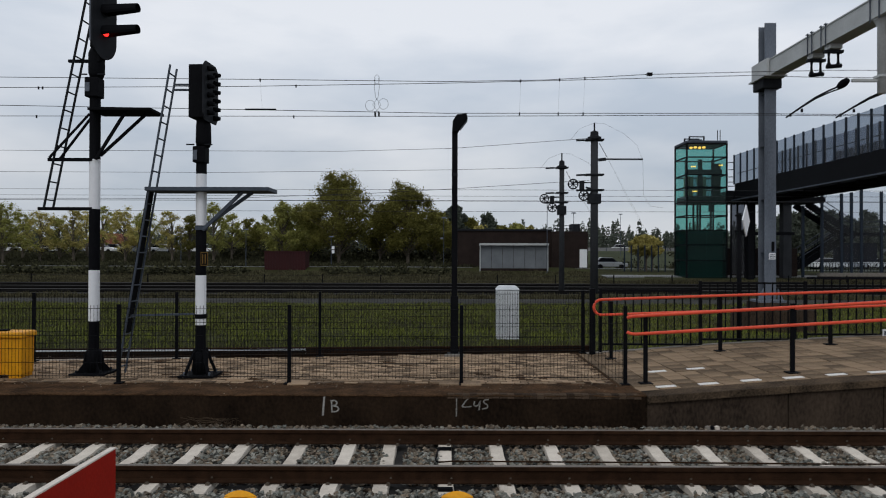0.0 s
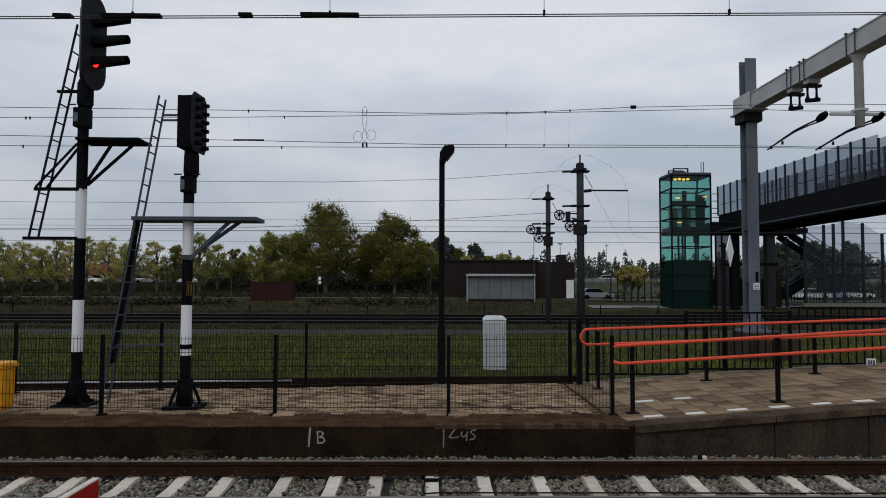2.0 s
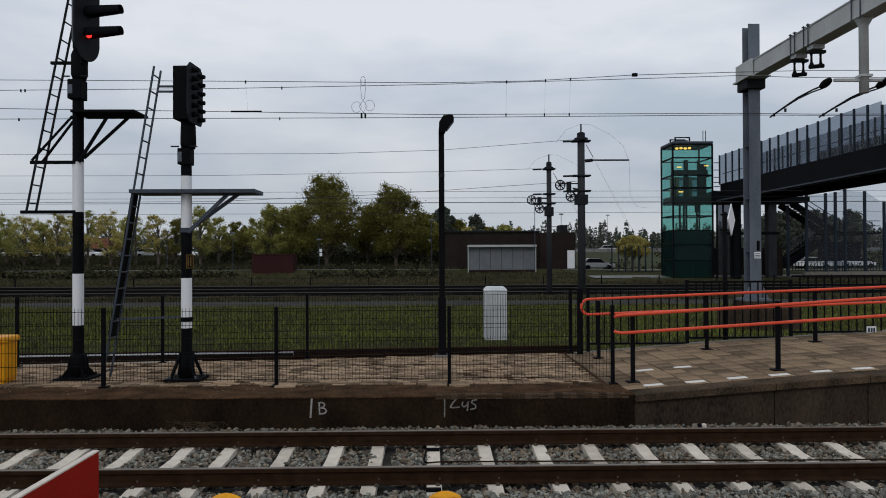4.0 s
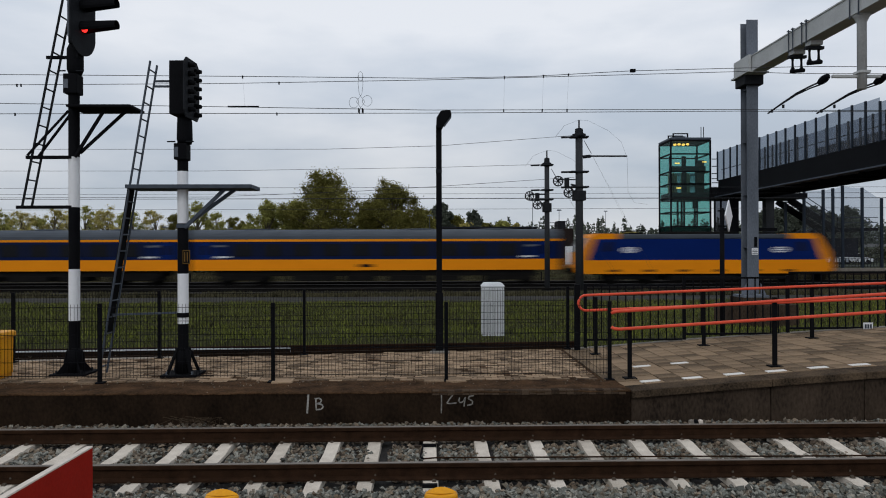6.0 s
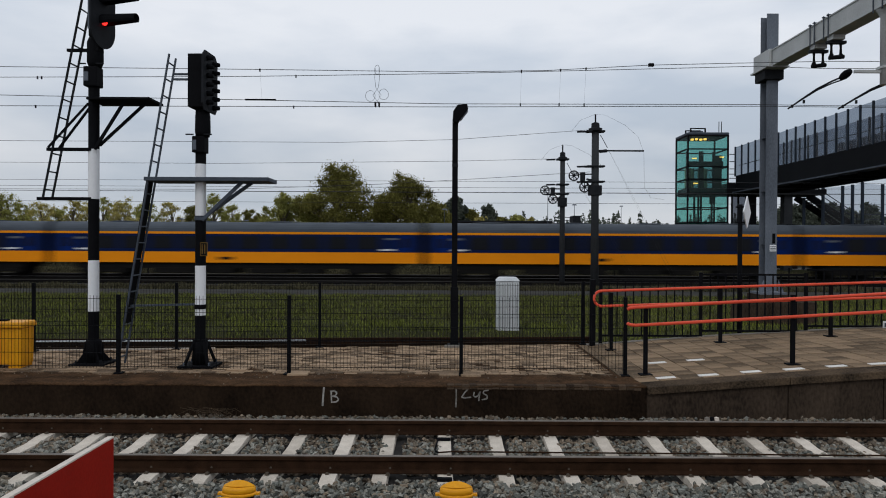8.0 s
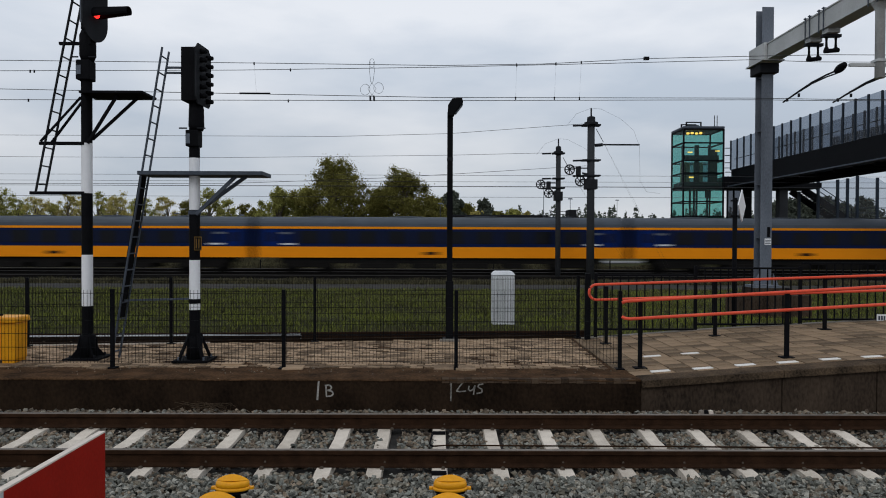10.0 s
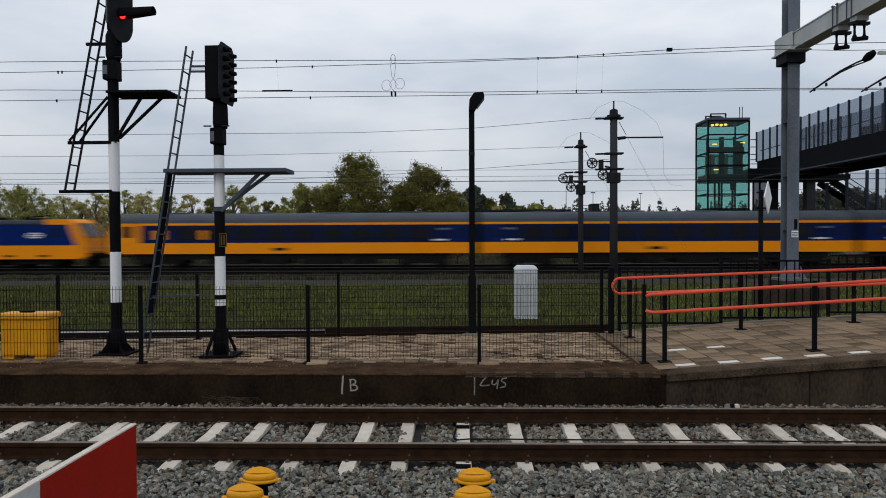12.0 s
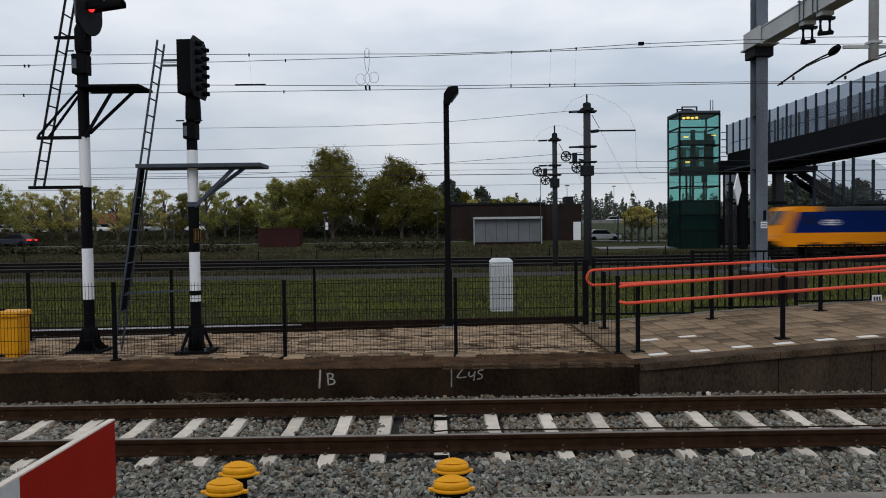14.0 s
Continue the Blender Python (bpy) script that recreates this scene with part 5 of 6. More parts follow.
part("roof", Shape().box(LX0 - 0.08, LX1 + 0.08, LY0 - 0.1, LY1 + 0.1, LT - 0.24, LT), M_GALVDARK, lift, "grey roof slab", bevel=0.08)
for y in (LY0 + 0.3, LY0 + 1.7):
    for x in (LX0 + 0.35, LX0 + 1.75):
        part("roof_frame_post", Shape().box(x - 0.06, x + 0.06, y - 0.06, y + 0.06, LT, LT + 0.36), M_BRIDGE, lift)
    part("roof_frame_rail", Shape().box(LX0 + 0.29, LX0 + 1.81, y - 0.05, y + 0.05, LT + 0.36, LT + 0.46), M_BRIDGE, lift)
part("roof_unit", Shape().box(LX0 + 0.45, LX0 + 1.65, LY0 + 0.5, LY0 + 1.5, LT, LT + 0.2), M_GALVDARK, lift, bevel=0.04)
for dx in (0, 0.25):
    part("aerial", Shape().tube([(LX1 - 0.5 + dx, LY0 + 1, LT), (LX1 - 0.5 + dx, LY0 + 1, LT + 1.2)], 0.04, 5), M_DARKSTEEL, lift)
part("car", Shape().box(LX0 + 0.8, LX1 - 0.9, LY0 + 0.8, LY1 - 0.5, 7.3, 9.7), M_SCREEN, lift, "grey glass lift car")
for xa, xb in ((0.05, 0.2), (1.30, 1.70), (2.62, 2.78)):
    part("car_frame", Shape().box(LX0 + xa, LX0 + xb, LY0 + 0.55, LY0 + 0.75, 7.7, 11.3), M_BRIDGE, lift)
for za, zb in ((8.42, 8.62), (9.88, 10.32)):
    part("car_frame", Shape().box(LX0 + 0.2, LX0 + 3.6, LY0 + 0.50, LY0 + 0.54, za, zb), M_BRIDGE, lift)
part("landing_wall", Shape().box(LX0 + 2.8, LX0 + 3.5, LY0 + 0.6, LY0 + 0.7, 7.7, 10.9), M_BRICKDARK, lift, "dark landing wall beside the lift door")
# added opaque block that keeps the lower part of the lift dark
part("dark_fill", Shape().box(LX0 + 0.35, LX1 - 0.2, LY0 + 0.5, LY1 - 0.3, -0.3, 4.35), M_LIFTFILL, lift, "dark green block added to darken the lower lift")
for x in (LX0 + 0.95, LX0 + 1.35, LX0 + 1.6, LX0 + 2.65):
    part("guide_rail", Shape().box(x - 0.08, x + 0.08, LY0 + 0.8, LY0 + 0.95, 4.35, 7.1), M_BRIDGE, lift)
part("drive_box", Shape().box(LX0 + 2.45, LX0 + 2.95, LY0 + 0.7, LY0 + 1.0, 6.2, 7.1), M_BRIDGE, lift, bevel=0.06)
part("landing_floor", Shape().box(LX0 + 0.12, LX1 - 0.1, LY0 + 0.12, LY1 - 0.12, 7.02, 7.72), M_BRIDGE, lift)
for x in (LX0 + 0.9, LX0 + 2.2):
    # the cream tint carries the warm lamplight inside the car
    part("lamplit_panel", Shape().box(x - 0.45, x + 0.5, LY0 + 2.2, LY0 + 2.24, 7.8, 9.8), M_LAMPLIT, lift, "car wall panel with lamplight in its cream tint")
    part("door_jamb", Shape().box(x - 0.05, x + 0.05, LY0 + 1.9, LY0 + 2.0, 7.75, 9.85), M_WARMWOOD, lift, "warm brown door jamb")
for k in range(4):
    part("lamp", Shape().lathe((LX0 + 0.75 + 0.42 * k, LY0 + 1.0, LT - 0.66 + 0.04 * (k % 2)), [(0.06, 0), (0.15, 0.05), (0.17, 0.13), (0.1, 0.2)], 10), M_WARMGLOW, lift, "warm yellow glow of lamps and painted lamp reflections")
# glowing bars that stand in for yellow reflections on the glass, not lamps
for x, z in ((LX0 + 0.85, 10.62), (LX1 - 0.35, 10.75), (LX0 + 1.0, 8.2)):
    part("lamp", Shape().box(x - 0.22, x + 0.22, LY0 + 0.6, LY0 + 0.7, z - 0.05, z + 0.05), M_WARMGLOW, lift, "warm yellow glow of lamps and painted lamp reflections")

br = thing("footbridge", "dark steel footbridge with grey glass screens over the tracks", "footbridge")
FX0, FX1 = 27.9, 31.2
YE = 44.0
part("girder", Shape().box(FX0, FX0 + 0.3, YE - 14, 67.6, 7.3, 8.85), M_BRIDGE, br, "anthracite side girder")
part("girder", Shape().box(FX1 - 0.3, FX1, YE - 14, 67.6, 6.95, 8.85), M_BRIDGE, br)
part("deck", Shape().box(FX0 + 0.3, FX1 - 0.3, YE - 14, 67.6, 7.3, 7.6), M_BRIDGE, br)
part("lower_flange", Shape().box(FX0 - 0.35, FX0 + 0.6, YE - 14, 67.6, 7.2, 7.3), M_GALVDARK, br)
for k in range(15):
    y = 67.3 - 2.4 * k
    part("cross_beam", Shape().box(FX0 + 0.3, FX1 - 0.3, y - 0.12, y + 0.12, 7.0, 7.3), M_BRIDGE, br)
y = 67.8
while y > YE - 12:
    tz = 11.6 if y > 45.0 else max(11.6 - 0.11 * (45.2 - y) ** 1.6, 9.3)
    for x in (FX0, FX1 - 0.06):
        part("screen_post", Shape().box(x - 0.04, x + 0.08, y - 0.06, y + 0.06, 8.8, tz + 0.05), M_STAIRPOST, br)
        part("screen_pane", Shape().box(x + 0.02, x + 0.05, y - 1.39, y - 0.06, 8.85, tz), M_SCREEN, br)
    if y < 56.5:
        part("dense_panel", Shape().box(FX1 - 0.14, FX1 - 0.11, y - 1.39, y - 0.06, 8.86, 10.25), M_DENSE, br, "dense grey mesh panel")
        for q in (0.35, 0.7, 1.05):
            part("picket", Shape().box(FX1 - 0.2, FX1 - 0.16, y - q - 0.03, y - q + 0.03, 8.86, 10.25), M_STAIRPOST, br)
    part("inner_rail", Shape().box(FX0 + 0.35, FX0 + 0.4, y - 1.45, y, 9.85, 9.9), M_BRIDGE, br)
    y -= 1.45
part("lift_link", Shape().box(LX1 + 0.1, FX0 + 0.2, 67.9, 70.5, 7.2, 8.2), M_BRIDGE, br, "dark walkway to the lift")
for z in (8.6, 9.0, 9.5, 10.2, 10.9):
    part("link_rail", Shape().box(LX1 + 0.1, FX0 + 0.1, 67.85, 67.92, z, z + 0.07), M_BRIDGE, br)
for x, y, w in ((33.2, 68.5, 0.8), (28.9, 66.5, 0.55), (30.9, 66.5, 0.5)):
    part("pier", Shape().box(x - w / 2, x + w / 2, y - w / 2, y + w / 2, -0.6, 7.2), M_PIER if w > 0.7 else M_BRIDGE, br, "concrete pier" if w > 0.7 else "")
for x in (27.75, 28.35, 29.1, 30.0):
    part("wind_post", Shape().box(x - 0.07, x + 0.07, 68.0, 68.14, -0.5, 7.1), M_BRIDGE, br)
for xa, xb in ((27.83, 28.27), (28.43, 29.02), (29.18, 29.92)):
    part("wind_pane", Shape().box(xa, xb, 68.05, 68.09, 0.2, 6.9), M_DENSE, br, "dark glass wind screen")
part("stair_base", Shape().box(33.8, 35.2, 70.2, 71.8, -0.4, 2.7), M_BRICKDARK, br, "dark brick block under the stairs", bevel=0.02)
# added wall that blocks the bright background below the bridge
part("darkening_wall", Shape().box(28.2, 33.6, 72.0, 72.25, -0.6, 2.7), M_BRICKDARK, br, "dark wall added to darken the space under the bridge end")
part("pier_beam", Shape().box(27.6, 33.0, 66.3, 66.7, 3.9, 4.2), M_BRIDGE, br)
part("landing", Shape().box(FX0, 36.6, 67.6, 71.5, 7.1, 7.6), M_BRIDGE, br)

st = thing("footbridge_stairs", "dark steel stairs that turn at a landing under the footbridge", "stairs")
ya, yb = 70.0, 72.4


def flight(x0, z0, x1, z1, n):
    for y in (ya, yb):
        part("string", Shape().bar((x0, y, z0 - 0.35), (x1, y, z1 - 0.35), 0.08, 0.65), M_BRIDGE, st)
        for dz in (0.55, 1.05):
            part("hand_rail", Shape().bar((x0, y, z0 + dz), (x1, y, z1 + dz), 0.07), M_GALVDARK, st)
        for k in range(4):
            xx, zz = x0 + (x1 - x0) * k / 3, z0 + (z1 - z0) * k / 3
            part("baluster", Shape().bar((xx, y, zz - 0.1), (xx, y, zz + 1.05), 0.07), M_BRIDGE, st)
    for k in range(n):
        a = (k + 0.5) / n
        xx, zz = x0 + (x1 - x0) * a, z0 + (z1 - z0) * a
        part("tread", Shape().box(xx - 0.16, xx + 0.16, ya, yb, zz - 0.06, zz), M_BRIDGE, st)


flight(36.0, 7.5, 40.9, 4.3, 17)
part("landing", Shape().box(40.8, 45.0, ya - 0.1, yb + 2.4, 4.0, 4.3), M_BRIDGE, st)
for z in (4.85, 5.35):
    part("landing_rail", Shape().bar((40.9, ya, z), (45.0, ya, z), 0.07), M_GALVDARK, st)
ya, yb = 72.5, 74.8
flight(41.2, 4.1, 36.6, 1.2, 15)
part("stair_wall", Shape().box(41.2, 44.6, 72.6, 74.6, 1.4, 3.3), M_BLUEPANEL, st, "dark blue panel under the landing")
for px_x, top in ((35.3, 6.9), (37.17, 7.96), (39.09, 8.09), (40.06, 8.21), (41.03, 8.46), (43.0, 8.28), (44.95, 7.21)):
    part("stair_post", Shape().box(px_x - 0.11, px_x + 0.11, 69.2, 69.42, -0.6, top), M_STAIRPOST, st, "slim dark steel post")

stair_tops = ((37.17, 7.9), (39.09, 8.0), (40.06, 8.15), (41.03, 8.35), (43.0, 8.2), (44.95, 7.1))
for (xa, za), (xb, zb) in zip(stair_tops, stair_tops[1:]):
    part("stair_screen", Shape().prism([(xa + 0.12, 0.3), (xb - 0.12, 0.3), (xb - 0.12, zb), (xa + 0.12, za)], 0.03, Matrix.Translation((0, 69.31, 0))), M_CLEAR, st, "clear grey glass screen")

# pole with a diamond sign seen almost edge-on
sp = thing("sign_pole", "black pole with a white diamond sign seen edge-on", "sign")
part("pole", Shape().lathe((5.75, 13.75, 0), [(0.045, -0.3), (0.045, 2.95)], 10), M_BLACK, sp, smooth=True)
part("sign_plate", Shape().prism([(0, -0.31), (0.31, 0), (0, 0.31), (-0.31, 0)], 0.02, Matrix.Translation((5.86, 13.7, 2.80)) @ Matrix.Rotation(radians(55), 4, "Z")), M_WHITE, sp, "white diamond plate")
for z in (2.9, 2.6):
    part("sign_bracket", Shape().bar((5.66, 13.74, z), (5.86, 13.7, z), 0.03), M_BLACK, sp)
np_ = thing("number_sign", "small white number sign at the platform back", "sign")
part("plate", Shape().box(8.30, 8.48, 13.35, 13.37, 0.60, 0.74), M_WHITE, np_)
for k in range(3):
    part("mark", Shape().box(8.32 + 0.05 * k, 8.352 + 0.05 * k, 13.343, 13.349, 0.63, 0.71), M_GALVDARK, np_)

# low walls and fence around the foot of the stairs
lw = thing("low_wall", "pale concrete low wall beside the stair foot", "wall")
part("coping", Shape().box(35.2, 60, 66.0, 66.5, 0.05, 0.38), M_KERB, lw)
part("footing", Shape().box(35.2, 60, 66.05, 66.45, -0.6, 0.05), M_BRICKDARK, lw)
fz = thing("park_fence", "dark bar fence in front of the car park", "fence")
for z in (0.65, 1.15):
    part("rail", Shape().bar((31, 77.8, z), (73, 77.8, z), 0.05), M_BRIDGE, fz)
fence_bar = Shape().box(-0.025, 0.025, -0.025, 0.025, 0, 0.95).mesh("bar", M_BRIDGE)
for k in range(120):
    part("bar", fence_bar, M_BRIDGE, fz).location = (31 + 0.35 * k, 77.8, 0.2)

# ---- trees ----
def leaf_mesh(name, centres, radii, per, size, mat, seed, squash=0.8, fuzz=0.75):
    rng = np.random.default_rng(seed)
    c = np.repeat(np.array(centres), per, axis=0)
    r = np.repeat(np.array(radii), per)
    d = rng.normal(size=(len(c), 3))
    d /= np.linalg.norm(d, axis=1)[:, None]
    p = c + d * (r * np.minimum(np.abs(rng.normal(0.0, fuzz, len(c))) + 0.1, 1.7))[:, None] * (1, 1, squash)
    a = rng.normal(size=(len(c), 3))
    a /= np.linalg.norm(a, axis=1)[:, None]
    b = np.cross(a, rng.normal(size=(len(c), 3)))
    b /= np.linalg.norm(b, axis=1)[:, None]
    s = (size * rng.uniform(0.55, 1.3, len(c)))[:, None]
    v = np.stack([p - a * s, p + b * s * 0.6, p + a * s, p - b * s * 0.6], 1).reshape(-1, 3)
    me = bpy.data.meshes.new(name)
    me.from_pydata(v.tolist(), [], [(4 * i, 4 * i + 1, 4 * i + 2, 4 * i + 3) for i in range(len(c))])
    me.materials.append(mat)
    return me


def tree(x, y, height, width, mat, seed, label, density=1.0, leaf=0.105, low=0.14, clump=1.0, group="trees behind the main line"):
    rng = random.Random(seed)
    t = thing("tree", label, "tree", group=group)
    height -= max(0.0, ground_height(x, y) - 0.5)
    z0 = ground_height(x, y) - 0.1
    r0 = 0.018 * height + 0.06
    lean = rng.uniform(-0.03, 0.03)
    pts = [(x + lean * height * k + rng.uniform(-0.1, 0.1) * k, y, z0 + height * 0.86 * k) for k in (0, 0.25, 0.5, 0.75, 1)]
    tr = Shape().tube(pts, r0, 8, 0.03)
    centres, radii = [], []
    n = max(14, int(34 * density))
    for k in range(n):
        f = low + (1 - low) * ((k + rng.random()) / n)
        spread = width / 2 * (math.sin(math.pi * min(1, 0.12 + 0.88 * ((f - low) / (1 - low)) ** 0.75)) ** 0.7) * 0.86 + 0.1
        a = rng.uniform(0, math.tau)
        rr = spread * math.sqrt(rng.uniform(0.05, 1.0))
        base = Vector(pts[0]).lerp(Vector(pts[-1]), max(0.05, f - 0.2))
        tip = Vector((x + lean * height * f + rr * math.cos(a), y + rr * math.sin(a), z0 + height * f * 0.96))
        tr.tube([base, base.lerp(tip, 0.5) + Vector((0, 0, 0.1)), tip], r0 * 0.35, 5, 0.02)
        centres.append(tip)
        radii.append(width * rng.uniform(0.08, 0.15) * clump)
        for j in range(2):
            centres.append(tip + Vector((rng.uniform(-1, 1), rng.uniform(-1, 1), rng.uniform(-0.6, 1.0))) * width * 0.12)
            radii.append(width * rng.uniform(0.04, 0.085))
    part("trunk", tr, M_BARK, t)
    per = int((190 * min(1.0, density) + 50) * (1.0 if clump >= 1 else 0.62))
    part("crown", leaf_mesh("crown", centres, radii, per, leaf, mat, seed), mat, t)
    return t


def screen_x(px, y):
    """Sideways place of a tree seen px along the view at distance y."""
    return (px - 784) / 1250 * y


GREEN, OLIVE, YELLOW, GREY = M_LEAF
# px, distance, crown top above the eye line per metre, width in metres, leaves
for k, (px, y, h, w, mt, lb, de) in enumerate((
        (600, 88, 10.8, 10.8, GREEN, "broad dark green tree turning olive", 2.2), (545, 90, 7.6, 7.0, OLIVE, "olive green tree in early autumn leaf", 1.3),
        (722, 88, 9.8, 8.6, GREEN, "dark green tree with a pointed crown", 1.9), (672, 92, 7.6, 6.5, GREEN, "dark green tree between taller ones", 1.2),
        (498, 86, 7.6, 5.4, OLIVE, "yellow-green tree with a loose crown", 1.1), (768, 92, 7.0, 6.0, GREEN, "dark green tree at the end of a row", 1.0))):
    tree(screen_x(px, y), y, h, w, mt, 100 + k, lb, de, low=0.29)
for k, (px, y, h, w, mt, de) in enumerate((
        (5, 84, 7.5, 7.0, OLIVE, 1.2), (-60, 86, 8.0, 7.0, OLIVE, 1.1), (70, 88, 6.6, 5.5, YELLOW, 0.7), (130, 90, 7.2, 4.5, YELLOW, 0.6), (105, 92, 6.0, 5.0, OLIVE, 0.8),
        (182, 90, 7.4, 4.6, OLIVE, 0.6), (222, 88, 6.9, 5.2, YELLOW, 0.8), (265, 92, 7.1, 5.0, OLIVE, 0.6), (305, 90, 7.2, 4.4, YELLOW, 0.6),
        (335, 92, 6.4, 4.8, GREEN, 0.9), (378, 88, 7.8, 5.2, OLIVE, 0.8), (410, 94, 7.0, 4.2, OLIVE, 0.7), (440, 100, 6.2, 4.6, GREEN, 1.0), (462, 98, 5.5, 4.4, GREEN, 0.9),
        (40, 95, 7.0, 5.5, OLIVE, 0.7), (155, 98, 7.0, 5.5, YELLOW, 0.6), (245, 100, 6.8, 5.5, OLIVE, 0.7), (-120, 90, 8, 7, OLIVE, 1.0), (-190, 92, 8, 7, GREEN, 1.0), (-260, 90, 7.5, 7, OLIVE, 1.0))):
    tree(screen_x(px, y), y, h, w, mt, 200 + k, "slender autumn tree with thinning yellow-green leaves", de, leaf=0.085, low=0.28, clump=0.85)
for k, (px, y, h, w, mt) in enumerate(((805, 120, 9.6, 5.5, GREY), (832, 122, 7.6, 5.5, GREEN), (862, 120, 8.2, 5.0, GREY), (850, 118, 6.0, 5.0, YELLOW), (888, 120, 6.0, 5.5, GREEN), (915, 122, 6.4, 5.5, OLIVE), (935, 121, 5.8, 4.5, YELLOW), (785, 118, 7.0, 5.0, GREEN))):
    tree(screen_x(px, y), y, h, w, mt, 300 + k, "grey-green tree behind the dark building", 0.9, leaf=0.28)
for k, (px, y, h, w) in enumerate(((1130, 78, 3.9, 2.2), (1143, 78, 4.1, 2.3), (1154, 78, 3.8, 2.2))):
    tree(screen_x(px, y), y, h, w, YELLOW, 400 + k, "small clipped tree with yellow leaves", 0.8, leaf=0.13, low=0.55)

for k, (px, h, w) in enumerate(((1366, 7.4, 5.0), (1392, 8.2, 5.2), (1424, 7.8, 5.4), (1458, 8.4, 5.6), (1496, 7.6, 5.4), (1540, 8.3, 5.6))):
    tree(screen_x(px, 112), 112, h, w, GREY, 500 + k, "dark grey-green tree behind the car park", 1.0, leaf=0.2)

# far wood: many clumps with slim trunks
rng = random.Random(5)
cs, rs = [], []
for k in range(500):
    px = -300 + k * 4.6 + rng.uniform(-6, 6)
    y = rng.uniform(185, 235)
    x = screen_x(px, y)
    h = rng.uniform(7.6, 11.4) * (1.0 if px > 900 else 0.85)
    wide, full, lobe = rng.uniform(1.8, 2.7), rng.uniform(0.5, 0.9), rng.uniform(0, 6)
    for j in range(340):
        f = 1 - rng.random() ** 0.62
        a, q = rng.uniform(0, math.tau), math.sqrt(rng.random())
        reach = wide * (1.0 - f) ** full * (0.8 + 0.25 * math.sin(9 * f + lobe + 2 * a)) + 0.12
        cs.append((x + reach * q * math.cos(a), y + reach * q * math.sin(a), 0.4 + h * (0.04 + 0.96 * f)))
        rs.append(0.2)
tagged(new("far_wood", leaf_mesh("far_wood", cs, rs, 1, 0.42, GREY, 9, 1.0)), "distant grey-green row of trees", "trees", kind="stuff")

# hedges and undergrowth along the road
cs, rs = [], []
for k in range(520):
    near = k < 300
    x = rng.uniform(-75, 1) if near else rng.uniform(-90, 0.5) if k < 400 else rng.uniform(17, 90)
    y = rng.uniform(73, 75.5) if near else rng.uniform(82.3, 87) if k < 400 else rng.uniform(84, 100)
    if not near and -20.5 < x < -14 and y < 80.5:
        continue
    if near and -20.6 < x < -13.6:
        continue
    cs.append((x, y, ground_height(x, y) + (rng.uniform(0.1, 0.45) if near else rng.uniform(0.0, 0.25))))
    rs.append(rng.uniform(0.35, 0.6) if near else rng.uniform(0.5, 0.95))
for k in range(330):
    x, y = (rng.uniform(31, 66), rng.uniform(95, 98)) if k < 150 else (rng.uniform(-30, 2), rng.uniform(95, 98))
    cs.append((x, y, ground_height(x, y) + rng.uniform(0.2, 2.0)))
    rs.append(rng.uniform(0.7, 1.1))
tagged(new("hedge", leaf_mesh("hedge", cs, rs, 60, 0.16, M_HEDGE, 11)), "low dark hedge along the access road", "hedge", kind="stuff")


def blades(name, count, xr, yr, h, w, mat, seed, label, far=False):
    """Grass as many thin upright triangles, in tufts."""
    rg = np.random.default_rng(seed)
    x = rg.uniform(*xr, count)
    y = yr[0] + (yr[1] - yr[0]) * rg.random(count) ** 1.3
    tuft = 0.55 + 0.9 * (np.sin(x * 1.7 + np.sin(y * 2.1)) * np.sin(y * 1.3 + np.sin(x * 0.9)) * 0.5 + 0.5)
    z = np.array([ground_height(a, b) for a, b in zip(x, y)]) - 0.02
    a = rg.uniform(0, math.tau, count)
    hh = h * tuft * rg.uniform(0.5, 1.2, count)
    dx, dy = np.cos(a) * w, np.sin(a) * w
    lx, ly = rg.normal(0, 0.35, count) * hh, rg.normal(0, 0.35, count) * hh
    v = np.stack([np.stack([x - dx, y - dy, z], 1), np.stack([x + dx, y + dy, z], 1), np.stack([x + lx, y + ly, z + hh], 1)], 1).reshape(-1, 3)
    me = bpy.data.meshes.new(name)
    me.from_pydata(v.tolist(), [], [(3 * i, 3 * i + 1, 3 * i + 2) for i in range(count)])
    me.materials.append(mat)
    return tagged(new(name, me), label, "grass", kind="stuff")


blades("grass", 150000, (-26, 26), (14.2, 33.2), 0.13, 0.012, M_GRASS, 21, "uneven green grass behind the platform")
blades("dead_grass", 26000, (-28, 28), (20, 33.2), 0.15, 0.014, M_DRYGRASS, 26, "brown dead grass among the green")
blades("verge_grass", 60000, (-48, 48), (37.6, 43.5), 0.24, 0.03, M_DRYGRASS, 22, "rough dry grass before the main line")
blades("far_verge", 50000, (-62, 48), (61, 64.4), 0.22, 0.05, M_DRYGRASS, 23, "rough olive verge behind the main line")
blades("road_verge", 60000, (-66, 15.5), (64.4, 76), 0.24, 0.05, M_DRYGRASS, 24, "rough grass between road and hedge")

lr = Shape()
lr.add([(x, y, ground_height(x, y) + 0.03) for y in (69.0, 70.5, 72) for x in (16, 30, 50, 90)], [(j * 4 + i, j * 4 + i + 1, j * 4 + i + 5, j * 4 + i + 4) for j in range(2) for i in range(3)])
structure("footpath", lr, M_LIGHTROAD, "pale paved path in front of the car park")
lw_ = Shape()
gx, gy = (20, 30, 40, 60, 80, 120), (80, 86, 92, 98, 106, 118, 140)
lw_.add([(x, y, ground_height(x, y) + 0.03) for y in gy for x in gx], [(j * 6 + i, j * 6 + i + 1, j * 6 + i + 7, j * 6 + i + 6) for j in range(6) for i in range(5)])
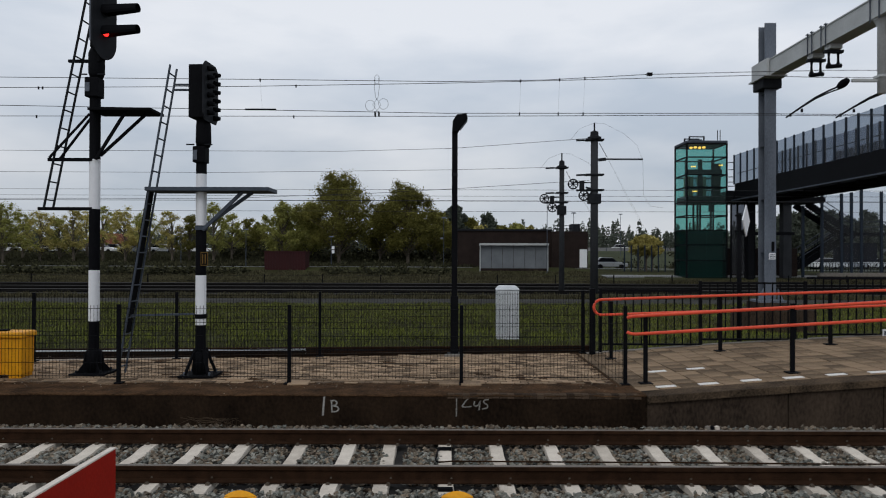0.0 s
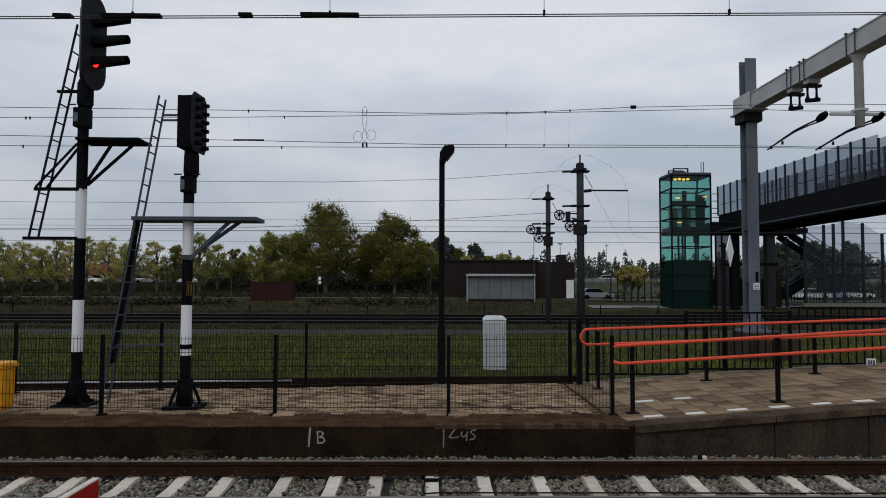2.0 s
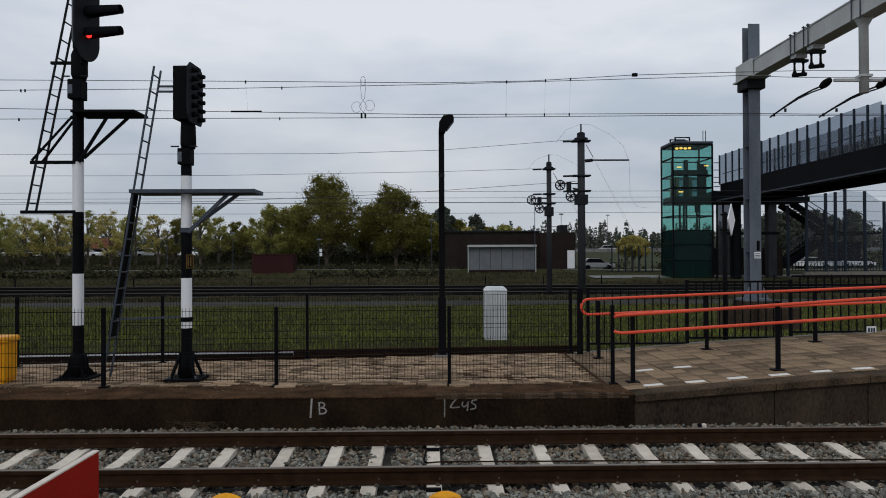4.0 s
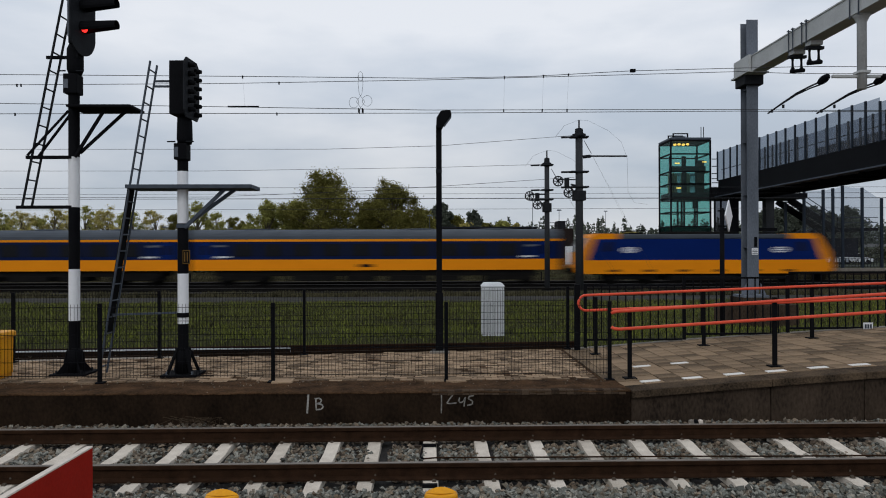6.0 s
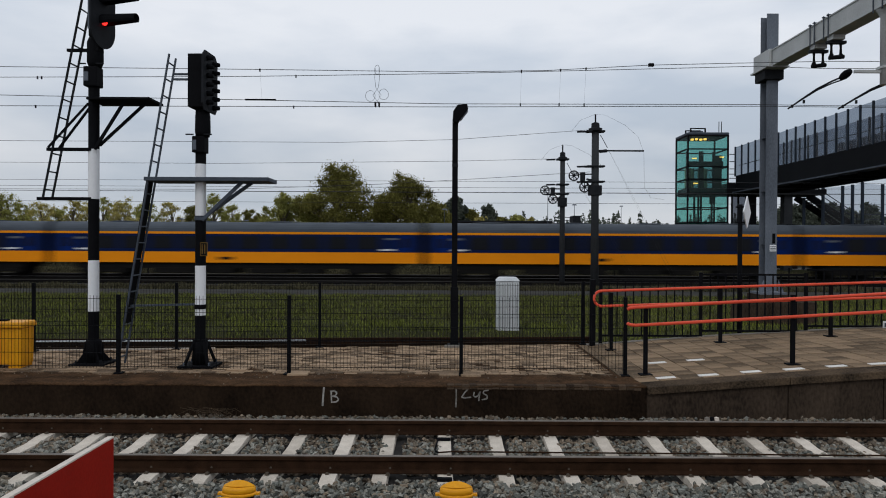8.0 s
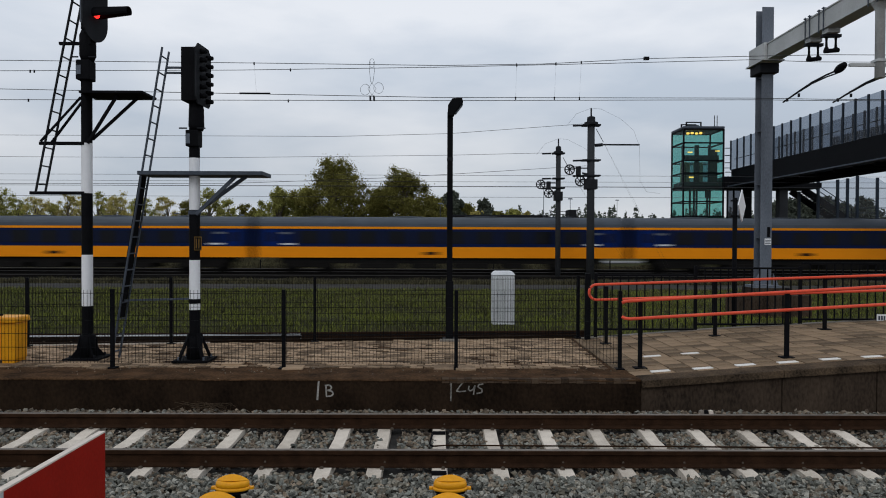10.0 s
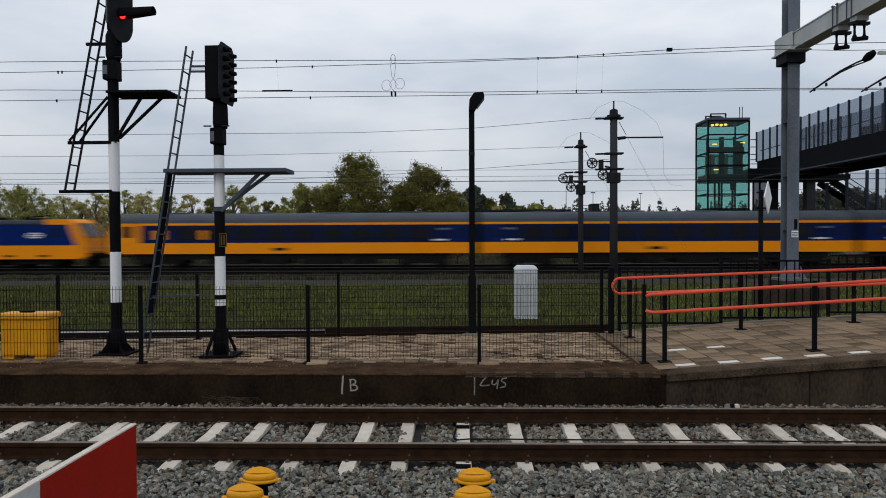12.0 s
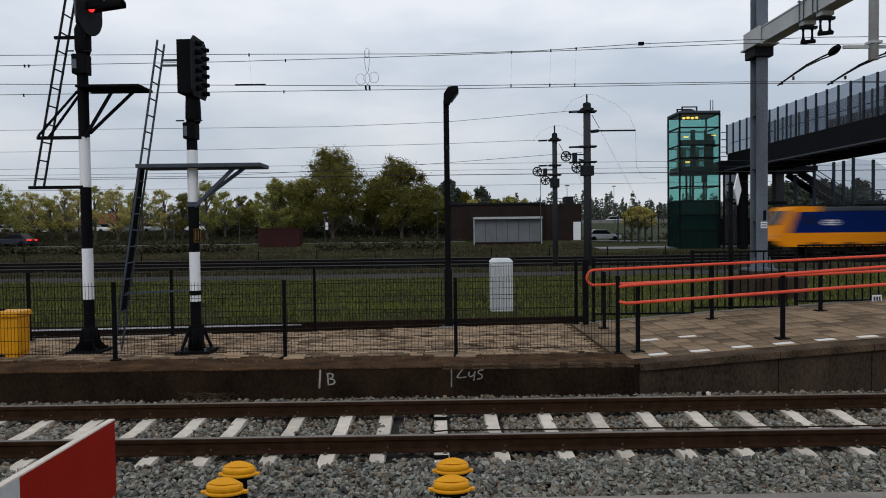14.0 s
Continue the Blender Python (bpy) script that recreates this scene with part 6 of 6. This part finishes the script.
structure("park_lawn", lw_, M_PARK, "grey-green lawn of the car park")
pw = thing("panel_fence", "pale grey panel fence across the car park", "fence")
for k in range(34):
    part("panel", Shape().box(20 + 2.6 * k, 22.5 + 2.6 * k, 120, 120.08, 2.45, 3.1), M_LIGHTROAD, pw)
    part("post", Shape().box(22.5 + 2.6 * k, 22.6 + 2.6 * k, 119.95, 120.1, 2.3, 3.15), M_GALVDARK, pw)

blades("bank_scrub", 60000, (-80, 5), (81.4, 108), 0.42, 0.07, M_HEDGE, 25, "dark olive scrub on the bank under the trees")

# ---- buildings, container, cars ----
bl = thing("flat_building", "low dark brown brick building with a flat roof", "building")
part("wall", Shape().box(1.7, 12.6, 82, 92, -0.2, 4.72), M_BRICKDARK, bl, "dark brown brick wall")
part("roof", Shape().box(1.5, 12.6, 81.8, 92.2, 4.72, 4.92), M_DARKSTEEL, bl)
part("side_wing", Shape().box(12.6, 16.7, 81.5, 90, -0.2, 4.66), M_BRICKDARK, bl)
part("side_door", Shape().box(15.75, 16.6, 81.45, 81.52, 0.5, 2.6), M_WHITE, bl, "white door")
for z in (5.0, 5.35):
    part("roof_rail", Shape().bar((12.8, 81.8, z), (15.6, 81.8, z), 0.06), M_DARKSTEEL, bl)
for x in (12.8, 13.7, 14.6, 15.6):
    part("rail_post", Shape().bar((x, 81.8, 4.6), (x, 81.8, 5.35), 0.06), M_DARKSTEEL, bl)
part("roof_unit", Shape().box(15.2, 16.1, 83, 85, 4.66, 5.6), M_DARKSTEEL, bl)
sh = thing("bicycle_shed", "pale panelled shed with a white flat canopy", "shed")
for k in range(6):
    part("panel", Shape().box(4.05 + 1.2 * k, 5.21 + 1.2 * k, 76.4, 76.5, 0.5, 2.92), M_SHED, sh)
for x in (4.0, 11.3):
    part("post", Shape().box(x - 0.05, x + 0.05, 76.2, 76.4, 0.0, 2.97), M_BEAM, sh)
part("canopy", Shape().box(4.0, 11.35, 75.8, 78.8, 2.97, 3.2), M_BEAM, sh, "white canopy edge")
part("plinth", Shape().box(4.0, 11.3, 76.4, 79.5, -0.1, 0.47), M_BRICKDARK, sh)
ct = thing("shipping_container", "dark red corrugated container beside the hedge", "container")
part("body", Shape().box(-19.35, -14.95, 76.5, 78.9, -0.15, 2.25), M_CONTAINER, ct)
for k in range(14):
    part("rib", Shape().box(-19.2 + 0.3 * k, -19.05 + 0.3 * k, 76.45, 76.51, 0.0, 2.15), M_CONTAINER, ct)
part("top_rail", Shape().box(-19.40, -14.90, 76.4, 79, 2.2, 2.28), M_CONTAINER, ct)


def car(x, y, paint, label, group="parked cars"):
    z = ground_height(x, y)
    c = thing("car", label, "car", (x, y, z), group=group)
    m = Matrix.Identity(4)
    part("body", Shape().prism([(-2.1, 0.35), (2.1, 0.35), (2.15, 0.75), (1.3, 0.92), (-1.6, 0.95), (-2.15, 0.85)], 1.7, m), paint, c, bevel=0.06)
    part("cabin", Shape().prism([(-1.7, 0.93), (0.95, 0.9), (0.3, 1.42), (-1.2, 1.45)], 1.5, m), M_TGLASS, c, bevel=0.05)
    part("roof", Shape().prism([(-1.2, 1.44), (0.3, 1.41), (0.1, 1.48), (-1.0, 1.5)], 1.45, m), paint, c)
    for wx in (-1.3, 1.3):
        for wy in (-0.8, 0.8):
            part("wheel", Shape().tube([(wx, wy - 0.1, 0.33), (wx, wy + 0.1, 0.33)], 0.33, 14), M_BLACK, c)
    return c


for k in range(9):
    car(screen_x(-35 + 27 * k, 109), 109, (M_CARWHITE, M_CARSILVER, M_CARWHITE)[k % 3], ("white parked car on the bank", "silver parked car on the bank", "white parked car on the bank")[k % 3])
for px, y, p, lb in ((1078, 88, M_CARSILVER, "silver parked hatchback car"), (1100, 150, M_CARWHITE, "white parked car in the distance"), (20, 112, M_CARWHITE, "white parked car behind trees"), (70, 114, M_CARSILVER, "silver parked car behind trees"), (130, 112, M_CARWHITE, "white parked car behind trees"),
                     (205, 114, M_CARDARK, "dark parked car behind trees"), (290, 112, M_CARSILVER, "silver parked car behind trees"), (350, 113, M_CARWHITE, "white parked car behind trees"),
                     (1465, 90, M_CARWHITE, "white parked car behind the stairs"), (1500, 91, M_CARSILVER, "silver parked car behind the stairs"), (1545, 92, M_CARWHITE, "white parked car behind the stairs"), (1425, 92, M_CARDARK, "dark parked car behind the stairs")):
    car(screen_x(px, y), y, p, lb)
# a dark car that drives along the narrow road; its tail light glows
CAR_X, CAR_SPEED = -40.35, 15.2
driven_car = car(40, 80.4, M_CARDARK, "dark car driving along the narrow road", "")
for wy in (-0.6, 0.6):
    part("tail_light", Shape().box(-2.19, -2.10, wy - 0.13, wy + 0.13, 0.70, 0.82), M_REDLAMP, driven_car, "lit red tail light", bevel=0.02)
part("side_light", Shape().box(-2.14, -2.02, 0.845, 0.862, 0.70, 0.82), M_REDLAMP, driven_car, "lit red corner of the tail light")
hs = thing("house", "distant house with an orange tiled roof", "house")
hx = screen_x(190, 135)
part("wall", Shape().box(hx - 4, hx + 4, 134, 142, 0.3, 3.4), M_SHED, hs)
part("roof", Shape().prism([(-4.4, 3.4), (4.4, 3.4), (2.6, 5.6), (-2.6, 5.6)], 8.4, Matrix.Translation((hx, 138, 0))), M_ROOFTILE, hs)
for px, y, h in ((435, 80, 4.2), (785, 84, 5.8), (586, 79, 3.4), (968, 75, 7.5), (1015, 84, 6.5), (320, 84, 4.5), (1098, 110, 6.5)):
    lm = thing("street_lamp", "thin grey street lamp by the access road", "street lamp", group="street lamps")
    x = screen_x(px, y)
    z = ground_height(x, y)
    part("pole", Shape().tube([(x, y, z - 0.1), (x, y, z + h)], 0.045, 8, 0.03), M_GALVDARK, lm)
    if px == 586:
        for za in (1.55, 2.0):
            part("notice_plate", Shape().box(x + 0.06, x + 0.36, y - 0.03, y + 0.0, z + za, z + za + 0.36), M_WHITE, lm, "white notice plate")
    if px == 785:
        part("side_lantern", Shape().box(x - 0.42, x - 0.06, y - 0.1, y + 0.1, z + 3.3, z + 3.5, taper=0.7), M_GALV, lm)
    part("lantern", Shape().box(x - 0.3, x + 0.3, y - 0.1, y + 0.1, z + h - 0.05, z + h + 0.1, taper=0.7), M_GALV, lm, bevel=0.02)
for k in range(20):
    x = -45.8 + 5.05 * k
    ps = thing("boundary_post", "thin dark fence post along the main line", "post", group="boundary posts")
    part("post", Shape().box(x - 0.04, x + 0.04, 61.2, 61.28, -1.0, 0.28), M_BLACK, ps)
pf = thing("boundary_fence", "thin wire fence behind the main line", "fence")
for z in (-0.3, 0.15):
    part("wire", Shape().bar((-60, 61.24, z), (60, 61.24, z), 0.02), M_DARKSTEEL, pf)
for k in range(7):
    x = screen_x(1105 + 12 * k, 76)
    ps = thing("gate_post", "dark slim post beside the footpath", "post", group="footpath posts")
    part("post", Shape().box(x - 0.06, x + 0.06, 75.94, 76.06, 0.2, 3.0), M_STAIRPOST, ps)


# ---- train ----
def side_profile(parent, name, mat, outline, half, label="", inset=0.0, bevel=0.0):
    """A body section: outline in the side plane, as wide as the train."""
    return part(name, Shape().prism(outline, 2 * half, Matrix.Identity(4)), mat, parent, label, bevel=bevel)


def bogie(parent, x, wheel_r=0.46, gap=1.28):
    b = part("bogie", Shape().box(x - 1.75, x + 1.75, -1.18, 1.18, 0.42, 0.82), M_TDARK, parent, "dark bogie frame", bevel=0.05)
    for s in (-1, 1):
        for y in (-0.75, 0.75):
            part("wheel", Shape().tube([(x + s * gap, y - 0.07, wheel_r), (x + s * gap, y + 0.07, wheel_r)], wheel_r, 18), M_TDARK, b)
        for y in (-1.12, 1.12):
            part("axle_box", Shape().box(x + s * gap - 0.2, x + s * gap + 0.2, y - 0.12, y + 0.12, 0.3, 0.65), M_TDARK, b, bevel=0.03)


def locomotive(label):
    """Origin at rail level under its middle; 18.9 m over the buffers."""
    t = thing("locomotive", label, "locomotive", group="train")
    hw = 1.47
    L = 9.2
    part("lower_body", Shape().prism([(-L, 1.0), (-L + 0.5, 0.80), (L - 0.5, 0.80), (L, 1.0), (L + 0.02, 1.35), (L - 0.12, 1.78), (-L + 0.12, 1.78), (-L - 0.02, 1.35)], 2 * hw, Matrix.Identity(4)), M_TYELLOW, t, "bright yellow lower body band")
    part("side_body", Shape().prism([(-L + 0.8, 1.78), (L - 0.8, 1.78), (L - 1.35, 3.27), (-L + 1.35, 3.27)], 2 * hw, Matrix.Identity(4)), M_TBLUE, t, "deep blue body side")
    for s in (-1, 1):
        m = Matrix.Diagonal((s, 1, 1, 1))
        cab = part("cab", Shape().prism([(L - 0.12, 1.785), (L - 0.795, 1.785), (L - 1.345, 3.27), (L - 3.0, 3.275), (L - 3.0, 3.66), (L - 1.35, 3.68), (L - 0.95, 3.45), (L - 0.22, 2.3)], 2 * hw - 0.01, m), M_TYELLOW, t, "yellow driving cab")
        part("windscreen", Shape().prism([(L - 0.24, 2.36), (L - 0.88, 3.36), (L - 0.84, 3.38), (L - 0.19, 2.38)], 2.3, m), M_TGLASS, cab, "sloping dark windscreen")
        part("cab_window", Shape().prism([(L - 2.5, 2.4), (L - 1.95, 2.4), (L - 2.05, 3.05), (L - 2.5, 3.05)], 2 * hw + 0.02, m), M_TGLASS, t)
        part("buffer_beam", Shape().box(min(s * L, s * (L + 0.1)), max(s * L, s * (L + 0.1)), -1.3, 1.3, 0.75, 1.2), M_TDARK, t)
        for y in (-0.88, 0.88):
            part("buffer", Shape().tube([(s * L, y, 1.02), (s * (L + 0.42), y, 1.02)], 0.16, 12), M_TDARK, t)
        for y in (-1.05, 1.05):
            part("headlight", Shape().box(min(s * (L - 0.1), s * (L + 0.03)), max(s * (L - 0.1), s * (L + 0.03)), y - 0.16, y + 0.16, 1.45, 1.62), M_GALV, t)
        part("plough", Shape().box(min(s * (L - 0.4), s * (L - 0.2)), max(s * (L - 0.4), s * (L - 0.2)), -1.2, 1.2, 0.2, 0.72), M_TDARK, t)
    part("roof", Shape().prism([(-L + 3.02, 3.28), (L - 3.02, 3.28), (L - 3.02, 3.62), (-L + 3.02, 3.62)], 2 * hw - 0.25, Matrix.Identity(4)), M_TROOF, t, "grey roof", bevel=0.1)
    for s in (-1, 1):
        oval = [(0.52 * math.cos(q), 0.21 * math.sin(q)) for q in (math.tau * i / 20 for i in range(20))]
        em = part("emblem", Shape().prism(oval, 0.012, Matrix.Translation((s * 5.4, -hw - 0.002, 2.5))), M_WHITE, t, "plain white oval emblem")
        for q in (-1, 1):
            part("emblem_bar", Shape().box(s * 5.4 - 0.36, s * 5.4 + 0.36, -hw - 0.013, -hw - 0.008, 2.47 + 0.07 * q, 2.53 + 0.07 * q), M_TBLUE, em)
        pn = part("pantograph", Shape().box(s * 4.6 - 0.7, s * 4.6 + 0.7, -0.7, 0.7, 3.66, 3.76), M_TDARK, t, "folded pantograph")
        part("pan_arm", Shape().bar((s * 4.6 - 1.0, 0, 3.82), (s * 4.6 + 1.0, 0, 3.95), 0.08), M_TDARK, pn)
    part("roof_gear", Shape().box(-2.6, 2.4, -0.6, 0.6, 3.62, 3.82), M_TDARK, t, bevel=0.05)
    for k in range(6):
        x = -6.5 + 2.5 * k
        part("grille", Shape().box(x - 0.35, x + 0.35, -hw - 0.008, -hw + 0.002, 0.95, 1.1), M_TDARK, t)
    part("underframe", Shape().box(-2.6, 2.6, -1.3, 1.3, 0.3, 0.72), M_TDARK, t, bevel=0.05)
    for x in (-5.2, 5.2):
        bogie(t, x, 0.62, 1.3)
    return t


def coach(label, driving=False):
    """Origin at rail level under its middle; 26.4 m long."""
    t = thing("coach", label, "railway coach", group="train")
    hw, L = 1.41, 13.05
    x0 = -L + (2.3 if driving else 0)
    part("lower_band", Shape().box(-L, L, -hw, hw, 1.13, 1.90), M_TYELLOW, t, "yellow lower body band")
    part("window_band", Shape().box(x0, L, -hw, hw, 1.905, 3.16), M_CBLUE, t, "deep blue window band")
    part("yellow_line", Shape().box(x0, L, -hw - 0.003, hw + 0.003, 3.163, 3.32), M_TYELLOW, t, "thin yellow line below the roof")
    roof = [(hw * math.cos(a), 3.325 + 0.72 * math.sin(a) ** 0.8) for a in (math.pi * k / 14 for k in range(15))]
    part("roof", Shape().prism(roof, 2 * L if not driving else 2 * L - 0.6, (Matrix.Translation((0 if not driving else 0.3, 0, 0))) @ Matrix.Rotation(radians(90), 4, "Z")), M_TROOF, t, "weathered grey roof", smooth=False)
    for x in (-8.5, -2.5, 3.0, 8.6):
        part("roof_vent", Shape().box(x - 0.9, x + 0.9, -0.5, 0.5, 3.98, 4.1), M_TROOF, t, bevel=0.04)
    n = 10
    for k in range(n):
        x = -9.3 + 18.6 * k / (n - 1)
        if driving and k == 0:
            continue
        for y in (-1, 1):
            part("window", Shape().box(x - 0.82, x + 0.82, y * hw - 0.012, y * hw + 0.012, 2.12, 3.0), M_TGLASS, t)
    for s in (-1, 1):
        if driving and s < 0:
            continue
        for y in (-1, 1):
            dr = part("door", Shape().box(s * 11.9 - 0.45, s * 11.9 + 0.45, y * hw - 0.014, y * hw + 0.014, 1.93, 3.1), M_TBLUE, t, "blue entrance door")
            part("door_window", Shape().box(s * 11.9 - 0.22, s * 11.9 + 0.22, y * (hw + 0.006) - 0.014, y * (hw + 0.006) + 0.014, 2.25, 2.9), M_TGLASS, dr)
        part("emblem", Shape().box(s * 10.75 - 0.45, s * 10.75 + 0.4, -hw - 0.012, -hw + 0.002, 2.02, 2.14), M_WHITE, t, "plain white emblem bar")
        part("class_panel", Shape().box(s * 11.0 - 0.3, s * 11.0 + 0.3, -hw - 0.012, -hw + 0.002, 2.78, 2.92), M_SHED, t)
    for s in (-1, 1):
        part("gangway", Shape().box(min(s * L, s * (L + 0.24)), max(s * L, s * (L + 0.24)), -0.75, 0.75, 1.1, 3.4), M_TDARK, t, "black gangway bellows")
        bogie(t, s * 9.5)
    if driving:
        part("cab", Shape().prism([(-L - 0.05, 1.3), (-L, 1.905), (-L + 2.295, 1.905), (-L + 2.295, 3.32), (-L + 0.55, 3.32), (-L + 0.3, 3.1), (-L + 0.02, 2.5)], 2 * hw - 0.01, Matrix.Identity(4)), M_TYELLOW, t, "yellow driving cab end")
        part("windscreen", Shape().prism([(-L - 0.01, 2.52), (-L + 0.27, 3.1), (-L + 0.31, 3.08), (-L + 0.03, 2.5)], 2.2, Matrix.Identity(4)), M_TGLASS, t, "dark windscreen")
        part("cab_side_window", Shape().box(-L + 0.9, -L + 1.7, -hw - 0.01, hw + 0.01, 2.3, 3.1), M_TGLASS, t)
        for x, w in ((-6.35, 0.72), (-9.35, 0.4)):
            part("side_panel", Shape().box(x - w, x + w, -hw - 0.011, hw + 0.011, 2.15, 2.8), M_TYELLOW, t, "yellow side panel")
    part("underframe", Shape().box(-11.5, 11.5, -1.2, 1.2, 0.72, 1.13), M_TDARK, t)
    for x, w in ((-4.5, 1.6), (-1.2, 1.1), (2.2, 1.5), (5.2, 0.9)):
        part("equipment_box", Shape().box(x - w, x + w, -1.25, 1.25, 0.38, 0.75), M_TDARK, t, bevel=0.04)
    part("side_grille", Shape().box(-1.2, -0.2, -hw - 0.008, -hw + 0.002, 1.35, 1.55), M_TDARK, t)
    return t


SPEED, PITCH = 34.0, 26.6
TRAIN_Y = 51.4
LAG = {5.5: -0.6, 6.0: -0.85, 6.5: -0.95, 7.0: -0.9, 7.5: -0.3, 11.5: -0.3, 12.0: -0.55, 12.5: -0.55, 13.0: -0.25, 13.5: -0.1, 14.0: 0.9, 14.5: 1.6}  # metres by which the train runs ahead or behind
train = [(locomotive("blue and yellow electric locomotive leading the train"), 10.1)]
for k in range(8):
    train.append((coach("blue and yellow passenger coach with a grey roof"), -PITCH * (k + 0.5)))
train.append((coach("blue and yellow driving coach with a yellow cab end", True), -PITCH * 8.5))
train.append((locomotive("blue and yellow electric locomotive at the rear of the train"), -PITCH * 9 - 10.5))


# ---- paving ----
def pavers(parent, name, mesh, cells):
    for x, y, z, rz, ry in cells:
        ob = new(name, mesh)
        ob.parent = parent
        ob.location = (x, y, z)
        ob.rotation_euler = (0, ry, rz)


tile_mesh = Shape().box(-0.1455, 0.1455, -0.1455, 0.1455, -0.05, 0, taper=0.975).mesh("paving_tile", M_TILE)
white_mesh = Shape().box(-0.135, 0.135, -0.055, 0.055, -0.004, 0.005, taper=0.98).mesh("marking_tile", M_WHITETILE)
cells, white, rest = [], [], Shape()
for row in range(12):
    y = 9.965 + 0.3 * row
    for i in range(40):
        x = 2.86 + 0.3 * i
        tilt = -math.atan((ramp_z(x + 0.1) - ramp_z(x - 0.1)) / 0.2)
        z = ramp_z(x) + random.uniform(-0.004, 0.003)
        cell = (x, y, z, random.uniform(-0.008, 0.008), tilt)
        if row == 0 and i % 2 == 1:
            white.append((x - 0.03, *cell[1:]))
        if x < 9.0 and len(cells) < 300:
            cells.append(cell)
        else:
            rest.box(-0.144, 0.144, -0.144, 0.144, -0.05, 0, pose(x, y, z, 0, math.degrees(tilt), 0))
pavers(upper, "paving_tile", tile_mesh, cells)
white += [(x, 11.15, ramp_z(x), 0.0, -math.atan(0.0755)) for x in (3.37, 3.97)]
pavers(upper, "marking_tile", white_mesh, white)
tagged(part("tile_rest", rest, M_TILE, upper), kind="stuff")
brick_mesh = Shape().box(-0.101, 0.101, -0.0485, 0.0485, -0.05, 0, taper=0.955).mesh("paving_brick", M_PAVE)
pale_mesh = Shape().box(-0.148, 0.148, -0.148, 0.148, -0.05, 0.008, taper=0.98).mesh("base_tile", M_PAVE)
cells, rest = [], Shape()
for j in range(32):
    for i in range(-60, 22):
        x, y = -2.0 + 0.21 * i + (0.105 if j % 2 else 0) + random.uniform(-0.006, 0.006), 10.46 + 0.105 * j
        if x > 2.46 or y > back_line(x) - 0.08:
            continue
        z = LOW + random.uniform(-0.010, 0.005) + 0.006 * math.sin(x * 1.3 + y * 2.0)
        if len(cells) < 300 and -5.6 < x < 2.6:
            cells.append((x, y, z, random.uniform(-0.03, 0.03), 0))
        else:
            rest.box(x - 0.101, x + 0.101, y - 0.0485, y + 0.0485, z - 0.05, z)
pavers(platform, "paving_brick", brick_mesh, cells)
pavers(platform, "base_tile", pale_mesh, [(x, y, LOW + 0.004, random.uniform(-0.03, 0.03), 0) for x, y in ((-2.12, 10.38), (0.08, 10.40), (0.40, 10.37), (-4.95, 10.40), (0.05, 10.95), (0.32, 10.93), (-3.1, 10.72))])
tagged(part("paving_rest", rest, M_PAVE, platform), kind="stuff")
edge_mesh = Shape().box(-0.047, 0.047, -0.05, 0.05, -0.06, 0, taper=0.96).mesh("edge_brick", M_EDGE)
pavers(platform, "edge_brick", edge_mesh, [(-6.9 + 0.1 * i, EDGE + 0.043, LOW + 0.026 + random.uniform(-0.006, 0.004), random.uniform(-0.02, 0.02), 0) for i in range(70, 96)])

stones("grit", 1500, (-8, 2.6), (9.5, 13.0), lambda x, y: np.full_like(x, LOW - 0.004), 0.016, (M_RUSTSTONE,), "small stones and grit scattered over the platform", False)


def motions():
    """The train passes from one side to the other at a steady speed, and a car the other way."""
    for ob, offset in train:
        walk(ob, [(t / 2, pose(10.4 + SPEED * (t / 2 - 6.0) + LAG.get(t / 2, 0.0) + offset, TRAIN_Y, FAR)) for t in range(-1, 30)])
    for_car = [(t / 2, CAR_X - CAR_SPEED * (t / 2 - 13.5)) for t in range(-1, 30)]
    walk(driven_car, [(t, pose(x, 80.4, ground_height(x, 80.4) + 0.03, 0, 0, 180)) for t, x in for_car])


motions()
